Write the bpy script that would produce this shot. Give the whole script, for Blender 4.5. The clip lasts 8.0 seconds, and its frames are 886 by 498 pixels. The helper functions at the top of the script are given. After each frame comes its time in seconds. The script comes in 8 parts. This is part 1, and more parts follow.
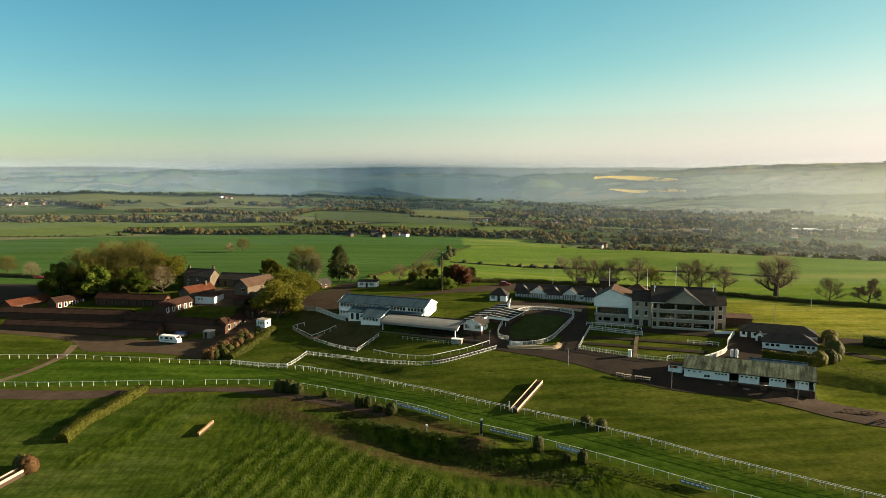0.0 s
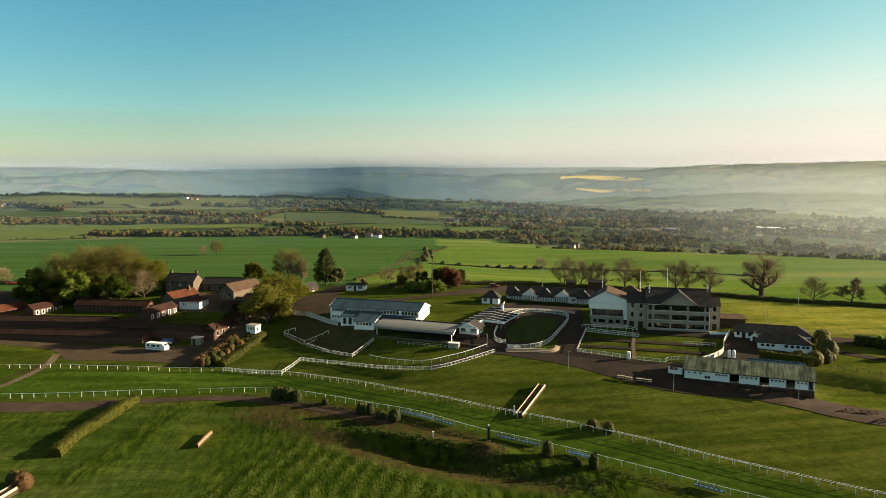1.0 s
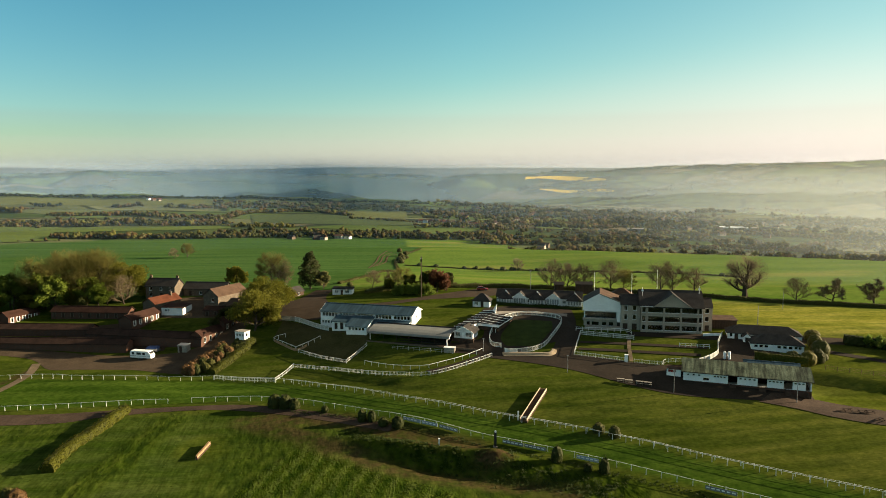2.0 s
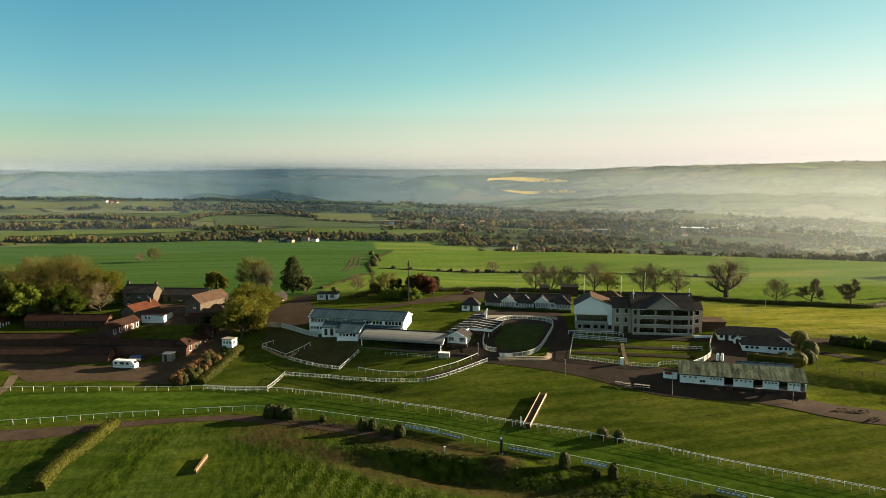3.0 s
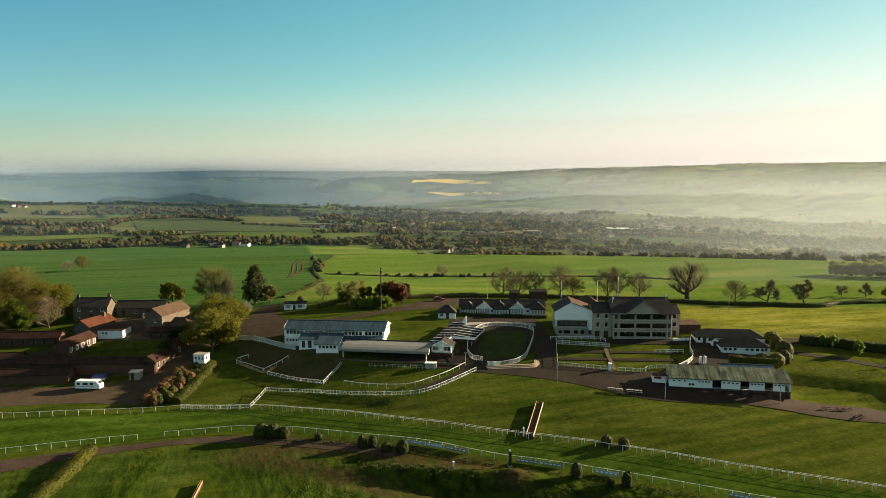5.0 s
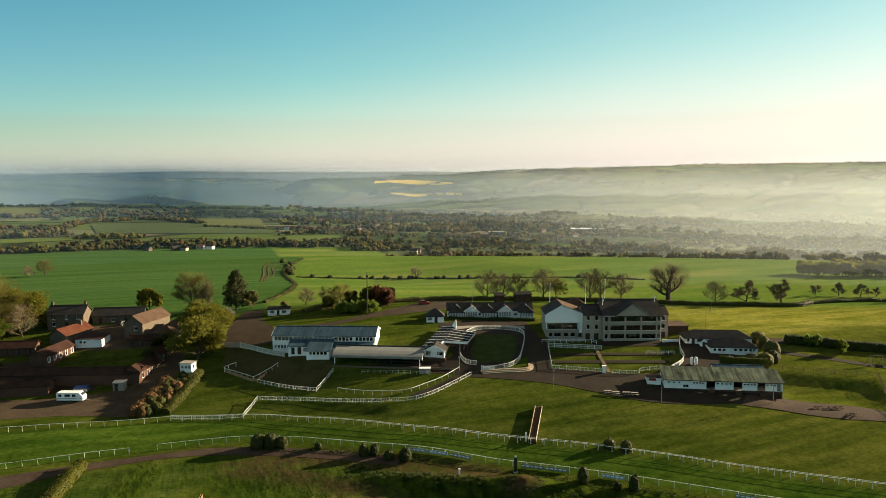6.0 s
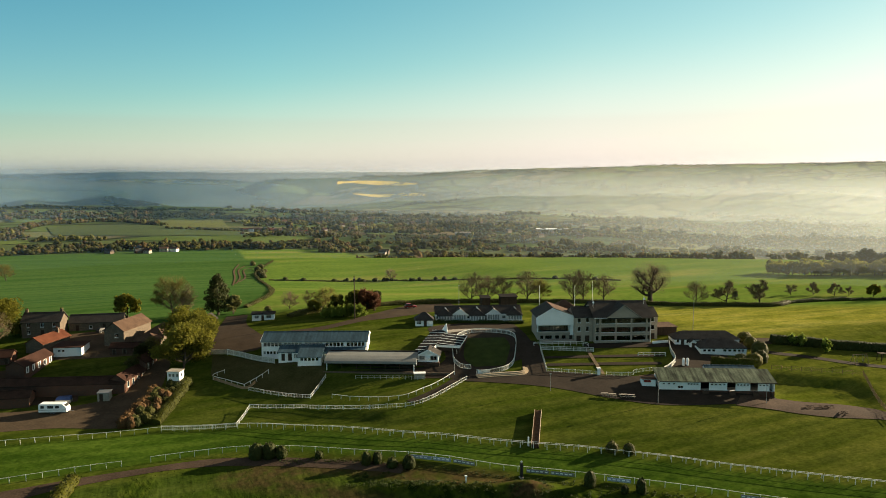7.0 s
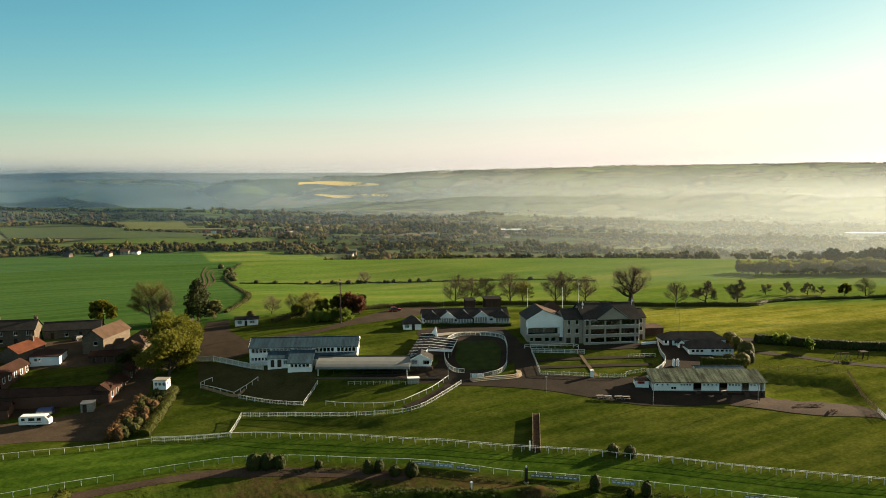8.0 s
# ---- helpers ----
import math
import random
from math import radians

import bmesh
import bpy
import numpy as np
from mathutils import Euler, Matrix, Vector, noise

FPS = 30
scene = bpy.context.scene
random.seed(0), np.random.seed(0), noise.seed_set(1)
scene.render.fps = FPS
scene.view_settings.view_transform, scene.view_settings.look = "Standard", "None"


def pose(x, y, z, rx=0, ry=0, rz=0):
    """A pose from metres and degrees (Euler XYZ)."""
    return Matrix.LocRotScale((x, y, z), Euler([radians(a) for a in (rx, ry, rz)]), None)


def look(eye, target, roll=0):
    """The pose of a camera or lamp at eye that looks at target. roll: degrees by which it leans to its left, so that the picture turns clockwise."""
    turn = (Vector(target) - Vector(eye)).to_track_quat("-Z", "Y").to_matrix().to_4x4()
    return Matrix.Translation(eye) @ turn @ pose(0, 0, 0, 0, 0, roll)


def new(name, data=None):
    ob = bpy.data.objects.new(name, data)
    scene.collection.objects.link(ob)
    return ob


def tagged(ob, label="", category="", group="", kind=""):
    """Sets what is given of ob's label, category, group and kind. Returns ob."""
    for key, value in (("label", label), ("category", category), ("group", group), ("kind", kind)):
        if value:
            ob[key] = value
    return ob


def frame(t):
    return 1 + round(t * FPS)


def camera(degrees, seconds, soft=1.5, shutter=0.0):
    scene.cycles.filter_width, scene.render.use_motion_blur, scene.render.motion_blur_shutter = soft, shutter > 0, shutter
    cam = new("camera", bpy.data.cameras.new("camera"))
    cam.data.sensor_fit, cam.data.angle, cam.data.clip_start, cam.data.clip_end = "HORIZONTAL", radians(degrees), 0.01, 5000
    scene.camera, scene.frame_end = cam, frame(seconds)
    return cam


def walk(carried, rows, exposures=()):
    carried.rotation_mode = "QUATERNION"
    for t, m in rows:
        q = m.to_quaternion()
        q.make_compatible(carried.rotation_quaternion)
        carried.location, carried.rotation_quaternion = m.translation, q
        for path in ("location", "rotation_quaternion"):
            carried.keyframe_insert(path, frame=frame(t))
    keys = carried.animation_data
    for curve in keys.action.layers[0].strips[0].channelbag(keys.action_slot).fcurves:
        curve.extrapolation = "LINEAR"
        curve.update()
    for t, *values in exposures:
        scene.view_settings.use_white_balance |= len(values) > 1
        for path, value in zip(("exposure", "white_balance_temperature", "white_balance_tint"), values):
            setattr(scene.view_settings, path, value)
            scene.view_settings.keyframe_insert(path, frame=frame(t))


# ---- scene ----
cam = camera(62.9, 8.0, soft=0.9)
PATH = [
    (0, (0.546, -0.383, 47.533), (0.54, 1.605, 47.317), 0.1),
    (0.5, (-3.436, 0.559, 47.897), (-3.397, 2.547, 47.68), 0.1),
    (1, (-7.828, 1.85, 48.232), (-7.741, 3.836, 48.016), 0.0),
    (1.5, (-12.062, 3.099, 48.583), (-11.927, 5.082, 48.367), 0.0),
    (3, (-25.176, 7.483, 49.653), (-24.883, 9.45, 49.441), 0.0),
    (3.5, (-29.198, 9.043, 49.967), (-28.854, 11.002, 49.756), -0.0),
    (4, (-33.446, 10.874, 50.306), (-33.047, 12.823, 50.097), -0.0),
    (4.5, (-37.382, 12.717, 50.609), (-36.931, 14.654, 50.401), -0.0),
    (6, (-49.282, 18.966, 51.685), (-48.674, 20.86, 51.479), -0.1),
    (6.5, (-52.996, 21.091, 51.964), (-52.339, 22.969, 51.759), -0.1),
    (7, (-56.856, 23.533, 52.323), (-56.148, 25.393, 52.118), -0.1),
    (7.5, (-60.372, 25.833, 52.576), (-59.616, 27.674, 52.372), -0.1),
    (8, (-64.059, 28.47, 52.893), (-63.251, 30.289, 52.689), -0.1),
]
walk(cam, [(t, look(eye, target, roll)) for t, eye, target, roll in PATH])

# ---- sky, sun, exposure ----
SUN_AZ, SUN_EL = 85.0, 15.0          # degrees: clockwise from straight ahead, above the horizon
world = bpy.data.worlds.new("sky")
scene.world = world
world.use_nodes = True
wn, wl = world.node_tree.nodes, world.node_tree.links
sky = wn.new("ShaderNodeTexSky")
sky.sky_type = "NISHITA"
sky.sun_disc = False
sky.sun_elevation, sky.sun_rotation = radians(SUN_EL), radians(SUN_AZ)
sky.altitude, sky.air_density, sky.dust_density, sky.ozone_density = 250.0, 1.0, 0.45, 3.0
# a clear, deep turquoise overhead that pales towards the horizon
deep, pale = wn.new("ShaderNodeHueSaturation"), wn.new("ShaderNodeHueSaturation")
deep.inputs["Hue"].default_value, deep.inputs["Saturation"].default_value, deep.inputs["Value"].default_value = 0.475, 1.26, 1.0
pale.inputs["Hue"].default_value, pale.inputs["Saturation"].default_value, pale.inputs["Value"].default_value = 0.5, 0.24, 1.0
way, split, lift, blend = wn.new("ShaderNodeTexCoord"), wn.new("ShaderNodeSeparateXYZ"), wn.new("ShaderNodeMapRange"), wn.new("ShaderNodeMix")
lift.interpolation_type, blend.data_type = "SMOOTHSTEP", "RGBA"
lift.inputs["From Min"].default_value, lift.inputs["From Max"].default_value = -0.03, 0.10
wl.new(way.outputs["Generated"], split.inputs[0]), wl.new(split.outputs["Z"], lift.inputs[0])
glow_top = wn.new("ShaderNodeMath")
glow_top.operation, glow_top.inputs[1].default_value, glow_top.inputs[2].default_value = "MULTIPLY_ADD", 0.19, 0.045
wl.new(glow_top.outputs[0], lift.inputs["From Max"])
wl.new(sky.outputs[0], deep.inputs["Color"]), wl.new(sky.outputs[0], pale.inputs["Color"])
# thin high haze: the sky pales and warms towards the sun, and keeps its depth away from it
toward, near_sun = wn.new("ShaderNodeVectorMath"), wn.new("ShaderNodeMapRange")
toward.operation = "DOT_PRODUCT"
toward.inputs[1].default_value = (math.sin(radians(SUN_AZ)), math.cos(radians(SUN_AZ)), 0.0)
near_sun.inputs["From Min"].default_value = -0.4
wl.new(way.outputs["Generated"], toward.inputs[0]), wl.new(toward.outputs["Value"], near_sun.inputs[0])
wl.new(near_sun.outputs[0], glow_top.inputs[0])


def hazed(source, *stops):
    r, k = wn.new("ShaderNodeValToRGB"), wn.new("ShaderNodeMix")
    while len(r.color_ramp.elements) < len(stops):
        r.color_ramp.elements.new(0.5)
    for e, (p, c) in zip(r.color_ramp.elements, stops):
        e.position, e.color = p, (*c, 1)
    k.data_type, k.blend_type = "RGBA", "MULTIPLY"
    k.inputs[0].default_value = 1.0
    wl.new(near_sun.outputs[0], r.inputs[0]), wl.new(source, k.inputs[6]), wl.new(r.outputs[0], k.inputs[7])
    return k.outputs[2]


cool = wn.new("ShaderNodeMix")
cool.data_type, cool.blend_type = "RGBA", "MULTIPLY"
cool.inputs[0].default_value, cool.inputs[7].default_value = 1.0, (0.91, 0.965, 1.06, 1)
wl.new(pale.outputs[0], cool.inputs[6])
low_sky = hazed(cool.outputs[2], (0.136, (0.80, 0.92, 1.00)), (0.436, (1.04, 1.05, 1.08)), (0.707, (0.90, 0.88, 0.97)), (0.907, (0.74, 0.71, 0.72)))
mid_sky = hazed(deep.outputs[0], (0.136, (0.71, 0.86, 0.91)), (0.436, (1.04, 1.06, 0.99)), (0.707, (1.42, 1.06, 0.90)), (0.907, (1.35, 0.98, 0.82)))
wl.new(lift.outputs[0], blend.inputs[0]), wl.new(low_sky, blend.inputs[6]), wl.new(mid_sky, blend.inputs[7])
high, top, fade = wn.new("ShaderNodeHueSaturation"), wn.new("ShaderNodeMix"), wn.new("ShaderNodeMapRange")
high.inputs["Saturation"].default_value, high.inputs["Value"].default_value = 0.22, 0.8
fade.interpolation_type, top.data_type = "SMOOTHSTEP", "RGBA"
fade.inputs["From Min"].default_value, fade.inputs["From Max"].default_value = 0.32, 0.62
wl.new(split.outputs["Z"], fade.inputs[0]), wl.new(sky.outputs[0], high.inputs["Color"])
wl.new(fade.outputs[0], top.inputs[0]), wl.new(blend.outputs[2], top.inputs[6]), wl.new(high.outputs[0], top.inputs[7])
wl.new(top.outputs[2], wn["Background"].inputs[0])
wn["Background"].inputs[1].default_value = 0.043

sun_data = bpy.data.lights.new("sun", "SUN")
sun_data.energy, sun_data.angle, sun_data.color = 3.95, radians(0.6), (1.0, 0.88, 0.70)
sun = new("sun", sun_data)
sun_dir = Vector((math.sin(radians(SUN_AZ)) * math.cos(radians(SUN_EL)), math.cos(radians(SUN_AZ)) * math.cos(radians(SUN_EL)), math.sin(radians(SUN_EL))))
sun.matrix_world = look(sun_dir * 400, (0, 0, 0))
scene.view_settings.exposure = 2.0
scene.view_settings.use_white_balance = True
scene.view_settings.white_balance_temperature, scene.view_settings.white_balance_tint = 7700.0, 8.0


# ---- materials ----
def mat(name, colour, rough=0.8, vary=0.25, scale=1.0, bump=0.0, metal=0.0, tint=None, each=0.0, spec=0.3, stretch=(1, 1, 1)):
    """A surface of one colour with stains and grain at two sizes; each: how much whole pieces differ."""
    m = bpy.data.materials.new(name)
    m.use_nodes = True
    n, l = m.node_tree.nodes, m.node_tree.links
    b = n["Principled BSDF"]
    b.inputs["Roughness"].default_value, b.inputs["Metallic"].default_value = rough, metal
    b.inputs["Specular IOR Level"].default_value = spec if rough < 0.7 else 0.06   # rough, dusty surfaces have next to no gloss
    g = n.new("ShaderNodeNewGeometry")
    mp = n.new("ShaderNodeMapping")
    mp.inputs["Scale"].default_value = stretch
    l.new(g.outputs["Position"], mp.inputs[0])
    big, small = n.new("ShaderNodeTexNoise"), n.new("ShaderNodeTexNoise")
    big.inputs["Scale"].default_value, big.inputs["Detail"].default_value = 0.45 * scale, 4
    small.inputs["Scale"].default_value, small.inputs["Detail"].default_value = 4.0 * scale, 5
    for t in (big, small):
        l.new(mp.outputs[0], t.inputs["Vector"])
    add = n.new("ShaderNodeMath")
    add.operation = "ADD"
    l.new(big.outputs[0], add.inputs[0]), l.new(small.outputs[0], add.inputs[1])
    last = add
    if each:
        info = n.new("ShaderNodeObjectInfo")
        mul = n.new("ShaderNodeMath")
        mul.operation, mul.inputs[1].default_value = "MULTIPLY_ADD", each
        l.new(info.outputs["Random"], mul.inputs[0]), l.new(add.outputs[0], mul.inputs[2])
        last = mul
    ramp = n.new("ShaderNodeValToRGB")
    c = Vector(colour)
    t = Vector(tint) if tint else c * (1 + vary)
    ramp.color_ramp.elements[0].position, ramp.color_ramp.elements[1].position = 0.62, 1.38 + each
    ramp.color_ramp.elements[0].color = (*(c * (1 - vary)), 1)
    ramp.color_ramp.elements[1].color = (*t, 1)
    half = n.new("ShaderNodeMath")
    half.operation, half.inputs[1].default_value = "MULTIPLY", 1.0
    l.new(last.outputs[0], half.inputs[0])
    rng = n.new("ShaderNodeMapRange")
    rng.inputs["From Min"].default_value, rng.inputs["From Max"].default_value = 0.6, 1.4 + each
    l.new(half.outputs[0], rng.inputs[0])
    ramp.color_ramp.elements[0].position, ramp.color_ramp.elements[1].position = 0.1, 0.9
    l.new(rng.outputs[0], ramp.inputs[0]), l.new(ramp.outputs[0], b.inputs["Base Color"])
    if bump:
        bp = n.new("ShaderNodeBump")
        bp.inputs["Strength"].default_value, bp.inputs["Distance"].default_value = 0.6, bump
        l.new(small.outputs[0], bp.inputs["Height"]), l.new(bp.outputs[0], b.inputs["Normal"])
    return m


def ribbed(name, colour, pitch, rough=0.6, vary=0.3, depth=0.03, tint=None, streaks=0.2):
    """Corrugated or battened sheet: ribs along the object's own x."""
    m = mat(name, colour, rough, vary, 0.7, tint=tint)
    n, l = m.node_tree.nodes, m.node_tree.links
    tc, w, bp = n.new("ShaderNodeTexCoord"), n.new("ShaderNodeTexWave"), n.new("ShaderNodeBump")
    w.wave_type, w.bands_direction, w.wave_profile = "BANDS", "X", "SIN"
    w.inputs["Scale"].default_value = 0.314 / pitch
    bp.inputs["Strength"].default_value, bp.inputs["Distance"].default_value = 0.8, depth
    l.new(tc.outputs["Object"], w.inputs["Vector"]), l.new(w.outputs[0], bp.inputs["Height"])
    l.new(bp.outputs[0], n["Principled BSDF"].inputs["Normal"])
    # rain streaks down the slope
    mp, t, r, k = n.new("ShaderNodeMapping"), n.new("ShaderNodeTexNoise"), n.new("ShaderNodeValToRGB"), n.new("ShaderNodeMix")
    mp.inputs["Scale"].default_value = (1.6, 0.12, 0.12)
    t.inputs["Scale"].default_value, t.inputs["Detail"].default_value = 1.0, 6
    l.new(tc.outputs["Object"], mp.inputs[0]), l.new(mp.outputs[0], t.inputs["Vector"]), l.new(t.outputs[0], r.inputs[0])
    for e, (p, c) in zip(r.color_ramp.elements, ((0.36, 1 - streaks), (0.64, 1 + streaks))):
        e.position, e.color = p, (c, c, c, 1)
    k.data_type, k.blend_type, k.inputs[0].default_value = "RGBA", "MULTIPLY", 1.0
    b = n["Principled BSDF"].inputs["Base Color"]
    l.new(b.links[0].from_socket, k.inputs[6]), l.new(r.outputs[0], k.inputs[7]), l.new(k.outputs[2], b)
    return m


def coursed(name, colour, mortar, w, h, vary=0.35):
    """Stone or brick too far off to count: courses by the object's own coordinates."""
    m = mat(name, colour, 0.9, vary, 1.0, bump=0.02)
    n, l = m.node_tree.nodes, m.node_tree.links
    b = n["Principled BSDF"]
    tc, mp, br = n.new("ShaderNodeTexCoord"), n.new("ShaderNodeMapping"), n.new("ShaderNodeTexBrick")
    mp.inputs["Rotation"].default_value = (radians(90), 0, 0)
    br.inputs["Scale"].default_value = 1.0
    br.inputs["Brick Width"].default_value, br.inputs["Row Height"].default_value, br.inputs["Mortar Size"].default_value = w, h, 0.012
    old = b.inputs["Base Color"].links[0].from_socket
    l.new(tc.outputs["Object"], mp.inputs[0]), l.new(mp.outputs[0], br.inputs["Vector"])
    l.new(old, br.inputs["Color1"])
    br.inputs["Color2"].default_value = (*[k * 0.72 for k in colour], 1)
    br.inputs["Mortar"].default_value = (*mortar, 1)
    l.new(br.outputs[0], b.inputs["Base Color"])
    return m


def leafy(name, dark, light, rough=0.65, glow=0.38):
    """Leaves: each clump its own shade, some light let through."""
    m = bpy.data.materials.new(name)
    m.use_nodes = True
    n, l = m.node_tree.nodes, m.node_tree.links
    b = n["Principled BSDF"]
    b.inputs["Roughness"].default_value, b.inputs["Specular IOR Level"].default_value = rough, 0.08
    g, info, add, ramp = n.new("ShaderNodeNewGeometry"), n.new("ShaderNodeObjectInfo"), n.new("ShaderNodeMath"), n.new("ShaderNodeValToRGB")
    add.operation, add.inputs[1].default_value = "MULTIPLY_ADD", 0.5
    ob = n.new("ShaderNodeMath")
    ob.operation, ob.inputs[1].default_value = "MULTIPLY", 0.5
    l.new(info.outputs["Random"], ob.inputs[0]), l.new(ob.outputs[0], add.inputs[2])
    # mottling at the size of twigs, so that dense clipped faces are not of one shade
    fleck, spread_, tot = n.new("ShaderNodeTexNoise"), n.new("ShaderNodeMapRange"), n.new("ShaderNodeMath")
    fleck.inputs["Scale"].default_value, fleck.inputs["Detail"].default_value = 2.2, 5
    l.new(g.outputs["Position"], fleck.inputs["Vector"]), l.new(fleck.outputs[0], spread_.inputs[0])
    spread_.inputs["From Min"].default_value, spread_.inputs["From Max"].default_value = 0.3, 0.7
    spread_.inputs["To Min"].default_value, spread_.inputs["To Max"].default_value = -0.3, 0.3
    tot.operation = "ADD"
    l.new(g.outputs["Random Per Island"], add.inputs[0]), l.new(add.outputs[0], tot.inputs[0]), l.new(spread_.outputs[0], tot.inputs[1])
    l.new(tot.outputs[0], ramp.inputs[0])
    ramp.color_ramp.elements[0].color, ramp.color_ramp.elements[1].color = (*[0.9 * k for k in dark], 1), (*[0.9 * k for k in light], 1)
    l.new(ramp.outputs[0], b.inputs["Base Color"])
    if glow:
        tr, mx = n.new("ShaderNodeBsdfTranslucent"), n.new("ShaderNodeMixShader")
        mx.inputs[0].default_value = glow
        l.new(ramp.outputs[0], tr.inputs[0])
        l.new(b.outputs[0], mx.inputs[1]), l.new(tr.outputs[0], mx.inputs[2])
        l.new(mx.outputs[0], n["Material Output"].inputs[0])
    return m


def wooded(name, *stops, glow=0.55):
    """Far trees: a shade for each tree, kept with its mesh, with mottling inside the crown."""
    m = bpy.data.materials.new(name)
    m.use_nodes = True
    n, l = m.node_tree.nodes, m.node_tree.links
    b = n["Principled BSDF"]
    b.inputs["Roughness"].default_value, b.inputs["Specular IOR Level"].default_value = 0.9, 0.04
    at_, pos, fleck, k, ramp = n.new("ShaderNodeAttribute"), n.new("ShaderNodeNewGeometry"), n.new("ShaderNodeTexNoise"), n.new("ShaderNodeMath"), n.new("ShaderNodeValToRGB")
    at_.attribute_name = "tint"
    fleck.inputs["Scale"].default_value, fleck.inputs["Detail"].default_value = 0.7, 4
    l.new(pos.outputs["Position"], fleck.inputs["Vector"])
    k.operation, k.inputs[1].default_value = "MULTIPLY_ADD", 0.5
    off = n.new("ShaderNodeMath")
    off.operation, off.inputs[1].default_value = "SUBTRACT", 0.25
    l.new(at_.outputs["Fac"], off.inputs[0]), l.new(fleck.outputs[0], k.inputs[0]), l.new(off.outputs[0], k.inputs[2])
    while len(ramp.color_ramp.elements) < len(stops):
        ramp.color_ramp.elements.new(0.5)
    for e, (p, c) in zip(ramp.color_ramp.elements, stops):
        e.position, e.color = p, (*c, 1)
    l.new(k.outputs[0], ramp.inputs[0]), l.new(ramp.outputs[0], b.inputs["Base Color"])
    tr, mx = n.new("ShaderNodeBsdfTranslucent"), n.new("ShaderNodeMixShader")
    mx.inputs[0].default_value = glow
    l.new(ramp.outputs[0], tr.inputs[0]), l.new(b.outputs[0], mx.inputs[1]), l.new(tr.outputs[0], mx.inputs[2])
    l.new(mx.outputs[0], n["Material Output"].inputs[0])
    return m


def glassy(name):
    m = bpy.data.materials.new(name)
    m.use_nodes = True
    b = m.node_tree.nodes["Principled BSDF"]
    b.inputs["Base Color"].default_value = (0.55, 0.62, 0.62, 1)
    b.inputs["Roughness"].default_value, b.inputs["Transmission Weight"].default_value, b.inputs["IOR"].default_value = 0.03, 1.0, 1.45
    return m


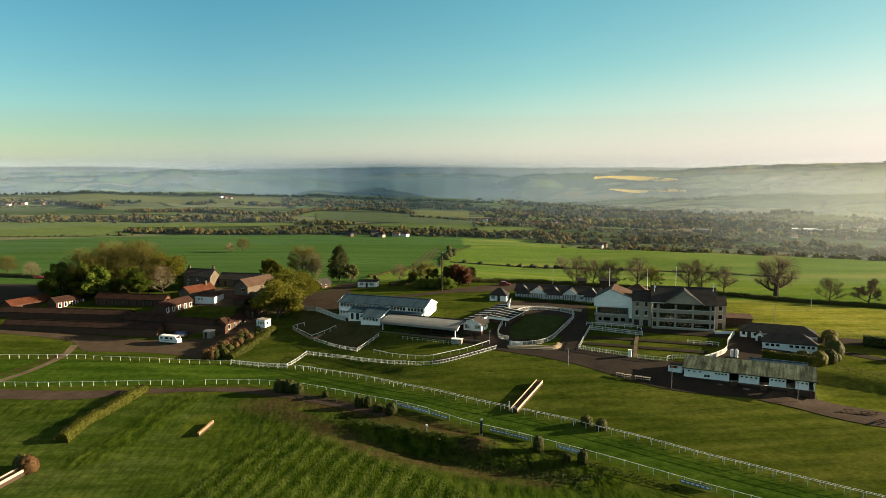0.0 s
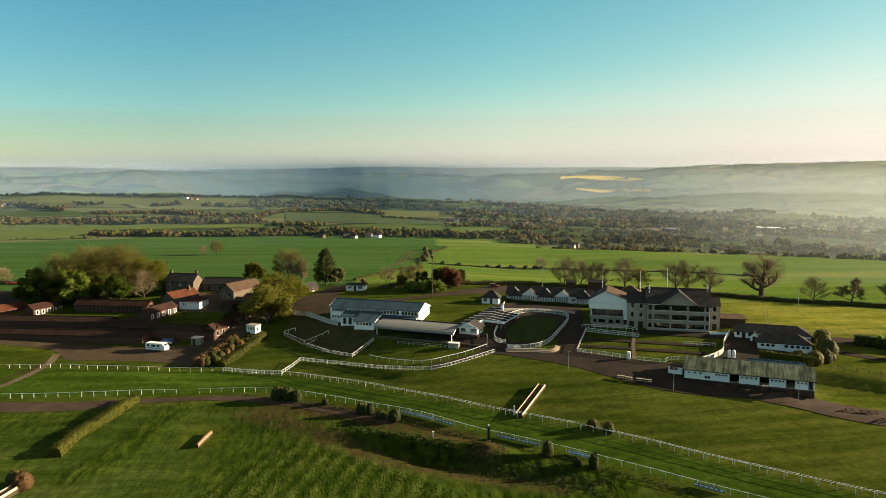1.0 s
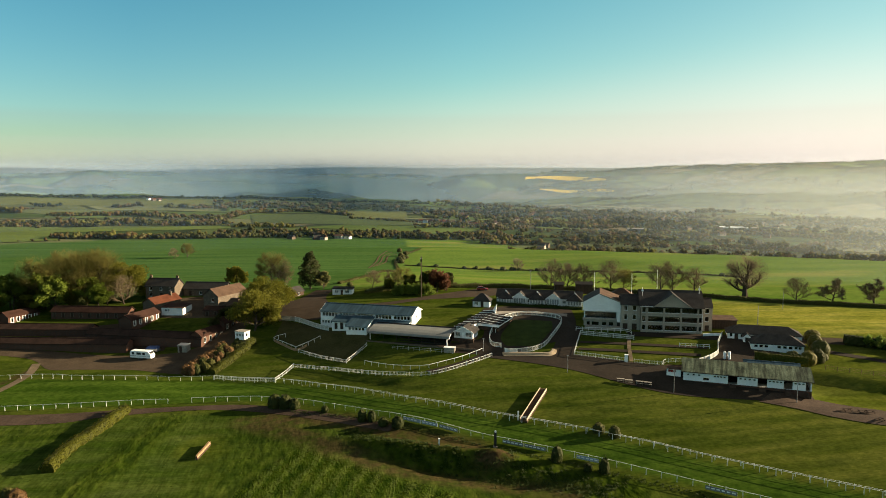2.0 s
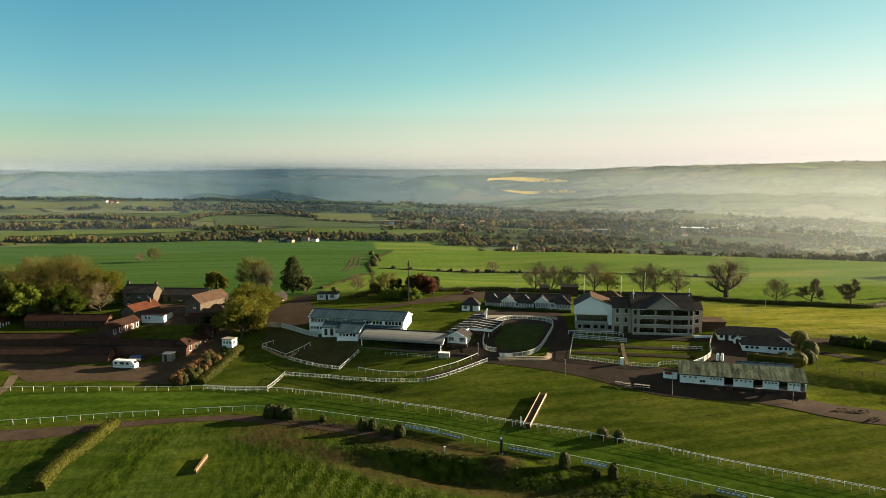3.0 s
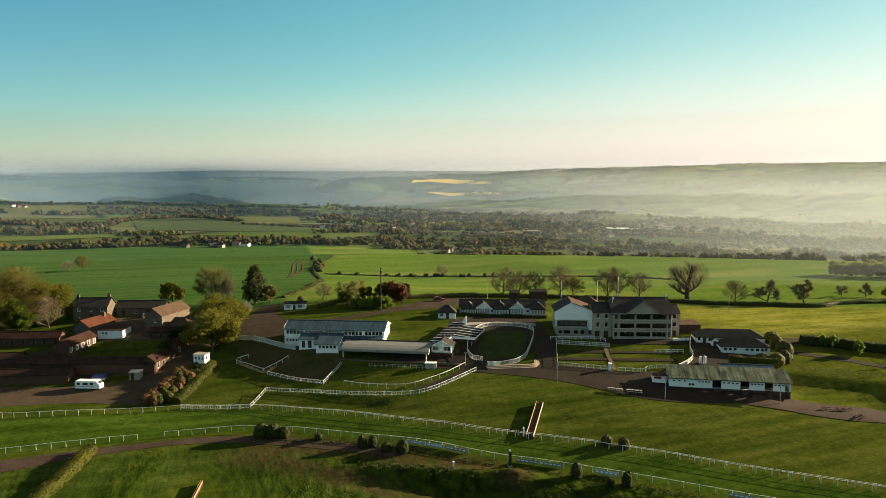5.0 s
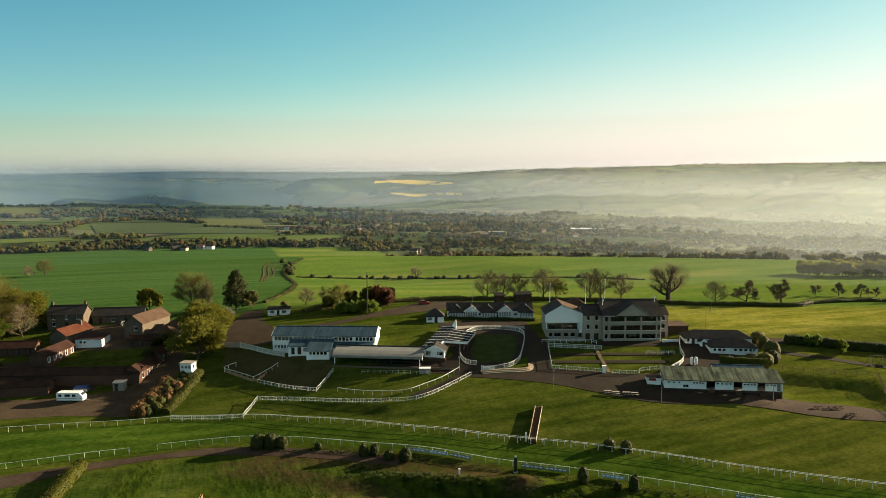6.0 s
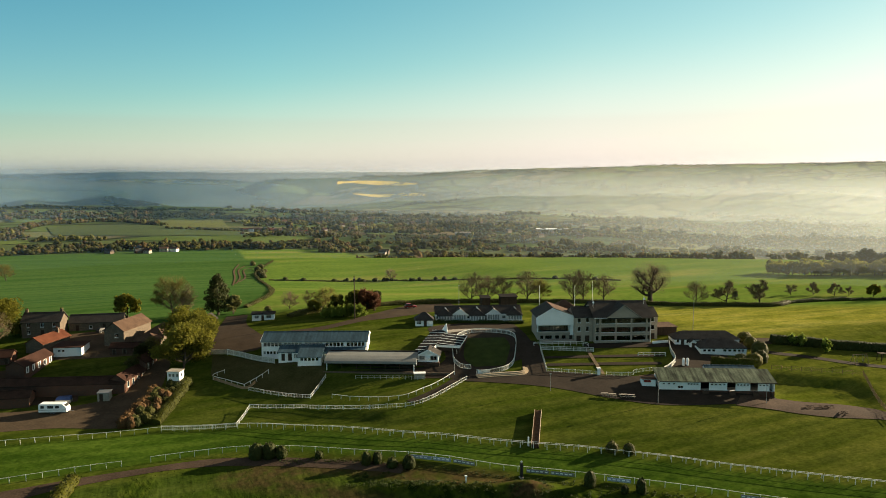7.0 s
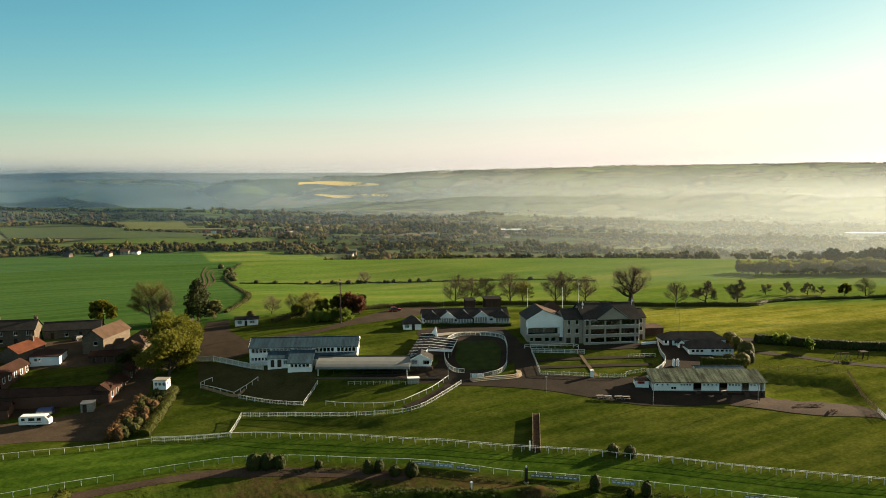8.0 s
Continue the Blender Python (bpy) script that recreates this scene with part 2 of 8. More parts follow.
M = dict(
    white=mat("white_paint", (0.78, 0.79, 0.78), 0.55, 0.08, 1.0),
    render=mat("white_render", (0.74, 0.75, 0.74), 0.85, 0.10, 1.0, bump=0.01),
    cream=mat("pale_roughcast", (0.32, 0.275, 0.225), 0.9, 0.15, 1.0, bump=0.02),
    frame=mat("white_frame", (0.72, 0.73, 0.73), 0.5, 0.08),
    rail=mat("white_plastic_rail", (0.62, 0.63, 0.60), 0.4, 0.06, each=0.1),
    paling=mat("weathered_paling", (0.40, 0.41, 0.38), 0.7, 0.15, each=0.2),
    slate=ribbed("blue_grey_sheet", (0.036, 0.068, 0.088), 0.35, 0.85, 0.22, 0.008),
    dark_roof=mat("dark_slate", (0.041, 0.037, 0.034), 0.75, 0.35, 1.2, bump=0.02),
    brown_roof=mat("brown_tiles", (0.074, 0.046, 0.032), 0.85, 0.35, 1.2, bump=0.03),
    red_roof=mat("red_pantiles", (0.080, 0.028, 0.016), 0.85, 0.4, 1.0, bump=0.03),
    stable_roof=mat("stable_pantiles", (0.038, 0.019, 0.014), 0.85, 0.4, 1.0, bump=0.03),
    old_roof=mat("sooty_pantiles", (0.036, 0.021, 0.016), 0.85, 0.45, 1.0, bump=0.03),
    green_roof=ribbed("mossy_sheet", (0.044, 0.064, 0.042), 0.3, 0.85, 0.35, 0.008, tint=(0.105, 0.125, 0.085), streaks=0.55),
    canopy=mat("grey_felt", (0.175, 0.18, 0.17), 0.85, 0.15, 0.8),
    felt=mat("black_felt", (0.016, 0.015, 0.015), 0.95, 0.3),
    stone=coursed("sandstone", (0.135, 0.105, 0.078), (0.075, 0.062, 0.05), 0.5, 0.24),
    brick=coursed("brick", (0.115, 0.052, 0.034), (0.065, 0.052, 0.045), 0.23, 0.08),
    timber=mat("dark_boards", (0.055, 0.036, 0.026), 0.8, 0.35, 1.0, stretch=(6, 6, 0.6)),
    wood=mat("bleached_wood", (0.26, 0.17, 0.10), 0.8, 0.3, 1.0, stretch=(3, 3, 0.6)),
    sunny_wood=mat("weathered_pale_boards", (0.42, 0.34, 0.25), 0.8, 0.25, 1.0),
    birch=mat("birch_packing", (0.07, 0.042, 0.025), 0.95, 0.5, 3.0, bump=0.05),
    tarmac=mat("tarmac", (0.032, 0.0245, 0.0185), 0.9, 0.3, 0.5, bump=0.01),
    worn_turf=mat("worn_turf", (0.044, 0.048, 0.013), 0.95, 0.35, 0.6, bump=0.02, tint=(0.066, 0.058, 0.024)),
    rut=mat("rutted_earth", (0.085, 0.056, 0.030), 0.95, 0.4, 0.4),
    picnic=mat("trodden_gravel", (0.058, 0.040, 0.029), 0.95, 0.35, 0.6, bump=0.02),
    yard=mat("pale_gravel", (0.064, 0.046, 0.030), 0.95, 0.3, 0.5, bump=0.02),
    gravel=mat("gravel", (0.043, 0.031, 0.021), 0.95, 0.3, 0.6, bump=0.02),
    concrete=mat("concrete", (0.26, 0.235, 0.20), 0.9, 0.25, 1.0),
    sandstone_step=mat("sandstone_steps", (0.34, 0.27, 0.19), 0.9, 0.2, 1.0),
    soil=mat("worn_steps", (0.125, 0.094, 0.060), 0.95, 0.35, 0.8, bump=0.05),
    metal=mat("galvanised", (0.25, 0.26, 0.27), 0.45, 0.2, metal=0.7),
    black=mat("black_paint", (0.02, 0.02, 0.02), 0.5, 0.3),
    blue=mat("blue_board", (0.26, 0.31, 0.36), 0.5, 0.2),
    tarp=mat("blue_tarpaulin", (0.03, 0.06, 0.16), 0.5, 0.3),
    red=mat("red_paint", (0.22, 0.02, 0.014), 0.35, 0.15),
    tyre=mat("rubber", (0.02, 0.02, 0.02), 0.8, 0.2),
    inside=mat("dim_room", (0.035, 0.035, 0.035), 0.9, 0.2),
    meadow=mat("bright_meadow", (0.078, 0.108, 0.022), 0.95, 0.25, 0.03),
    ley=mat("dull_ley", (0.048, 0.066, 0.018), 0.95, 0.25, 0.03),
    stubble=mat("yellowing_grass", (0.082, 0.092, 0.026), 0.95, 0.2, 0.03),
    rape=mat("rape_in_flower", (0.75, 0.48, 0.03), 0.9, 0.2, 0.05),
    bark=mat("bark", (0.055, 0.042, 0.033), 0.9, 0.3, 2.0),
    twig=mat("bare_twigs", (0.140, 0.108, 0.066), 0.9, 0.3, 1.0),
    glass=glassy("window_glass"),
    leaf=leafy("spring_leaves", (0.055, 0.085, 0.014), (0.185, 0.240, 0.036), glow=0.55),
    leaf_young=leafy("young_leaves", (0.085, 0.130, 0.024), (0.250, 0.320, 0.065), glow=0.6),
    leaf_olive=leafy("olive_leaves", (0.066, 0.072, 0.013), (0.235, 0.225, 0.036), glow=0.6),
    leaf_dark=leafy("dark_leaves", (0.014, 0.020, 0.005), (0.042, 0.048, 0.011), glow=0.1),
    leaf_red=leafy("copper_leaves", (0.050, 0.026, 0.012), (0.150, 0.058, 0.026)),
    leaf_pale=leafy("pale_leaves", (0.11, 0.115, 0.04), (0.26, 0.245, 0.09)),
    bud=leafy("brown_buds", (0.088, 0.082, 0.024), (0.215, 0.190, 0.055), glow=0.6),
    beech=leafy("beech_hedge_leaves", (0.048, 0.027, 0.012), (0.118, 0.064, 0.026), glow=0.1),
    hedge_gold=leafy("yellow_hedge_leaves", (0.016, 0.022, 0.003), (0.062, 0.062, 0.006), glow=0.1),
    dome=leafy("clipped_dome_leaves", (0.038, 0.034, 0.007), (0.105, 0.090, 0.016), glow=0.1),
    hedge=leafy("hedge_leaves", (0.030, 0.034, 0.009), (0.072, 0.070, 0.018), glow=0.15),
    weeds=leafy("lush_weeds", (0.014, 0.028, 0.004), (0.034, 0.052, 0.008), glow=0.1),
    tuft=leafy("coarse_grass", (0.036, 0.060, 0.006), (0.072, 0.095, 0.011), glow=0.3),
    far_leaf=wooded("distant_leaves", (0.0, (0.034, 0.040, 0.014)), (0.25, (0.066, 0.066, 0.022)), (0.5, (0.105, 0.086, 0.032)), (0.68, (0.145, 0.088, 0.042)), (0.84, (0.110, 0.110, 0.030)), (1.0, (0.165, 0.160, 0.046))),
    far_dark=wooded("distant_dark_leaves", (0.0, (0.014, 0.022, 0.010)), (0.5, (0.032, 0.042, 0.016)), (1.0, (0.060, 0.064, 0.026))),
)


# ---- the lie of the land: heights on a coarse net, smoothly joined ----
NX = np.array([-130.0, -90.0, -45.0, 0.0, 50.0, 95.0, 160.0])
NY = np.array([40.0, 110.0, 135.0, 155.0, 180.0, 200.0, 220.0, 250.0, 285.0, 350.0, 470.0, 640.0])
NZ = np.array([
    [-16, -14, -13, -12, -9.1, -7.9, -5.6, -2.4, 1.4, -2, -13, -17],
    [-16, -14, -12.9, -11.1, -9, -6.7, -6, -1.1, 2.7, -1.1, -13, -17],
    [-17, -14.1, -11.9, -11, -7.9, -6.9, -2.6, 2.6, 3.3, 0, -14, -17.5],
    [-18, -14.2, -11.3, -9, -3.8, -1.7, 2.3, 4.9, 5, -0, -15, -18],
    [-16, -11.6, -8.5, -5.9, -1.7, 1.6, 3.4, 4, 3.5, -3, -16.6, -19],
    [-12, -8.9, -5.5, -3.7, 0.1, 3, 3.1, 2.5, 1.4, -5, -15.7, -22],
    [-10, -7, -4, -2.1, 0.4, 2.4, 2.4, 1.8, 0.6, -6, -12, -22]])
FA = np.array([-75.0, -28.0, -8.0, 3.0, 8.0, 14.0, 24.0, 42.0, 75.0])
FR = np.array([640.0, 790.0, 1150.0, 1600.0, 2100.0, 2600.0, 3100.0, 3500.0, 3950.0, 4500.0])
FZ = np.array([
    [-17, -26, -26, -22, -12, -100, -60, -12, 18, 52],
    [-17, -28, -30, -28, -14, -105, -64, -15, 15, 55],
    [-17.5, -34, -32, -36, -24, -110, -72, -24, 8, 58],
    [-18, -40, -36, -46, -44, -105, -85, -42, 0, 62],
    [-18, -42, -40, -52, -54, -98, -74, 4, -20, 64],
    [-20, -45, -46, -58, -66, -78, -58, 36, 20, 66],
    [-22, -48, -54, -62, -76, -74, -30, 50, 74, 68],
    [-25, -52, -60, -75, -84, -72, -12, 58, 94, 108],
    [-25, -52, -60, -75, -84, -80, -12, 58, 94, 108]])


def knots(v, net):
    """Which span of the net v lies in, and the four Catmull-Rom weights."""
    i = np.clip(np.searchsorted(net, v) - 1, 0, len(net) - 2)
    a, b = net[i], net[i + 1]
    s = np.clip((v - a) / (b - a), 0, 1)
    lo, hi = np.maximum(i - 1, 0), np.minimum(i + 2, len(net) - 1)
    d0 = (b - a) / np.maximum(b - net[lo], 1e-6)
    d1 = (b - a) / np.maximum(net[hi] - a, 1e-6)
    h00, h10 = 2 * s**3 - 3 * s**2 + 1, s**3 - 2 * s**2 + s
    h01, h11 = -2 * s**3 + 3 * s**2, s**3 - s**2
    return (lo, i, i + 1, hi), (-h10 * d0, h00 - h11 * d1, h01 + h10 * d0, h11 * d1)


def netted(u, v, nu, nv, nz):
    iu, wu = knots(u, nu)
    iv, wv = knots(v, nv)
    return sum(wu[a] * wv[b] * nz[iu[a], iv[b]] for a in range(4) for b in range(4))


def swell(x, y, seed, size):
    """A slow roll of the ground, a few waves of no common length."""
    k = 2 * math.pi / size
    return (np.sin(k * x + seed) * np.cos(0.8 * k * y + 2 * seed) + 0.6 * np.sin(1.7 * k * y - 0.9 * k * x + 3 * seed) + 0.4 * np.cos(2.9 * k * x + 1.3 * k * y + seed)) / 2


def mound(x, y, cx, cy, rx, ry, h, turn=0.0):
    c, s = math.cos(turn), math.sin(turn)
    u, v = ((x - cx) * c + (y - cy) * s) / rx, (-(x - cx) * s + (y - cy) * c) / ry
    return h * np.exp(-(u * u + v * v))


def ground(x, y):
    """The ground's height."""
    x, y = np.asarray(x, float), np.asarray(y, float)
    near = netted(x, y, NX, NY, NZ)
    r, a = np.hypot(x, y), np.degrees(np.arctan2(x, np.maximum(y, 1.0)))
    far = netted(a, r, FA, FR, FZ)
    amp = np.clip((r - 900) / 1600, 0, 1) * 10 * np.clip((4300 - r) / 500, 0.15, 1)
    far = far + amp * swell(x, y, 1.0, 900.0) + 0.6 * amp * swell(x, y, 2.3, 420.0)
    # wooded knolls in front of the far ridge
    far = far + mound(a, r, -11.0, 2750, 5.0, 260, 44) + mound(a, r, -4.0, 2850, 4.0, 300, 46) + mound(a, r, -24.0, 3300, 9.0, 350, 30) + mound(a, r, 3.0, 3400, 5.0, 300, 25) + mound(a, r, -27.0, 4450, 5.0, 400, 10) - mound(a, r, -17.0, 4450, 4.0, 400, 8) + mound(a, r, -2.0, 4450, 6.0, 400, 9)
    far = far + mound(a, r, -5.5, 2720, 2.2, 130, 44) + mound(a, r, -10.2, 2680, 1.7, 120, 40) + mound(a, r, -2.2, 2600, 2.2, 140, 46) + mound(a, r, -14.5, 3480, 6.0, 210, 46) + mound(a, r, -21.0, 3500, 5.0, 210, 28) + mound(a, r, 7.2, 3300, 3.5, 200, 40)
    s = np.clip((r - 540) / 190, 0, 1)
    s = s * s * (3 - 2 * s)
    z = near * (1 - s) + far * s
    # the knoll with the scrubby bank inside the track, the hollow below it, and the spoil heap at its end
    z = z + mound(x, y, -10, 152.2, 10, 2.4, 1.9, -0.38) + mound(x, y, 5, 146.2, 9, 2.8, 1.5, -0.4) + mound(x, y, 7.5, 144.6, 3.6, 2.4, 1.3, -0.4) + mound(x, y, -30, 161, 20, 3.0, 0.5, -0.5)
    z = z - mound(x, y, -7, 147.2, 11, 2.8, 1.5, -0.42) - mound(x, y, 8, 138.0, 16, 3.6, 1.2, -0.35)
    # the swale below the enclosure fence
    z = z - mound(x, y, -20, 187.5, 17, 3.4, 0.7, -0.62) + mound(x, y, -10.5, 184, 3.5, 3.0, 0.5, -0.6)
    # the made-up ground that carries the clubhouse
    z = z + mound(x, y, -25, 219, 15, 4.5, 1.2, -0.4)
    # the sunk lawn below the tote, with its short steep bank
    u = (x - 92.5) * 0.88 - (y - 168.3) * 0.475
    v = (x - 92.5) * 0.475 + (y - 168.3) * 0.88
    east, north = np.clip((24 - u) / 5, 0, 1), np.clip((3.4 - v) / 2.8, 0, 1)
    west, south = np.clip((u + 9) / 5, 0, 1), np.clip((v + 19) / 14, 0, 1)
    z = z - 1.6 * east * west * north * north * (3 - 2 * north) * south
    return z


# ---- making meshes ----
def mesh_of(bm, name):
    me = bpy.data.meshes.new(name)
    bmesh.ops.recalc_face_normals(bm, faces=bm.faces)
    bm.to_mesh(me)
    bm.free()
    return me


def thing(name, label, category, x, y, z, rot=0.0, group="", kind=""):
    ob = new(name)
    ob.empty_display_size = 0.5
    ob.matrix_basis = pose(x, y, z, 0, 0, rot)
    return tagged(ob, label, category, group, kind)


def part(name, bm, material, parent, label="", smooth=False):
    me = bm if isinstance(bm, bpy.types.Mesh) else mesh_of(bm, name)
    if not me.materials:
        me.materials.append(material)
    if smooth:
        me.polygons.foreach_set("use_smooth", [True] * len(me.polygons))
    ob = new(name, me)
    ob.parent = parent
    if label:
        ob["label"] = label
    return ob


def single(name, bm, material, label, category, kind="", group="", smooth=False):
    ob = part(name, bm, material, None, "", smooth)
    return tagged(ob, label, category, group, kind)


def box(bm, x0, y0, z0, x1, y1, z1):
    v = [bm.verts.new((x, y, z)) for x in (x0, x1) for y in (y0, y1) for z in (z0, z1)]
    for f in ((0, 1, 3, 2), (4, 6, 7, 5), (0, 4, 5, 1), (2, 3, 7, 6), (0, 2, 6, 4), (1, 5, 7, 3)):
        bm.faces.new([v[i] for i in f])
    return bm


def boxes(*rows):
    bm = bmesh.new()
    for r in rows:
        box(bm, *r)
    return bm


def solid(bm, ring, shift):
    """A prism: the ring of points pushed along shift."""
    a = [bm.verts.new(p) for p in ring]
    b = [bm.verts.new(Vector(p) + Vector(shift)) for p in ring]
    bm.faces.new(a), bm.faces.new(b[::-1])
    for i in range(len(ring)):
        j = (i + 1) % len(ring)
        bm.faces.new((a[i], b[i], b[j], a[j]))
    return bm


def tube(bm, p, q, r0, r1, n=6, caps=True):
    p, q = Vector(p), Vector(q)
    d = (q - p)
    if d.length < 1e-6:
        return bm
    d.normalize()
    u = d.orthogonal().normalized()
    w = d.cross(u)
    rings = []
    for c, r in ((p, r0), (q, r1)):
        rings.append([bm.verts.new(c + (u * math.cos(6.2832 * k / n) + w * math.sin(6.2832 * k / n)) * r) for k in range(n)])
    for k in range(n):
        bm.faces.new((rings[0][k], rings[0][(k + 1) % n], rings[1][(k + 1) % n], rings[1][k]))
    if caps:
        bm.faces.new(rings[0][::-1]), bm.faces.new(rings[1])
    return bm


def gz(x, y):
    return float(ground(x, y))


def smooth_line(points, step, closed=False):
    """Points every step metres along a soft curve through the given ones."""
    P = [Vector((p[0], p[1], 0)) for p in points]
    n = len(P)
    out = []
    for i in range(n if closed else n - 1):
        a, b, c, d = (P[(i - 1) % n], P[i], P[(i + 1) % n], P[(i + 2) % n]) if closed else (P[max(i - 1, 0)], P[i], P[i + 1], P[min(i + 2, n - 1)])
        k = max(2, int((c - b).length / 0.5))
        for j in range(k):
            t = j / k
            out.append(0.5 * (2 * b + (c - a) * t + (2 * a - 5 * b + 4 * c - d) * t * t + (3 * b - a - 3 * c + d) * t ** 3))
    out.append(P[0] if closed else P[-1])
    length = [0.0]
    for a, b in zip(out, out[1:]):
        length.append(length[-1] + (b - a).length)
    count = max(1, round(length[-1] / step))
    got, j = [], 0
    for i in range(count + 1):
        want = length[-1] * i / count
        while j < len(out) - 2 and length[j + 1] < want:
            j += 1
        s = (want - length[j]) / max(length[j + 1] - length[j], 1e-9)
        got.append(out[j].lerp(out[j + 1], s))
    return got


# ---- the ground, one sheet to the horizon ----
def spaced(fine_lo, fine_hi, step, lo, hi, grow):
    v = list(np.arange(fine_lo, fine_hi + 0.01, step))
    s, a = step, v[-1]
    while a < hi:
        s *= grow
        s = min(s, 34)
        a += s
        v.append(min(a, hi))
    s, a = step, v[0]
    while a > lo:
        s *= grow
        s = min(s, 34)
        a -= s
        v.insert(0, max(a, lo))
    return np.array(v)


TRACK_N = [(-135, 206), (-106.1, 204.2), (-98, 202.1), (-87.6, 200.7), (-72.2, 199.5), (-60.1, 199.6), (-51.6, 197.5), (-43.4, 195.5), (-37.5, 192.3), (-29.2, 185.7), (-17.6, 177.7), (-9, 172.4), (-1.1, 168.5), (7.7, 163.6), (15.7, 159.5), (23.4, 155.4), (29.6, 151.6), (36.3, 146.8), (41, 143.4), (49.8, 136.4), (58.6, 130), (67.5, 123.8), (80, 115.5), (100, 103)]
TRACK_S = [(-135, 184.5), (-110, 183.3), (-95.3, 183.4), (-84.9, 183.7), (-75.4, 184.1), (-67.8, 183.9), (-62.1, 184), (-54.8, 183.6), (-45.1, 182.1), (-34.7, 177.7), (-26.5, 173.2), (-18.5, 168.9), (-10.1, 164.9), (-3.2, 161), (6.4, 154.3), (13.3, 150.2), (18.8, 146.6), (23.6, 143.3), (27.3, 140.7), (32, 137.2), (39.4, 131.7), (46, 126.8), (56, 119.8), (70, 110), (90, 96)]
DIRT = [(-47, 170.5), (-34.7, 163), (-25.7, 155.5), (-15.2, 147), (-7, 142.3), (6, 137), (20, 132)]


def off_line(x, y, line):
    """How far the points lie from a bent line."""
    best = np.full(x.shape, 1e9)
    for (ax, ay), (bx, by) in zip(line, line[1:]):
        dx, dy = bx - ax, by - ay
        s = np.clip(((x - ax) * dx + (y - ay) * dy) / (dx * dx + dy * dy), 0, 1)
        best = np.minimum(best, np.hypot(x - ax - s * dx, y - ay - s * dy))
    return best


def soft(v, lo, hi):
    s = np.clip((v - lo) / (hi - lo), 0, 1)
    return s * s * (3 - 2 * s)


gx = spaced(-125, 175, 1.5, -4600, 4600, 1.09)
gy = spaced(96, 300, 1.5, -700, 4720, 1.07)
GX, GY = np.meshgrid(gx, gy)
GZ = ground(GX, GY)
nx, ny = len(gx), len(gy)
idx = np.arange(nx * ny).reshape(ny, nx)
faces = np.stack([idx[:-1, :-1], idx[:-1, 1:], idx[1:, 1:], idx[1:, :-1]], -1).reshape(-1, 4)
R = np.hypot(GX, GY)
keep = (R.reshape(-1)[faces].min(1) < 4760)
me = bpy.data.meshes.new("ground")
me.from_pydata(np.stack([GX, GY, GZ], -1).reshape(-1, 3).tolist(), [], faces[keep].tolist())
me.polygons.foreach_set("use_smooth", [True] * len(me.polygons))

x, y = GX.reshape(-1), GY.reshape(-1)
north_y = np.interp(x, [p[0] for p in TRACK_N], [p[1] for p in TRACK_N])
south_y = np.interp(x, [p[0] for p in TRACK_S], [p[1] for p in TRACK_S])
on_track = soft(y, south_y - 0.5, south_y + 1.0) * (1 - soft(y, north_y - 1.0, north_y + 0.5)) * (np.abs(x) < 160)
across = (y - south_y) / np.maximum(north_y - south_y, 1)
dirt_and_shade = 0.8 * (1 - soft(off_line(x, y, DIRT), 1.0, 4.4))
# brown soil by the rail, widened to paint in bush shadows and slope shade
dirt_and_shade = np.maximum(dirt_and_shade, 0.85 * (1 - soft(off_line(x, y, [(-42, 172.5), (-24, 167.0), (-12, 160.0), (4, 151.5)]), 1.8, 4.0)))
dirt_and_shade = np.maximum(dirt_and_shade, 1 - soft(np.hypot((x - 7.2) / 5.2, (y - 144.8) / 3.4), 0.6, 1.1))
dirt_and_shade = np.maximum(dirt_and_shade, 0.9 * (1 - soft(off_line(x, y, [(-13, 156.5), (-4, 152.0), (4, 149.0), (9, 146.5)]), 0.8, 2.2)))
dirt_and_shade = np.maximum(dirt_and_shade, 0.8 * (1 - soft(off_line(x, y, [(-121, 190), (-114, 205), (-112, 216)]), 0.8, 1.8)))
rough = (1 - soft(y, south_y - 9, south_y - 3)) * (x > -60) * soft(x, -62, -40)
bank = (1 - soft(off_line(x, y, [(-20, 156), (-8, 149.5), (4, 143), (16, 138), (30, 130)]), 2.5, 6.5))
bank = np.maximum(bank, 0.75 * (1 - soft(off_line(x, y, [(-74, 143), (-70, 152), (-67, 166), (-64, 174)]), 1.5, 6.0)))
bank = np.maximum(bank, 0.5 * (1 - soft(off_line(x, y, [(-128, 166), (-104, 168), (-92, 170)]), 4.0, 8.0)))
field = soft(y, 268 - 0.35 * np.maximum(x - 30, 0), 285 - 0.35 * np.maximum(x - 30, 0)) * (R.reshape(-1) < 2500)
land = me.color_attributes.new("land", "FLOAT_COLOR", "POINT")
land.data.foreach_set("color", np.stack([dirt_and_shade, on_track, np.maximum(rough * 0.6, bank) * (1 - 0.6 * dirt_and_shade), field], -1).astype(np.float32).reshape(-1))
lane = me.attributes.new("lane", "FLOAT", "POINT")
lane.data.foreach_set("value", across.astype(np.float32))
crop = me.attributes.new("crop", "FLOAT", "POINT")
# two fields behind the buildings: the darker crop, and the pasture beyond the lane
edge = np.interp(y, [300, 334, 465, 545, 620], [-30, -17, -1.8, 0, 22])
crop.data.foreach_set("value", (soft(x, edge - 3, edge + 3)).astype(np.float32))
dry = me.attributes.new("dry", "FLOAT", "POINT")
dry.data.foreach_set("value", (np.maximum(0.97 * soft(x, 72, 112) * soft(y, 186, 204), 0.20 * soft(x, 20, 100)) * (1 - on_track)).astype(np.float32))
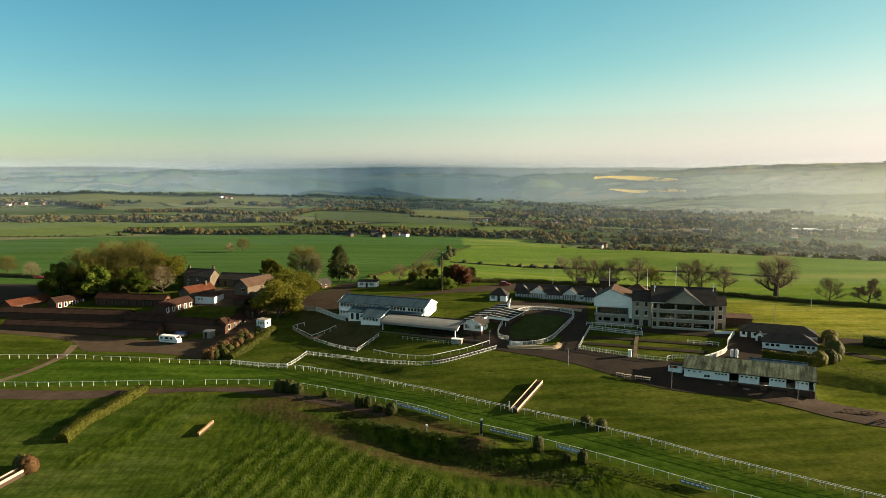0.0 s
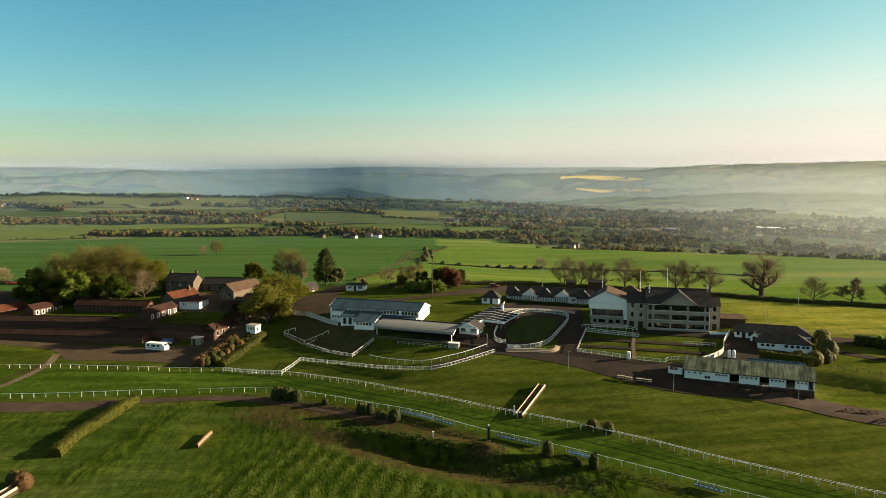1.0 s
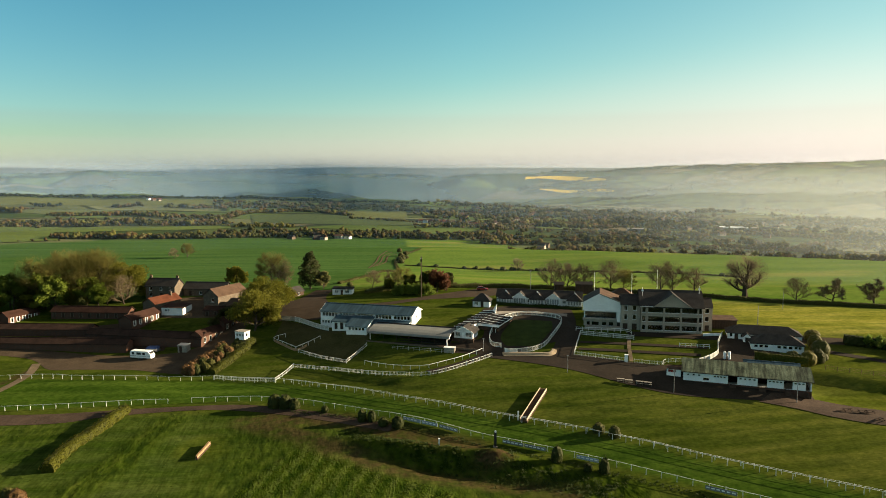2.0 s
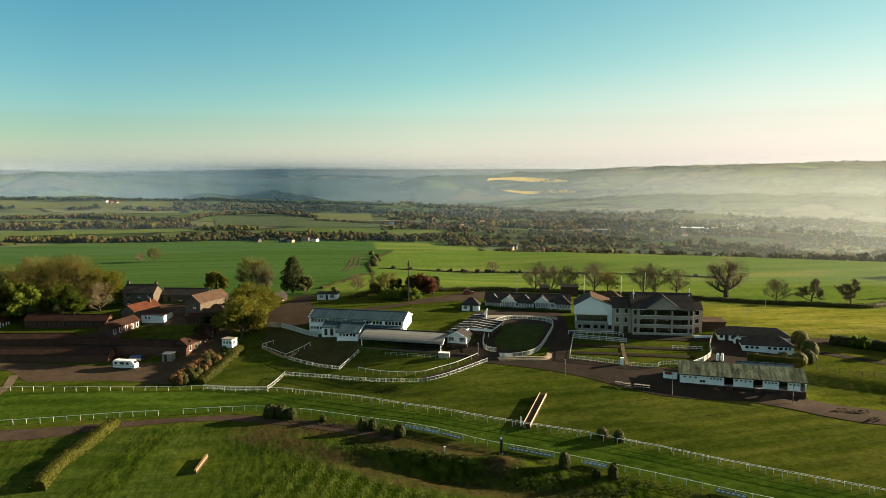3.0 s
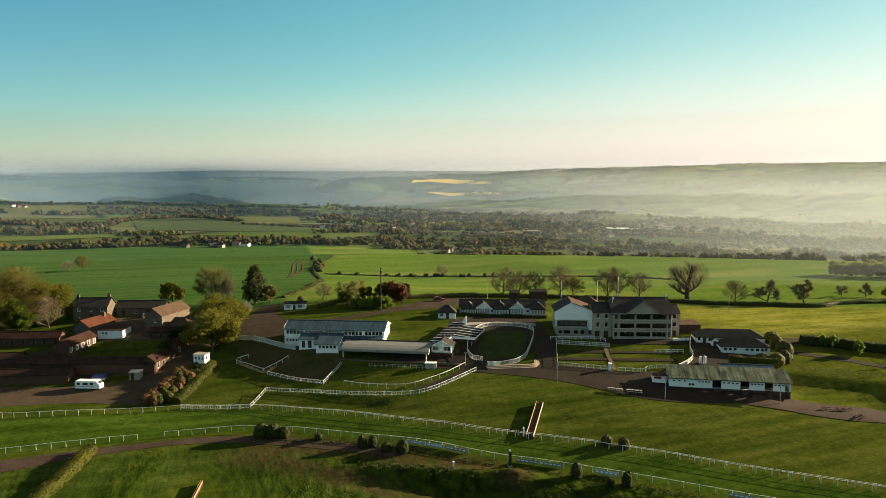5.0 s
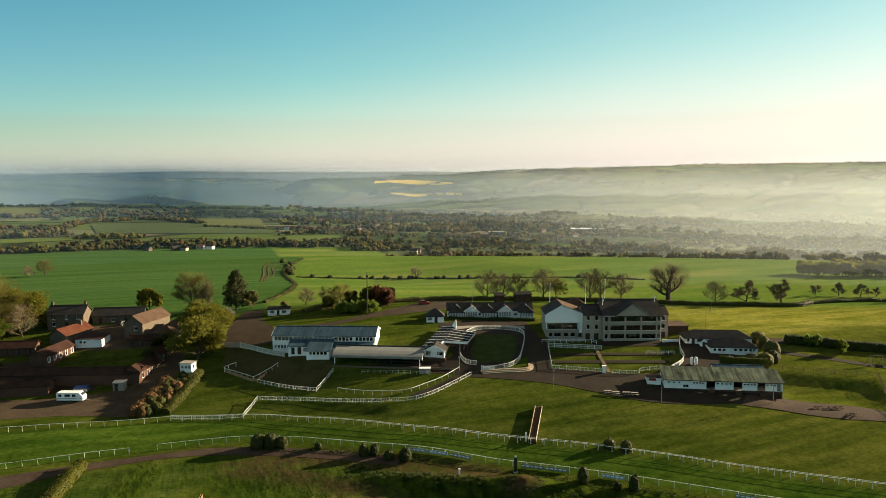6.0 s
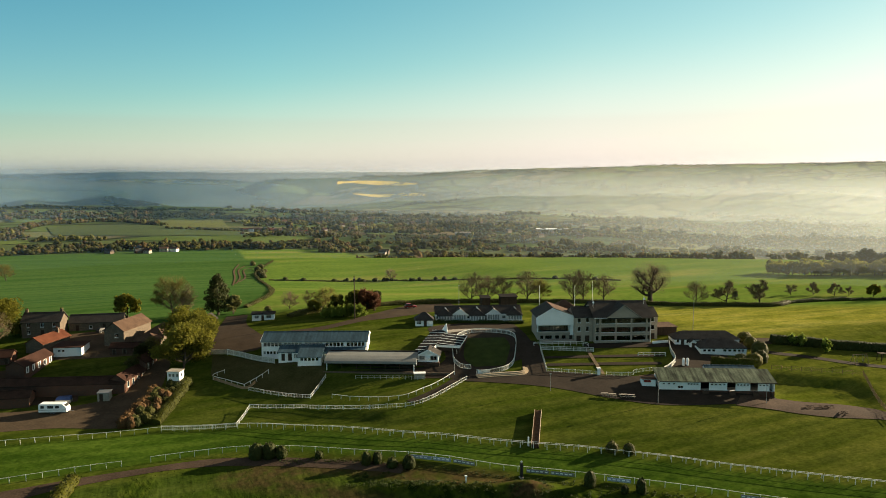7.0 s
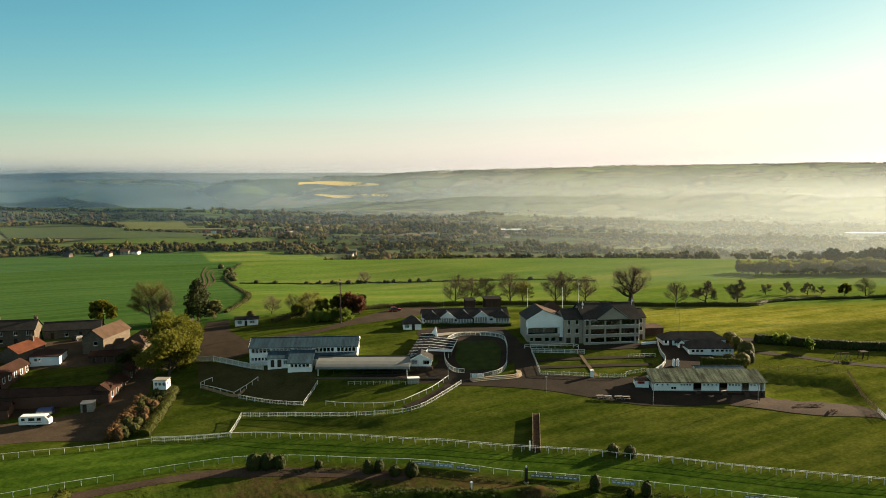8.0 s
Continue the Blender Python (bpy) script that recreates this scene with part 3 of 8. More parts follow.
# the ploughed-up rough patch, with furrows, and the mown ring round the hurdle
side_w = ((x + 45.5) * 24.1 - (y - 135.1) * 12.2) / 27.0
side_n = -((x + 33.3) * 28.4 + (y - 159.2) * 37.3) / 46.9
furrowed = soft(side_w, -0.6, 1.2) * soft(side_n, -0.5, 3.0) * (y < 170)
furrow = me.attributes.new("furrow", "FLOAT", "POINT")
furrow.data.foreach_set("value", furrowed.astype(np.float32))
ringed = me.attributes.new("ringed", "FLOAT", "POINT")
ringed.data.foreach_set("value", (1 - soft(np.hypot((x + 54.0) / 6.2, (y - 158.8) / 7.2), 0.75, 1.1)).astype(np.float32))
slope = me.attributes.new("slope", "FLOAT", "POINT")
slope.data.foreach_set("value", ((1 - soft(y, south_y - 9, south_y - 5)) * (np.abs(x) < 160)).astype(np.float32))
far_att = me.attributes.new("far", "FLOAT", "POINT")
brow = np.interp(np.degrees(np.arctan2(x, np.maximum(y, 1.0))), [-40, 8, 15, 24], [920, 945, 770, 690])
far_att.data.foreach_set("value", soft(R.reshape(-1), brow - 12, brow + 12).astype(np.float32))


def ground_material():
    m = bpy.data.materials.new("turf_and_fields")
    m.use_nodes = True
    n, l = m.node_tree.nodes, m.node_tree.links
    b = n["Principled BSDF"]
    b.inputs["Roughness"].default_value, b.inputs["Specular IOR Level"].default_value = 1.0, 0.0
    pos = n.new("ShaderNodeNewGeometry").outputs["Position"]

    def noise_at(scale, detail=4, stretch=None):
        t = n.new("ShaderNodeTexNoise")
        t.inputs["Scale"].default_value, t.inputs["Detail"].default_value = scale, detail
        if stretch:
            mp = n.new("ShaderNodeMapping")
            mp.inputs["Scale"].default_value, mp.inputs["Rotation"].default_value = stretch[0], (0, 0, stretch[1])
            l.new(pos, mp.inputs[0]), l.new(mp.outputs[0], t.inputs["Vector"])
        else:
            l.new(pos, t.inputs["Vector"])
        return t.outputs[0]

    def ramp(fac, *stops):
        r = n.new("ShaderNodeValToRGB")
        e = r.color_ramp.elements
        while len(e) < len(stops):
            e.new(0.5)
        for k, (p, c) in zip(e, stops):
            k.position, k.color = p, (*c, 1)
        l.new(fac, r.inputs[0])
        return r.outputs[0]

    def mix(fac, a, c, blend="MIX"):
        x_ = n.new("ShaderNodeMix")
        x_.data_type, x_.blend_type = "RGBA", blend
        if isinstance(fac, float):
            x_.inputs[0].default_value = fac
        else:
            l.new(fac, x_.inputs[0])
        l.new(a, x_.inputs[6]), l.new(c, x_.inputs[7])
        return x_.outputs[2]

    def maths(op, a, k):
        t = n.new("ShaderNodeMath")
        t.operation = op
        l.new(a, t.inputs[0])
        if isinstance(k, (int, float)):
            t.inputs[1].default_value = k
        else:
            l.new(k, t.inputs[1])
        return t.outputs[0]

    def attribute(name):
        t = n.new("ShaderNodeAttribute")
        t.attribute_name = name
        return t
    landed = attribute("land")
    parts = n.new("ShaderNodeSeparateColor")
    l.new(landed.outputs["Color"], parts.inputs[0])
    dirt_shade_f, track_f, rough_f, field_f = parts.outputs[0], parts.outputs[1], parts.outputs[2], landed.outputs["Alpha"]
    # turf: patches, wear, tufts
    patch = noise_at(0.035, 5)
    tuft = noise_at(0.9, 6)
    turf = ramp(patch, (0.3, (0.031, 0.048, 0.0038)), (0.52, (0.046, 0.061, 0.0050)), (0.72, (0.078, 0.078, 0.011)))
    turf = mix(0.62, turf, ramp(tuft, (0.3, (0.016, 0.032, 0.0026)), (0.7, (0.066, 0.084, 0.0090))))
    wear = noise_at(0.05, 6, ((0.35, 1.5, 1), 0.55))
    turf = mix(0.5, turf, ramp(wear, (0.32, (0.026, 0.045, 0.004)), (0.5, (0.046, 0.062, 0.005)), (0.62, (0.060, 0.072, 0.007)), (0.74, (0.100, 0.090, 0.020))))
    combed = noise_at(0.25, 5, ((0.25, 1.6, 1), 0.5))
    turf = mix(0.5, turf, ramp(combed, (0.35, (0.029, 0.041, 0.0038)), (0.65, (0.076, 0.077, 0.012))))
    # the course: mown up and down
    w = n.new("ShaderNodeTexWave")
    w.wave_type, w.bands_direction = "BANDS", "X"
    w.inputs["Scale"].default_value, w.inputs["Distortion"].default_value = 0.95, 0.6
    cx = n.new("ShaderNodeCombineXYZ")
    l.new(attribute("lane").outputs["Fac"], cx.inputs[0])
    l.new(cx.outputs[0], w.inputs["Vector"])
    mown = ramp(w.outputs[0], (0.2, (0.030, 0.056, 0.0045)), (0.8, (0.044, 0.072, 0.0070)))
    mown = mix(0.5, mown, ramp(tuft, (0.3, (0.022, 0.046, 0.0040)), (0.7, (0.056, 0.086, 0.0090))))
    # long combed rows up the slope inside the course
    rows_ = ramp(noise_at(1.0, 6, ((1.9, 0.16, 1), 0.19)), (0.34, (0.66, 0.76, 0.84)), (0.5, (0.86, 1.0, 1.12)), (0.66, (1.02, 1.16, 1.36)))
    turf = mix(attribute("slope").outputs["Fac"], turf, rows_, "MULTIPLY")
    # the close-mown ring, and the furrowed patch with its clods, shade painted into the hollows
    turf = mix(maths("MULTIPLY", attribute("ringed").outputs["Fac"], 0.6), turf, ramp(tuft, (0.3, (0.052, 0.066, 0.006)), (0.7, (0.088, 0.096, 0.011))))
    along = n.new("ShaderNodeMapping")
    along.inputs["Rotation"].default_value = (0, 0, 0.27)
    l.new(pos, along.inputs[0])
    fw = n.new("ShaderNodeTexWave")
    fw.wave_type, fw.bands_direction = "BANDS", "X"
    fw.inputs["Scale"].default_value, fw.inputs["Distortion"].default_value, fw.inputs["Detail"].default_value, fw.inputs["Detail Scale"].default_value = 0.085, 2.2, 3.0, 1.4
    l.new(along.outputs[0], fw.inputs["Vector"])
    clods = noise_at(2.8, 5, ((1.0, 0.6, 1), 0.8))
    furrow_h = maths("ADD", maths("MULTIPLY", fw.outputs[0], 0.44), maths("MULTIPLY", clods, 1.3))
    clod_shade_col = ramp(furrow_h, (0.66, (0.012, 0.024, 0.0026)), (0.84, (0.032, 0.050, 0.0052)), (0.97, (0.048, 0.068, 0.0072)), (1.0, (0.085, 0.100, 0.018)))
    turf = mix(attribute("furrow").outputs["Fac"], turf, clod_shade_col)
    col = mix(track_f, turf, mown)
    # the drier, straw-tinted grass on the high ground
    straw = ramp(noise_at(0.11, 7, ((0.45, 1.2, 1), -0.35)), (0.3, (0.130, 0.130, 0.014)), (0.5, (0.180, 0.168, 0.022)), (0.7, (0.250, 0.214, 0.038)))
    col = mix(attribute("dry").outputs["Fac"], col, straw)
    # trodden and wind-combed streaks, at two sizes
    streak = ramp(noise_at(0.16, 7, ((0.28, 1.7, 1), 0.42)), (0.38, (0.68, 0.76, 0.85)), (0.50, (0.98, 1.0, 1.1)), (0.62, (1.28, 1.20, 1.42)))
    col = mix(0.8, col, streak, "MULTIPLY")
    fine = ramp(noise_at(1.9, 5, ((0.5, 1.3, 1), 0.42)), (0.38, (0.74, 0.78, 0.8)), (0.62, (1.22, 1.2, 1.3)))
    col = mix(0.7, col, fine, "MULTIPLY")
    # rank grass and weeds
    weeds = noise_at(0.55, 6, ((1, 0.45, 1), 0.7))
    col = mix(rough_f, col, ramp(weeds, (0.36, (0.011, 0.022, 0.0021)), (0.55, (0.036, 0.053, 0.0047)), (0.72, (0.068, 0.078, 0.0106))))
    d2 = maths("MULTIPLY", dirt_shade_f, ramp(noise_at(0.35, 6), (0.3, (0.25, 0.25, 0.25)), (0.55, (1, 1, 1))))
    col = mix(d2, col, ramp(noise_at(1.2, 6), (0.3, (0.034, 0.022, 0.009)), (0.7, (0.078, 0.050, 0.019))))
    # sown fields behind
    drill = noise_at(0.08, 5, ((0.06, 1.3, 1), -0.12))
    crop_col = ramp(drill, (0.38, (0.034, 0.076, 0.015)), (0.62, (0.054, 0.098, 0.021)))
    past = ramp(noise_at(0.03, 6, ((0.4, 1.2, 1), -0.3)), (0.3, (0.070, 0.118, 0.017)), (0.5, (0.100, 0.144, 0.023)), (0.7, (0.165, 0.165, 0.036)))
    sown = mix(attribute("crop").outputs["Fac"], crop_col, past)
    col = mix(field_f, col, sown)
    # country beyond: fields of many greens
    v = n.new("ShaderNodeTexVoronoi")
    v.inputs["Scale"].default_value = 0.0055
    v.inputs["Randomness"].default_value = 0.85
    mp = n.new("ShaderNodeMapping")
    mp.inputs["Scale"].default_value, mp.inputs["Rotation"].default_value = (0.6, 1.3, 0.0), (0, 0, 0.25)
    l.new(pos, mp.inputs[0]), l.new(mp.outputs[0], v.inputs["Vector"])
    sep = n.new("ShaderNodeSeparateColor")
    l.new(v.outputs["Color"], sep.inputs[0])
    farm = ramp(sep.outputs[0], (0.0, (0.020, 0.034, 0.012)), (0.18, (0.050, 0.080, 0.020)), (0.36, (0.115, 0.150, 0.034)), (0.52, (0.050, 0.062, 0.026)), (0.66, (0.150, 0.160, 0.058)), (0.80, (0.145, 0.098, 0.055)), (0.90, (0.060, 0.085, 0.022)), (1.0, (0.17, 0.15, 0.07)))
    farm = mix(0.3, farm, ramp(noise_at(0.01, 6), (0.35, (0.025, 0.037, 0.013)), (0.65, (0.12, 0.13, 0.045))))
    # hedge banks between the fields, and rough woodland on the hillsides
    bank_v = n.new("ShaderNodeTexVoronoi")
    bank_v.feature = "DISTANCE_TO_EDGE"
    bank_v.inputs["Scale"].default_value, bank_v.inputs["Randomness"].default_value = 0.0055, 0.85
    l.new(mp.outputs[0], bank_v.inputs["Vector"])
    farm = mix(ramp(maths("ADD", bank_v.outputs["Distance"], maths("MULTIPLY", noise_at(0.02, 4), 0.06)), (0.04, (1, 1, 1)), (0.07, (0, 0, 0))), farm, ramp(noise_at(0.05, 4), (0.3, (0.014, 0.020, 0.010)), (0.7, (0.036, 0.042, 0.018))))
    farm = mix(ramp(noise_at(0.0042, 5, ((0.6, 1.5, 1), 0.2)), (0.57, (0, 0, 0)), (0.60, (1, 1, 1))), farm, ramp(noise_at(0.06, 4), (0.3, (0.014, 0.022, 0.011)), (0.7, (0.045, 0.048, 0.020))))
    col = mix(attribute("far").outputs["Fac"], col, farm)
    cast = n.new("ShaderNodeRGB")
    cast.outputs[0].default_value = (0.93, 1.0, 1.22, 1)
    # dew and clover: a cooler, coarser mottling over all the turf
    mottle = ramp(noise_at(0.42, 7), (0.36, (0.80, 0.82, 0.84)), (0.5, (1.0, 1.0, 1.0)), (0.66, (1.20, 1.17, 1.16)))
    col = mix(0.75, mix(1.0, col, cast.outputs[0], "MULTIPLY"), mottle, "MULTIPLY")
    l.new(col, b.inputs["Base Color"])
    bp = n.new("ShaderNodeBump")
    bp.inputs["Strength"].default_value, bp.inputs["Distance"].default_value = 0.6, 0.3
    lumps = maths("ADD", maths("MULTIPLY", noise_at(0.5, 5, ((1, 0.45, 1), 0.8)), maths("MULTIPLY", rough_f, 3.0)), maths("ADD", maths("MULTIPLY", noise_at(1.1, 6), 0.34), maths("MULTIPLY", maths("MULTIPLY", furrow_h, 1.1), attribute("furrow").outputs["Fac"])))
    l.new(lumps, bp.inputs["Height"]), l.new(bp.outputs[0], b.inputs["Normal"])
    return m


me.materials.append(ground_material())
tagged(new("ground", me), "rolling green turf with worn patches, bare soil and farm fields", "ground", kind="structure")


def drape(name, left, right, material, label, category, lift=0.05, across_n=8, step=2.0, kind="structure"):
    """A sheet laid on the ground between two edge lines."""
    n = max(2, int(max(sum((Vector(a) - Vector(b)).length for a, b in zip(s, s[1:])) for s in (left, right)) / step))

    def even(line):
        s = smooth_line(line, 0.5)
        return [s[round(i * (len(s) - 1) / n)] for i in range(n + 1)]
    L, Rr = even(left), even(right)
    bm = bmesh.new()
    rows = []
    for a, b in zip(L, Rr):
        row = []
        for j in range(across_n + 1):
            p = a.lerp(b, j / across_n)
            row.append(bm.verts.new((p.x, p.y, gz(p.x, p.y) + lift)))
        rows.append(row)
    for a, b in zip(rows, rows[1:]):
        for j in range(across_n):
            bm.faces.new((a[j], a[j + 1], b[j + 1], b[j]))
    ob = single(name, bm, material, label, category, kind=kind, smooth=True)
    return ob


def strip(name, line, width, material, label, category, lift=0.05, across_n=3):
    s = smooth_line(line, 2.0)
    left, right = [], []
    for i, p in enumerate(s):
        d = (s[min(i + 1, len(s) - 1)] - s[max(i - 1, 0)]).normalized()
        nrm = Vector((-d.y, d.x, 0)) * width / 2
        left.append((p + nrm)[:2]), right.append((p - nrm)[:2])
    return drape(name, left, right, material, label, category, lift, across_n)


# ---- roads, yards, paths ----
drape("yard", [(-160, 240), (-144, 234.4), (-118, 228.6), (-91, 222.6), (-72, 223), (-64, 236), (-62, 245)], [(-160, 232), (-142.5, 227.7), (-121.7, 222.9), (-114.5, 219.5), (-107.5, 211.9), (-99, 211.4), (-85, 208.9), (-67, 204.5), (-60.5, 222), (-57, 240)], M["yard"], "brown gravel yard in front of the stables", "yard", across_n=10)
drape("path", [(-150, 184), (-98, 180.5), (-74.7, 181.5), (-56, 181.4), (-47, 179.8), (-36, 175.4), (-24, 169.2), (-12, 163)], [(-150, 178), (-96, 174.8), (-80, 177.6), (-62.6, 179), (-50, 177.2), (-38, 172.6), (-26, 166.8), (-14, 160.6)], M["picnic"], "rutted brown track beside the running rail", "track", across_n=5)
drape("pavement", [(4.2, 206.5), (14, 208), (17, 226), (20, 236), (36, 237), (47, 232)], [(3.5, 200.5), (18.5, 195), (28, 199), (41, 204), (43, 212), (45, 220)], M["tarmac"], "dark tarmac round the parade ring", "pavement", lift=0.06, across_n=16)
drape("pavement", [(14, 199), (34, 192.5), (49, 185.2), (57, 181.4), (66, 180), (90, 172)], [(14.2, 193.6), (33.0, 182.5), (44.7, 172.6), (54.7, 165.6), (70, 160.4), (84, 156.4)], M["tarmac"], "dark tarmac apron below the grandstand", "pavement", lift=0.08, across_n=12)
drape("path", [(76.4, 163), (83.7, 161.2), (89.7, 156.5), (97.8, 151.6), (102.3, 145.7), (102.5, 140), (106, 134)], [(71.5, 159.3), (77.9, 154.7), (82.4, 150.3), (88.7, 145.2), (95, 141.8), (99.3, 138.6), (103, 131)], M["picnic"], "brown gravel path curving past picnic tables", "path", lift=0.11, across_n=6)
drape("road", [(-62, 246), (-54, 260), (-44, 262), (-39, 280)], [(-56, 238), (-46, 238), (-34, 236), (-31, 245), (-34, 262), (-32, 279)], M["gravel"], "brown gravel drive beside the clubhouse", "road", across_n=8)
drape("road", [(-31.5, 248.2), (-24, 248.0), (-10.8, 248.6), (3.8, 256.5), (14, 263.5), (24.7, 270.5), (41, 272.7)], [(-31, 244.5), (-24.2, 245.2), (-12.2, 244.6), (2.6, 249.7), (9, 250.5), (22.5, 254.5), (40, 262)], M["gravel"], "brown service road behind the buildings", "road", lift=0.07, across_n=6)
drape("lawn", [(-46.2, 238.5), (-38, 232), (-30, 225), (-23.3, 219.6), (-17.8, 216.7)], [(-47.5, 224.8), (-43, 219.5), (-38.5, 214.8), (-30, 207), (-24.6, 203.4), (-19.3, 211.5)], M["worn_turf"], "dark worn grass court below the clubhouse", "lawn", lift=0.05, across_n=10)
drape("pavement", [(66, 182.0), (72, 184.5), (77, 191), (81, 199)], [(76, 177), (88, 178), (91, 182), (88, 192)], M["tarmac"], "dark tarmac yard in front of the bungalows", "pavement", lift=0.07, across_n=8)
drape("yard", [(-89, 253.5), (-93, 262), (-89, 275)], [(-67, 247), (-70, 256), (-72, 276)], M["yard"], "pale gravel yard between the barns", "yard", lift=0.07, across_n=8)
drape("yard", [(-118, 229.5), (-106, 227), (-94, 226), (-80, 224)], [(-118, 240), (-106, 236), (-94, 232), (-80, 228)], M["gravel"], "dark passage between the stable ranges", "yard", lift=0.08, across_n=6)
drape("yard", [(-126, 246), (-110, 244), (-99, 242)], [(-127, 252), (-110, 249), (-97, 251)], M["gravel"], "dark gravel beside the grass court", "yard", lift=0.06, across_n=6)
drape("pavement", [(17.5, 229.5), (24, 230.5), (32, 229.5), (44, 226)], [(17.5, 225.8), (22, 227.2), (33, 227.8), (43, 222.5)], M["concrete"], "pale walk between the ring and the cottages", "pavement", lift=0.16, across_n=4)
drape("yard", [(-205, 296), (-180, 289.4), (-169.6, 289.5), (-158, 285.3)], [(-178, 246), (-165, 250), (-153, 258.4), (-150.8, 269)], M["tarmac"], "dark tarmac car park beside the stables", "car park", lift=0.08, across_n=10)
strip("path", [(-119, 185.5), (-113.8, 195.4), (-111.5, 206.3), (-113.4, 217.5)], 2.3, M["soil"], "worn pale track crossing the course", "track", 0.07)
strip("path", [(-3.0, 187.9), (1.8, 189.6), (7.8, 192.6), (14.2, 196.8)], 2.6, M["tarmac"], "dark walk between the lawn fences", "path", 0.07)
drape("pavement", [(36, 190), (42.5, 205), (44, 212)], [(30, 192), (36, 205), (41, 216)], M["tarmac"], "tarmac walk between ring and lawn", "pavement", lift=0.1, across_n=6)


# ---- building parts ----
def panel(length, height, holes, thick=0.25, base=-1.5):
    """An upright wall along x from 0, its face at y = 0, with holes cut right through; one closed mesh."""
    xs = sorted({0.0, length, *[h[0] for h in holes], *[h[2] for h in holes]})
    zs = sorted({base, height, *[h[1] for h in holes], *[h[3] for h in holes]})
    bm, made = bmesh.new(), {}

    def at(i, k, side):
        if (i, k, side) not in made:
            made[i, k, side] = bm.verts.new((xs[i], thick if side else 0.0, zs[k]))
        return made[i, k, side]

    def full(i, k):
        if not (0 <= i < len(xs) - 1 and 0 <= k < len(zs) - 1):
            return False
        x, z = (xs[i] + xs[i + 1]) / 2, (zs[k] + zs[k + 1]) / 2
        return not any(h[0] < x < h[2] and h[1] < z < h[3] for h in holes)
    for i in range(len(xs) - 1):
        for k in range(len(zs) - 1):
            if not full(i, k):
                continue
            bm.faces.new((at(i, k, 0), at(i + 1, k, 0), at(i + 1, k + 1, 0), at(i, k + 1, 0)))
            bm.faces.new((at(i, k, 1), at(i, k + 1, 1), at(i + 1, k + 1, 1), at(i + 1, k, 1)))
            for di, dk, a, b in ((-1, 0, (i, k), (i, k + 1)), (1, 0, (i + 1, k), (i + 1, k + 1)), (0, -1, (i, k), (i + 1, k)), (0, 1, (i, k + 1), (i + 1, k + 1))):
                if not full(i + di, k + dk):
                    bm.faces.new((at(*a, 0), at(*b, 0), at(*b, 1), at(*a, 1)))
    return bm


CACHE = {}


def window(parent, hole, m=None, frame_mat=None, mullions=0):
    """A window in a hole of a wall: frame, pane and sill; m sets the wall's place in its building."""
    x0, z0, x1, z1 = hole[:4]
    w, h = round(x1 - x0, 2), round(z1 - z0, 2)
    key = (w, h, mullions, frame_mat)
    if key not in CACHE:
        t = 0.07
        bars = [(0, 0.08, 0, t, 0.16, h), (w - t, 0.08, 0, w, 0.16, h), (t, 0.08, 0, w - t, 0.16, t), (t, 0.08, h - t, w - t, 0.16, h)]
        for k in range(mullions):
            c = w * (k + 1) / (mullions + 1)
            bars.append((c - 0.03, 0.09, t, c + 0.03, 0.15, h - t))
        f = mesh_of(boxes(*bars), "window")
        f.materials.append(M[frame_mat or "frame"])
        p = mesh_of(boxes((t, 0.11, t, w - t, 0.13, h - t)), "pane")
        p.materials.append(M["glass"])
        s = mesh_of(boxes((-0.06, -0.07, -0.09, w + 0.06, 0.1, -0.003)), "sill")
        s.materials.append(M[frame_mat or "frame"])
        CACHE[key] = (f, p, s)
    f, p, s = CACHE[key]
    win = part("window", f, None, parent)
    win.matrix_basis = (m or Matrix()) @ Matrix.Translation((x0, 0, z0))
    part("pane", p, None, win), part("sill", s, None, win)
    return win


def door(parent, hole, m=None, colour="timber"):
    x0, z0, x1, z1 = hole[:4]
    w, h = x1 - x0, z1 - z0
    d = part("door", boxes((0.03, 0.12, 0, w - 0.03, 0.17, h - 0.02), (0.12, 0.105, h * 0.55, w - 0.12, 0.118, h - 0.15), (0.12, 0.105, 0.12, w - 0.12, 0.118, h * 0.48)), M[colour], parent)
    d.matrix_basis = (m or Matrix()) @ Matrix.Translation((x0, 0, z0))
    part("handle", boxes((w - 0.16, 0.08, h * 0.5, w - 0.12, 0.104, h * 0.5 + 0.12)), M["metal"], d)
    return d


def fill(parent, holes, m=None):
    for h in holes:
        kind = h[4] if len(h) > 4 else "w"
        if kind[0] == "d":
            door(parent, h, m, "white" if kind == "dw" else "timber")
        elif kind[0] == "w":
            window(parent, h, m, mullions=int(kind[1:] or 0))


def sheet(points, thick):
    """A roof slope: four corners, thickened downwards."""
    bm = bmesh.new()
    return solid(bm, points, (0, 0, -thick))


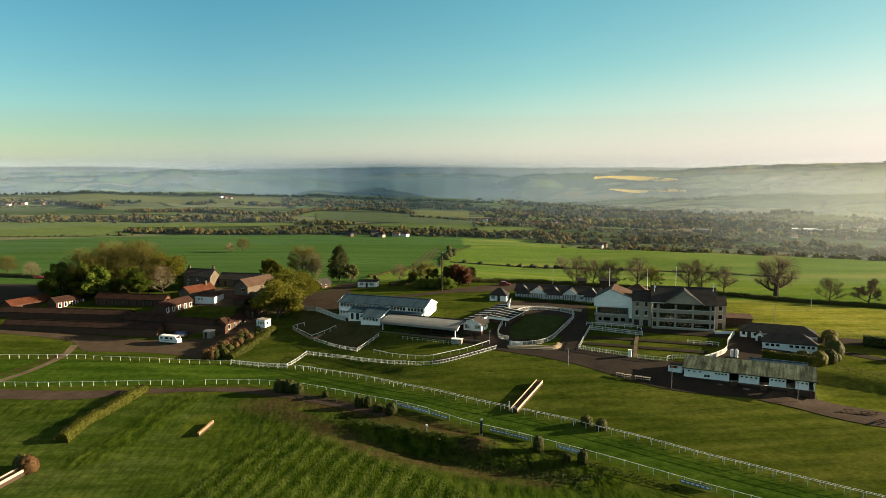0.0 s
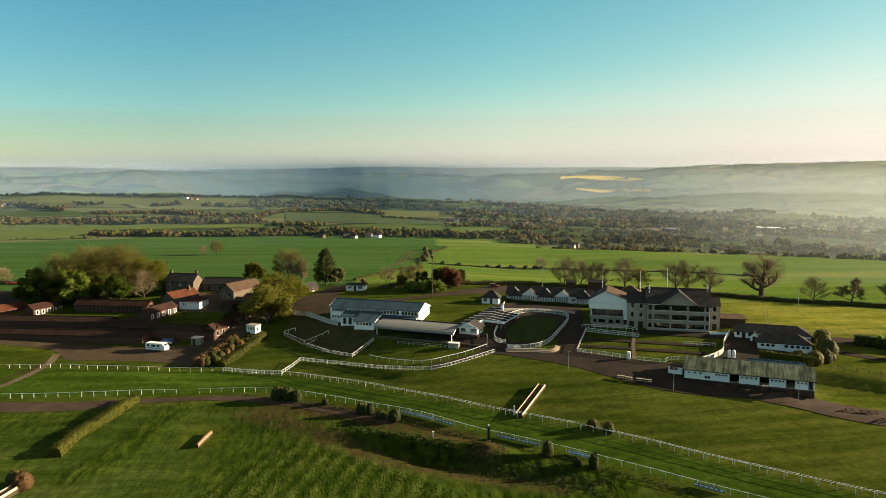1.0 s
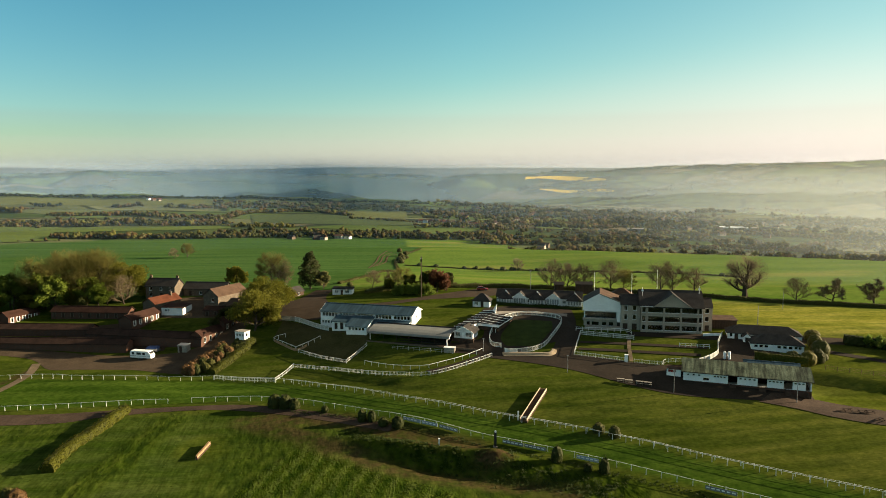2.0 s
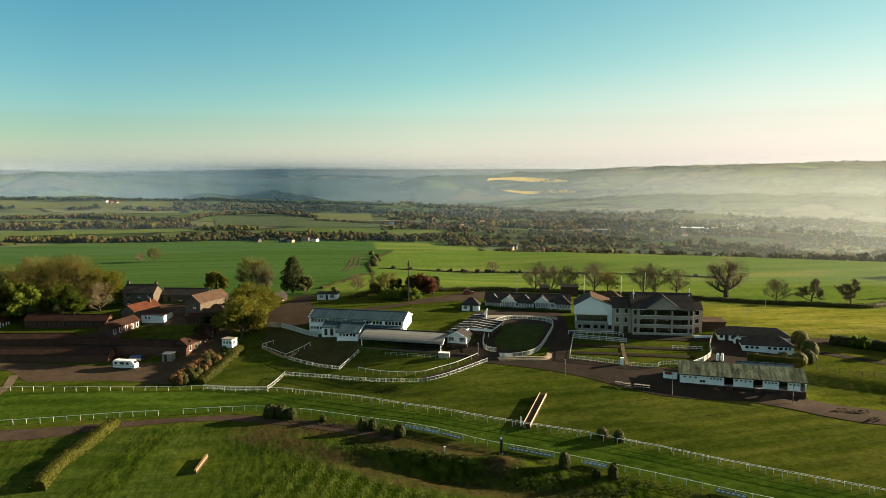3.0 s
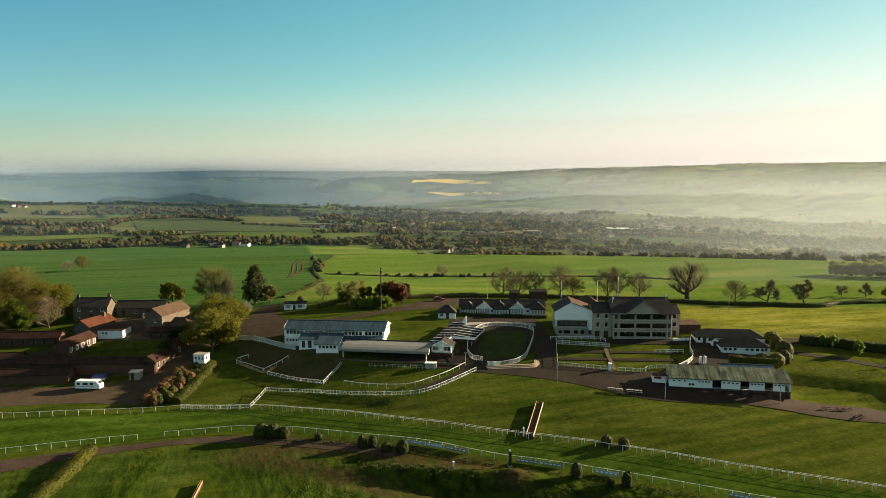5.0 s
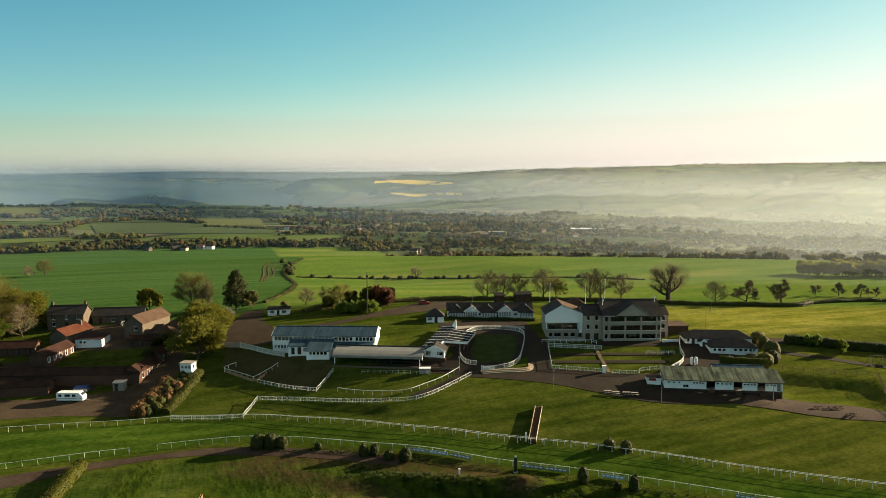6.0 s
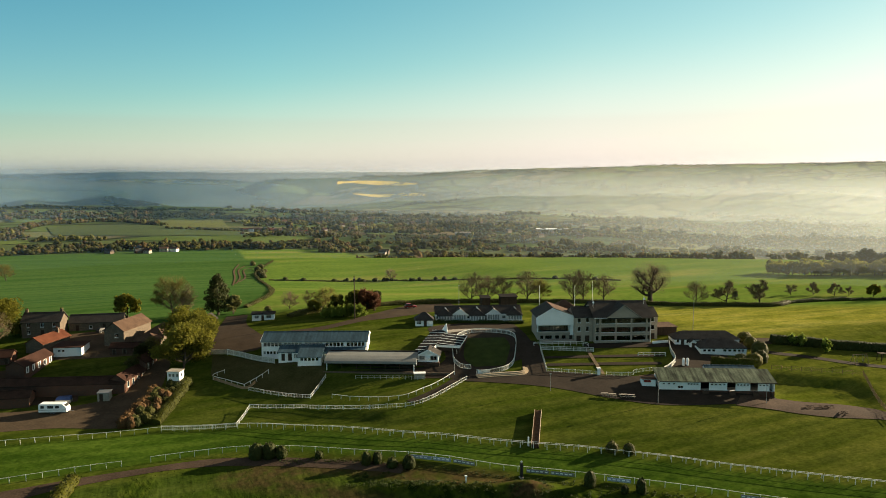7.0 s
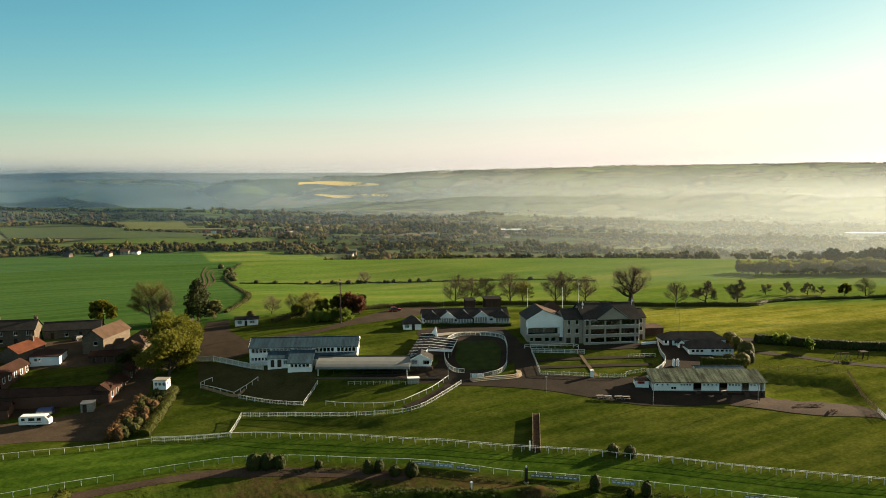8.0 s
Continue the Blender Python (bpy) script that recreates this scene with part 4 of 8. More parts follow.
def house(name, label, category, x, y, rot, w, d, h, rise, ridge="x", wall="render", roof="dark_roof", front=(), right=(), left=(), over=0.35, z=None, chimneys=(), gable=None, thick=0.16, group="", trim=None):
    """A house with its front along its own x. ridge: x, y, h (hipped), m (rising to the back), f (flat)."""
    c, s = math.cos(radians(rot)), math.sin(radians(rot))
    if z is None:
        z = max(gz(x, y), gz(x + w * c, y + w * s)) * 0.5 + 0.5 * (gz(x, y) + gz(x + w * c, y + w * s)) / 2
    t = thing(name, label, category, x, y, z, rot, group)
    wm = M[wall]
    back_h = h + rise if ridge == "m" else h
    part("wall", panel(w, h, front), wm, t)
    fill(t, front)
    turn_r = Matrix.Translation((w, 0.25, 0)) @ pose(0, 0, 0, 0, 0, 90)
    p = part("wall", panel(d - 0.5, h, right), wm, t)
    p.matrix_basis = turn_r
    fill(t, right, turn_r)
    turn_l = Matrix.Translation((0, d - 0.25, 0)) @ pose(0, 0, 0, 0, 0, -90)
    p = part("wall", panel(d - 0.5, h, left), wm, t)
    p.matrix_basis = turn_l
    fill(t, left, turn_l)
    p = part("wall", panel(w, back_h, ()), wm, t)
    p.matrix_basis = Matrix.Translation((0, d - 0.25, 0))
    part("floor", boxes((0.25, 0.25, -0.2, w - 0.25, d - 0.25, 0.0)), M["inside"], t)
    o, rm, k = over, M[roof], 0.03
    gm = M[gable] if gable else wm
    if ridge == "x":
        sl = rise / (d / 2)
        zb = h - sl * o + k
        part("roof", sheet([(-o, -o, zb), (w + o, -o, zb), (w + o, d / 2, h + rise + k), (-o, d / 2, h + rise + k)], thick), rm, t)
        part("roof", sheet([(w + o, d + o, zb), (-o, d + o, zb), (-o, d / 2, h + rise + k), (w + o, d / 2, h + rise + k)], thick), rm, t)
        for gx_ in (0.0, w - 0.25):
            part("gable", solid(bmesh.new(), [(gx_, 0.05, h + 0.003), (gx_, d - 0.05, h + 0.003), (gx_, d / 2, h + rise - thick)], (0.25, 0, 0)), gm, t)
        if trim:
            for gx_ in (-o - 0.04, w + o):
                for ya in (-o, d + o):
                    part("bargeboard", solid(bmesh.new(), [(gx_, ya, zb + 0.03), (gx_, d / 2, h + rise + k + 0.03), (gx_, d / 2, h + rise - 0.25), (gx_, ya, zb - 0.25)], (0.04, 0, 0)), M[trim], t)
        part("ridge_cap", boxes((-o, d / 2 - 0.14, h + rise + k - 0.02, w + o, d / 2 + 0.14, h + rise + k + 0.08)), rm, t)
    elif ridge == "y":
        sl = rise / (w / 2)
        zb = h - sl * o + k
        part("roof", sheet([(-o, -o, zb), (w / 2, -o, h + rise + k), (w / 2, d + o, h + rise + k), (-o, d + o, zb)], thick), rm, t)
        part("roof", sheet([(w / 2, -o, h + rise + k), (w + o, -o, zb), (w + o, d + o, zb), (w / 2, d + o, h + rise + k)], thick), rm, t)
        for gy_ in (0.0, d - 0.25):
            part("gable", solid(bmesh.new(), [(0.05, gy_, h + 0.003), (w - 0.05, gy_, h + 0.003), (w / 2, gy_, h + rise - thick)], (0, 0.25, 0)), gm, t)
        if trim:
            for xa in (-o, w + o):
                part("bargeboard", solid(bmesh.new(), [(xa, -o - 0.05, zb + 0.04), (w / 2, -o - 0.05, h + rise + k + 0.04), (w / 2, -o - 0.05, h + rise - 0.28), (xa, -o - 0.05, zb - 0.28)], (0, 0.045, 0)), M[trim], t)
    elif ridge == "h":
        sl = rise / (d / 2)
        zb, zr = h - sl * o + k, h + rise + k
        a, b_, c_, d_ = (-o, -o, zb), (w + o, -o, zb), (w + o, d + o, zb), (-o, d + o, zb)
        e, f = (d / 2, d / 2, zr), (w - d / 2, d / 2, zr)
        for ring in ((a, b_, f, e), (c_, d_, e, f), (b_, c_, f), (d_, a, e)):
            part("roof", sheet(ring, thick), rm, t)
    elif ridge == "m":
        sl = rise / d
        part("roof", sheet([(-o, -o, h - sl * o + k), (w + o, -o, h - sl * o + k), (w + o, d + o * 0.4, h + rise + sl * o * 0.4 + k), (-o, d + o * 0.4, h + rise + sl * o * 0.4 + k)], thick), rm, t)
        for gx_ in (0.0, w - 0.25):
            part("gable", solid(bmesh.new(), [(gx_, 0.05, h + 0.003), (gx_, d - 0.3, h + 0.003), (gx_, d - 0.3, h + rise * (1 - 0.3 / d) - thick)], (0.25, 0, 0)), gm, t)
    else:
        part("roof", boxes((-o, -o, h + 0.003, w + o, d + o, h + thick)), rm, t)
    for cx_, cy_, top, pots in chimneys:
        ch = part("chimney", boxes((cx_ - 0.4, cy_ - 0.3, h, cx_ + 0.4, cy_ + 0.3, top), (cx_ - 0.48, cy_ - 0.38, top, cx_ + 0.48, cy_ + 0.38, top + 0.12)), M["stone"], t)
        for i in range(pots):
            px_ = cx_ - 0.2 + 0.4 * i / max(1, pots - 1)
            part("chimney_pot", tube(bmesh.new(), (px_, cy_, top + 0.12), (px_, cy_, top + 0.6), 0.13, 0.1, 8), M["red_roof"], ch)
    return t


def row_of(x0, x1, n, z0, z1, w, kind="w"):
    """n windows of width w spread from x0 to x1."""
    gap = (x1 - x0 - n * w) / max(1, n - 1)
    return [(round(x0 + i * (w + gap), 3), z0, round(x0 + i * (w + gap) + w, 3), z1, kind) for i in range(n)]


# ---- the long white building with its lean-tos ----
U = [g for a in (0.55, 6.25, 12.1, 18.0, 23.9) for g in row_of(a, a + 5.1, 5, 3.45, 4.65, 0.92)] + row_of(0.45, 4.9, 5, 1.25, 2.15, 0.72)
house("clubhouse", "long white two-storey building with a blue-grey sheet roof", "building", -33.5, 228.6, -20, 29.6, 10, 5.0, 1.7, "x", "white", "slate", front=U, right=[(4.0, 3.2, 5.0, 4.2, "w")], over=0.3, z=0.7, trim="white")


def offset(x, y, rot, a, b):
    """The place a metres along and b metres behind a corner, in a frame turned by rot."""
    c, s = math.cos(radians(rot)), math.sin(radians(rot))
    return x + a * c - b * s, y + a * s + b * c


def lean(name, label, base, a, b, w, d, h, rise, front, wall="white", roof="slate", z=0.6, left=(), right=()):
    px_, py_ = offset(base[0], base[1], base[2], a, b)
    return house(name, label, "building", px_, py_, base[2], w, d, h, rise, "m", wall, roof, front=front, left=left, right=right, over=0.25, z=z)


CLUB = (-33.5, 228.6, -20)
lean("porch_block", "white lean-to with dark doors under a blue-grey roof", CLUB, 5.6, -4.3, 6.2, 4.25, 2.45, 1.1, [(0.8, 0, 1.8, 2.0, "d"), (2.6, 0, 3.7, 2.1, "d"), (4.2, 0.8, 5.2, 1.9, "w1")], z=1.2)
lean("office_block", "white lean-to office with a row of square windows", CLUB, 11.4, -7.2, 6.4, 7.15, 2.2, 1.9, row_of(0.7, 5.7, 5, 1.0, 1.9, 0.85), z=0.85)
lean("side_block", "low white lean-to with blue-grey roof behind the canopy", CLUB, 18.0, -3.2, 11.0, 3.15, 2.5, 0.9, row_of(0.6, 4.5, 3, 1.1, 2.0, 0.8), z=0.7)


# ---- the canopy over the viewing terrace ----
def canopy():
    x, y, rot, w, d = -18.6, 213.6, -23.6, 24.4, 6.4
    t = thing("terrace_canopy", "long open-fronted shelter with a pale grey felt roof", "shelter", x, y, -0.6, rot)
    bm = bmesh.new()
    prof = [(-0.3, 2.55), (0.1, 2.95), (1.2, 3.35), (3.0, 3.75), (d, 4.1)]
    for (a, za), (b, zb) in zip(prof, prof[1:]):
        solid(bm, [(-0.3, a, za), (w + 0.3, a, za), (w + 0.3, b, zb), (-0.3, b, zb)], (0, 0, -0.14))
    part("roof", bm, M["canopy"], t)
    part("wall", boxes((0, d - 0.2, -1, w, d, 3.9)), M["timber"], t, "dark boarded back wall")
    part("fascia", boxes((-0.3, -0.36, 2.35, w + 0.3, -0.31, 2.58)), M["canopy"], t)
    part("coping", boxes((-0.2, d + 0.01, 3.7, w + 0.2, d + 0.5, 4.3)), M["felt"], t, "black felted parapet")
    for i in range(7):
        px_ = 0.4 + (w - 0.8) * i / 6
        back_ = 0.1 if i in (0, 6) else 1.0
        part("post", boxes((px_ - 0.1, back_, -1.2, px_ + 0.1, back_ + 0.2, 2.9)), M["white"] if i in (0, 6) else M["timber"], t)
    for i in range(3):
        part("step", boxes((0.2, 1.2 + i * 1.5, -1.0, w - 0.2, 2.7 + i * 1.5 - 0.01, 0.6 + 0.45 * i)), M["tarmac"], t, "dark terrace step")
    part("bargeboard", solid(bmesh.new(), [(w + 0.31, -0.3, 2.4), (w + 0.31, 1.6, 3.5), (w + 0.31, 1.6, 3.15), (w + 0.31, -0.3, 2.1)], (0.06, 0, 0)), M["white"], t)
    part("floor", boxes((0, -0.69, -1.3, w, 1.19, 0.24)), M["tarmac"], t)
    part("front_wall", boxes((-0.4, -0.9, -1.0, w + 9.5, -0.7, 0.3)), M["stone"], t, "low pale wall along the lawn")


canopy()
sb = thing("judges_box", "small grey box with a white top beside the lawn", "kiosk", 2.3, 200.6, -0.8, -17)
part("body", boxes((0, 0, -0.8, 3.0, 1.6, 0.85)), M["concrete"], sb)
part("coping", boxes((-0.1, -0.1, 0.853, 3.1, 1.7, 0.95)), M["white"], sb)


# ---- chalet and the hall with striped roof ----
house("chalet", "small white chalet with a dark grey gabled roof", "hut", 6.0, 208.2, -25, 5.6, 5.0, 2.0, 1.5, "y", "white", "dark_roof", front=[(0.35, 0.5, 1.9, 1.7, "w1"), (2.2, 0, 3.1, 1.9, "dw"), (3.4, 0.5, 5.2, 1.7, "w1")], right=[(0.6, 0, 1.7, 1.9, "d"), (2.2, 0.6, 3.8, 1.8, "w1")], z=1.1, trim="white", over=0.55)
plinth = thing("deck", "dark timber deck that carries the chalet", "deck", 6.0, 208.2, 1.1, -25)
part("body", boxes((-0.4, -0.9, -1.8, 6.0, 5.2, -0.02)), M["timber"], plinth)
part("step", boxes((1.9, -1.5, -1.8, 3.4, -0.91, -0.35)), M["timber"], plinth)


def striped_hall():
    x, y, rot = 6.4, 210.6, -33
    t = thing("hall", "low white hall whose black roof has white stripes", "building", x, y, 1.3, rot)
    w1, w2, d, v0, d2 = 4.2, 6.6, 21.0, 7.2, 10.2
    part("wall", boxes((0, 0, -1.5, w1, 0.25, 2.3)), M["white"], t)
    part("wall", boxes((0, 0.25, -1.5, 0.25, d, 2.2)), M["white"], t)
    part("wall", boxes((w1 - 0.25, 0.25, -1.5, w1, d, 2.6)), M["white"], t)
    part("wall", boxes((w1 + w2 - 0.25, v0, -1.5, w1 + w2, v0 + d2, 2.3)), M["timber"], t)
    part("wall", boxes((w1 + 0.003, v0, -1.5, w1 + w2 - 0.253, v0 + 0.25, 2.3)), M["timber"], t)
    part("wall", boxes((0.25, d - 0.25, -1.5, w1 - 0.25, d, 2.3)), M["white"], t)
    a, b = (-0.3, 2.45), (w1 + 0.1, 2.75)
    part("roof", sheet([(a[0], -0.3, a[1]), (b[0], -0.3, b[1]), (b[0], d + 0.3, b[1] + 1.2), (a[0], d + 0.3, a[1] + 1.2)], 0.15), M["felt"], t)
    part("gable", solid(bmesh.new(), [(w1 - 1.9, d + 0.35, 3.3), (w1 + 0.8, d - 3.0, 3.3), (w1 + 0.8, d - 3.0, 3.9), (w1 - 0.2, d + 0.35, 5.9)], (0.12, 0.1, 0)), M["white"], t, "white boarded gable end")
    c_, e = (w1 + 0.12, 2.95), (w1 + w2 + 0.3, 2.45)
    part("roof", sheet([(c_[0], v0 - 0.3, c_[1]), (e[0], v0 - 0.3, e[1]), (e[0], v0 + d2, e[1] + 0.7), (c_[0], v0 + d2, c_[1] + 0.7)], 0.15), M["felt"], t)
    for i in range(8):
        v = 0.2 + i * (d - 0.6) / 7
        z = 1.2 * v / d + 0.02
        part("roof_stripe", solid(bmesh.new(), [(a[0], v - 0.075, a[1] + z), (b[0], v - 0.075, b[1] + z), (b[0], v + 0.075, b[1] + z + 0.02), (a[0], v + 0.075, a[1] + z + 0.02)], (0, 0, 0.06)), M["frame"], t, "white strip across the roof")
    for i in range(5):
        v = v0 + 0.2 + i * (d2 - 0.6) / 4
        z = 0.7 * (v - v0) / d2 + 0.02
        part("roof_stripe", solid(bmesh.new(), [(c_[0], v - 0.075, c_[1] + z), (e[0], v - 0.075, e[1] + z), (e[0], v + 0.075, e[1] + z + 0.02), (c_[0], v + 0.075, c_[1] + z + 0.02)], (0, 0, 0.06)), M["frame"], t, "white strip across the roof")
    part("fascia", boxes((w1 + 0.1, v0 - 0.42, 1.95, w1 + w2 + 0.3, v0 - 0.32, 2.6)), M["frame"], t)
    part("bargeboard", solid(bmesh.new(), [(e[0] + 0.01, v0 - 0.3, e[1] - 0.2), (e[0] + 0.01, v0 + d2, e[1] + 0.5), (e[0] + 0.01, v0 + d2, e[1] + 0.78), (e[0] + 0.01, v0 - 0.3, e[1] + 0.08)], (0.06, 0, 0)), M["frame"], t, "white eaves board")


striped_hall()


# ---- the row of weighing-room cottages ----
def cottages():
    x, y, rot, w, d = 24.4, 243.9, -17.6, 28.2, 7.0
    t = house("cottage_row", "row of low white cottages under a dark slate roof", "cottage", x, y, rot, w, d, 2.7, 1.9, "x", "render", "dark_roof", front=[(0.2, 0.9, 0.9, 1.8, "w"), (5.4, 0.0, 6.0, 2.0, "d"), (10.4, 0.9, 11.4, 1.8, "w"), (16.4, 0.0, 17.2, 2.0, "d"), (22.0, 0.9, 23.2, 1.8, "w")], z=4.1)
    for i, cx_ in enumerate((3.1, 7.9, 13.6, 19.0, 26.0)):
        gabled = i % 2 == 1
        bw, out, h, r = (4.3, 1.5, 2.8, 1.6) if gabled else (4.8, 1.9, 2.4, 1.9)
        m = Matrix.Translation((cx_ - bw / 2, -out, 0))
        holes = row_of(0.25, bw - 0.25, 5, 0.75, h - 0.35, 0.66)
        b = part("bay", panel(bw, h, holes, 0.2), M["render"], t, "white bay with a row of windows")
        b.matrix_basis = m
        for hole in holes:
            window(t, hole, m)
        for s in (-1, 1):
            part("bay_wall", boxes((cx_ + s * (bw / 2 - 0.1) - 0.1, -out + 0.2, -1.5, cx_ + s * (bw / 2 - 0.1) + 0.1, -0.003, h)), M["render"], t)
        e, zt = bw / 2 + 0.3, h + r + 0.05
        if gabled:
            part("bay_gable", solid(bmesh.new(), [(cx_ - bw / 2, -out, h + 0.003), (cx_ + bw / 2, -out, h + 0.003), (cx_, -out, h + r)], (0, 0.2, 0)), M["render"], t)
        front_y = -out - 0.35
        peak_y = front_y if gabled else 0.2
        for s in (-1, 1):
            part("bay_roof", sheet([(cx_ + s * e, front_y, h - 0.15), (cx_, peak_y, zt), (cx_, 2.9, zt), (cx_ + s * e, 0.5, h - 0.15)], 0.14), M["dark_roof"], t)
            if gabled:
                part("bargeboard", solid(bmesh.new(), [(cx_ + s * e, front_y - 0.07, h - 0.1), (cx_, front_y - 0.07, zt + 0.05), (cx_, front_y - 0.07, zt - 0.23), (cx_ + s * e, front_y - 0.07, h - 0.38)], (0, 0.06, 0)), M["white"], t)
        if not gabled:
            part("bay_roof", sheet([(cx_ - e, front_y, h - 0.15), (cx_ + e, front_y, h - 0.15), (cx_, peak_y, zt)], 0.14), M["dark_roof"], t)
            # added white wedge: sunlight on the bay roof's east slope, as a shape
            part("finial", solid(bmesh.new(), [(cx_ - 0.1, peak_y - 0.1, zt - 0.5), (cx_ + 1.1, peak_y - 0.1, zt - 0.9), (cx_ - 0.1, peak_y - 0.1, zt + 0.55)], (0, 0.12, 0)), M["white"], t, "white wedge standing in for a sunlit roof slope")


cottages()
house("pavilion", "small square white pavilion with a hipped slate roof", "hut", 15.4, 238.0, -17, 5.6, 4.6, 2.4, 1.9, "h", "render", "dark_roof", front=[(0.5, 0.8, 1.8, 1.9, "w2"), (2.6, 0, 3.6, 2.0, "d")], right=[(1.0, 0.8, 2.2, 1.9, "w1")], z=4.2)
for bx, by, bw in ((49.0, 262.0, 3.2), (57.5, 263.5, 6.0)):
    house("store", "dark green timber store behind the cottages", "shed", bx, by, -10, bw, 3.5, 3.4, 0.5, "m", "timber", "felt", z=gz(bx, by))


# ---- the white gabled stand ----
def gabled_stand():
    x, y, rot, w, d = 45.6, 213.2, -18, 11.8, 10.0
    t = thing("gabled_stand", "white gable-fronted stand with a glazed viewing balcony", "grandstand", x, y, 2.7, rot)
    low = [(0.9, 0.35, 1.8, 1.4, "w"), (2.4, 0.35, 4.4, 1.4, "w2"), (5.4, 0.35, 6.6, 1.4, "w"), (7.4, 0.35, 8.6, 1.4, "w"), (9.7, -0.3, 11.3, 1.6, "d")]
    part("wall", panel(w, 2.05, low), M["cream"], t)
    fill(t, low)
    top = [(0.4, 2.5, 4.9, 4.3, "w3"), (5.0, 2.5, 9.4, 4.3, "w3")]
    mu = Matrix.Translation((0, 0.55, 0))
    p = part("wall", panel(w, 4.85, top, 0.25, 2.056), M["render"], t)
    p.matrix_basis = mu
    fill(t, top, mu)
    for o in t.children:
        if o.name.startswith("window"):
            o.data.materials[0] = M["black"]
    part("balcony", boxes((-0.3, -1.0, 2.053, w, 0.54, 2.25)), M["concrete"], t)
    part("balcony_front", boxes((-0.3, -1.05, 2.25, 9.6, -0.95, 2.75)), M["cream"], t)
    part("pilaster", boxes((9.7, -1.06, 1.7, w + 0.05, -0.3, 4.85)), M["white"], t)
    part("fascia", boxes((-0.35, -1.2, 4.853, w + 0.3, 0.5, 6.7)), M["white"], t, "pale painted front above the balcony")
    part("gable", solid(bmesh.new(), [(-0.3, -1.1, 6.71), (w + 0.2, -1.1, 6.71), (w + 0.2, -1.1, 7.25), (w / 2 - 1.4, -1.1, 9.85), (-0.3, -1.1, 7.25)], (0, 0.4, 0)), M["white"], t, "pale painted gable")
    part("moulding", boxes((-0.45, -1.28, 6.6, w + 0.4, -1.21, 6.85)), M["white"], t)
    for side in ((0, 0.8, 0.25, d), (w - 0.25, 0.8, w, d)):
        part("wall", boxes((side[0], side[1], -1.5, side[2], side[3], 6.9)), M["cream"], t)
    part("wall", boxes((0.25, d - 0.25, -1.5, w - 0.25, d, 6.9)), M["render"], t)
    for s in (-1, 1):
        e = w / 2 + s * (w / 2 + 0.5)
        # sunlight put into the colour: lit east slope brown, shaded west slope dark
        part("roof", sheet([(e, -1.25, 7.2), (w / 2 - 1.4, -1.25, 10.1), (w / 2 - 1.4, d + 0.3, 10.1), (e, d + 0.3, 7.2)], 0.16), M["brown_roof" if s > 0 else "dark_roof"], t)
        part("bargeboard", solid(bmesh.new(), [(e, -1.32, 7.25), (w / 2 - 1.4, -1.32, 10.15), (w / 2 - 1.4, -1.32, 9.85), (e, -1.32, 6.95)], (0, 0.06, 0)), M["concrete"] if s > 0 else M["white"], t)
    for i in range(3):
        part("step", boxes((0.4, -1.3 - 0.9 * (i + 1), -1.5, w - 0.6, -1.3 - 0.9 * i - 0.01, 0.55 - 0.25 * i)), M["concrete"], t, "concrete standing step")


gabled_stand()
bx, by = offset(45.6, 213.2, -18, 6.6, 10.6)
house("rear_block", "block with a brown tiled hipped roof", "building", bx, by, -18, 9.0, 8.0, 6.6, 2.8, "h", "cream", "brown_roof", z=2.9)


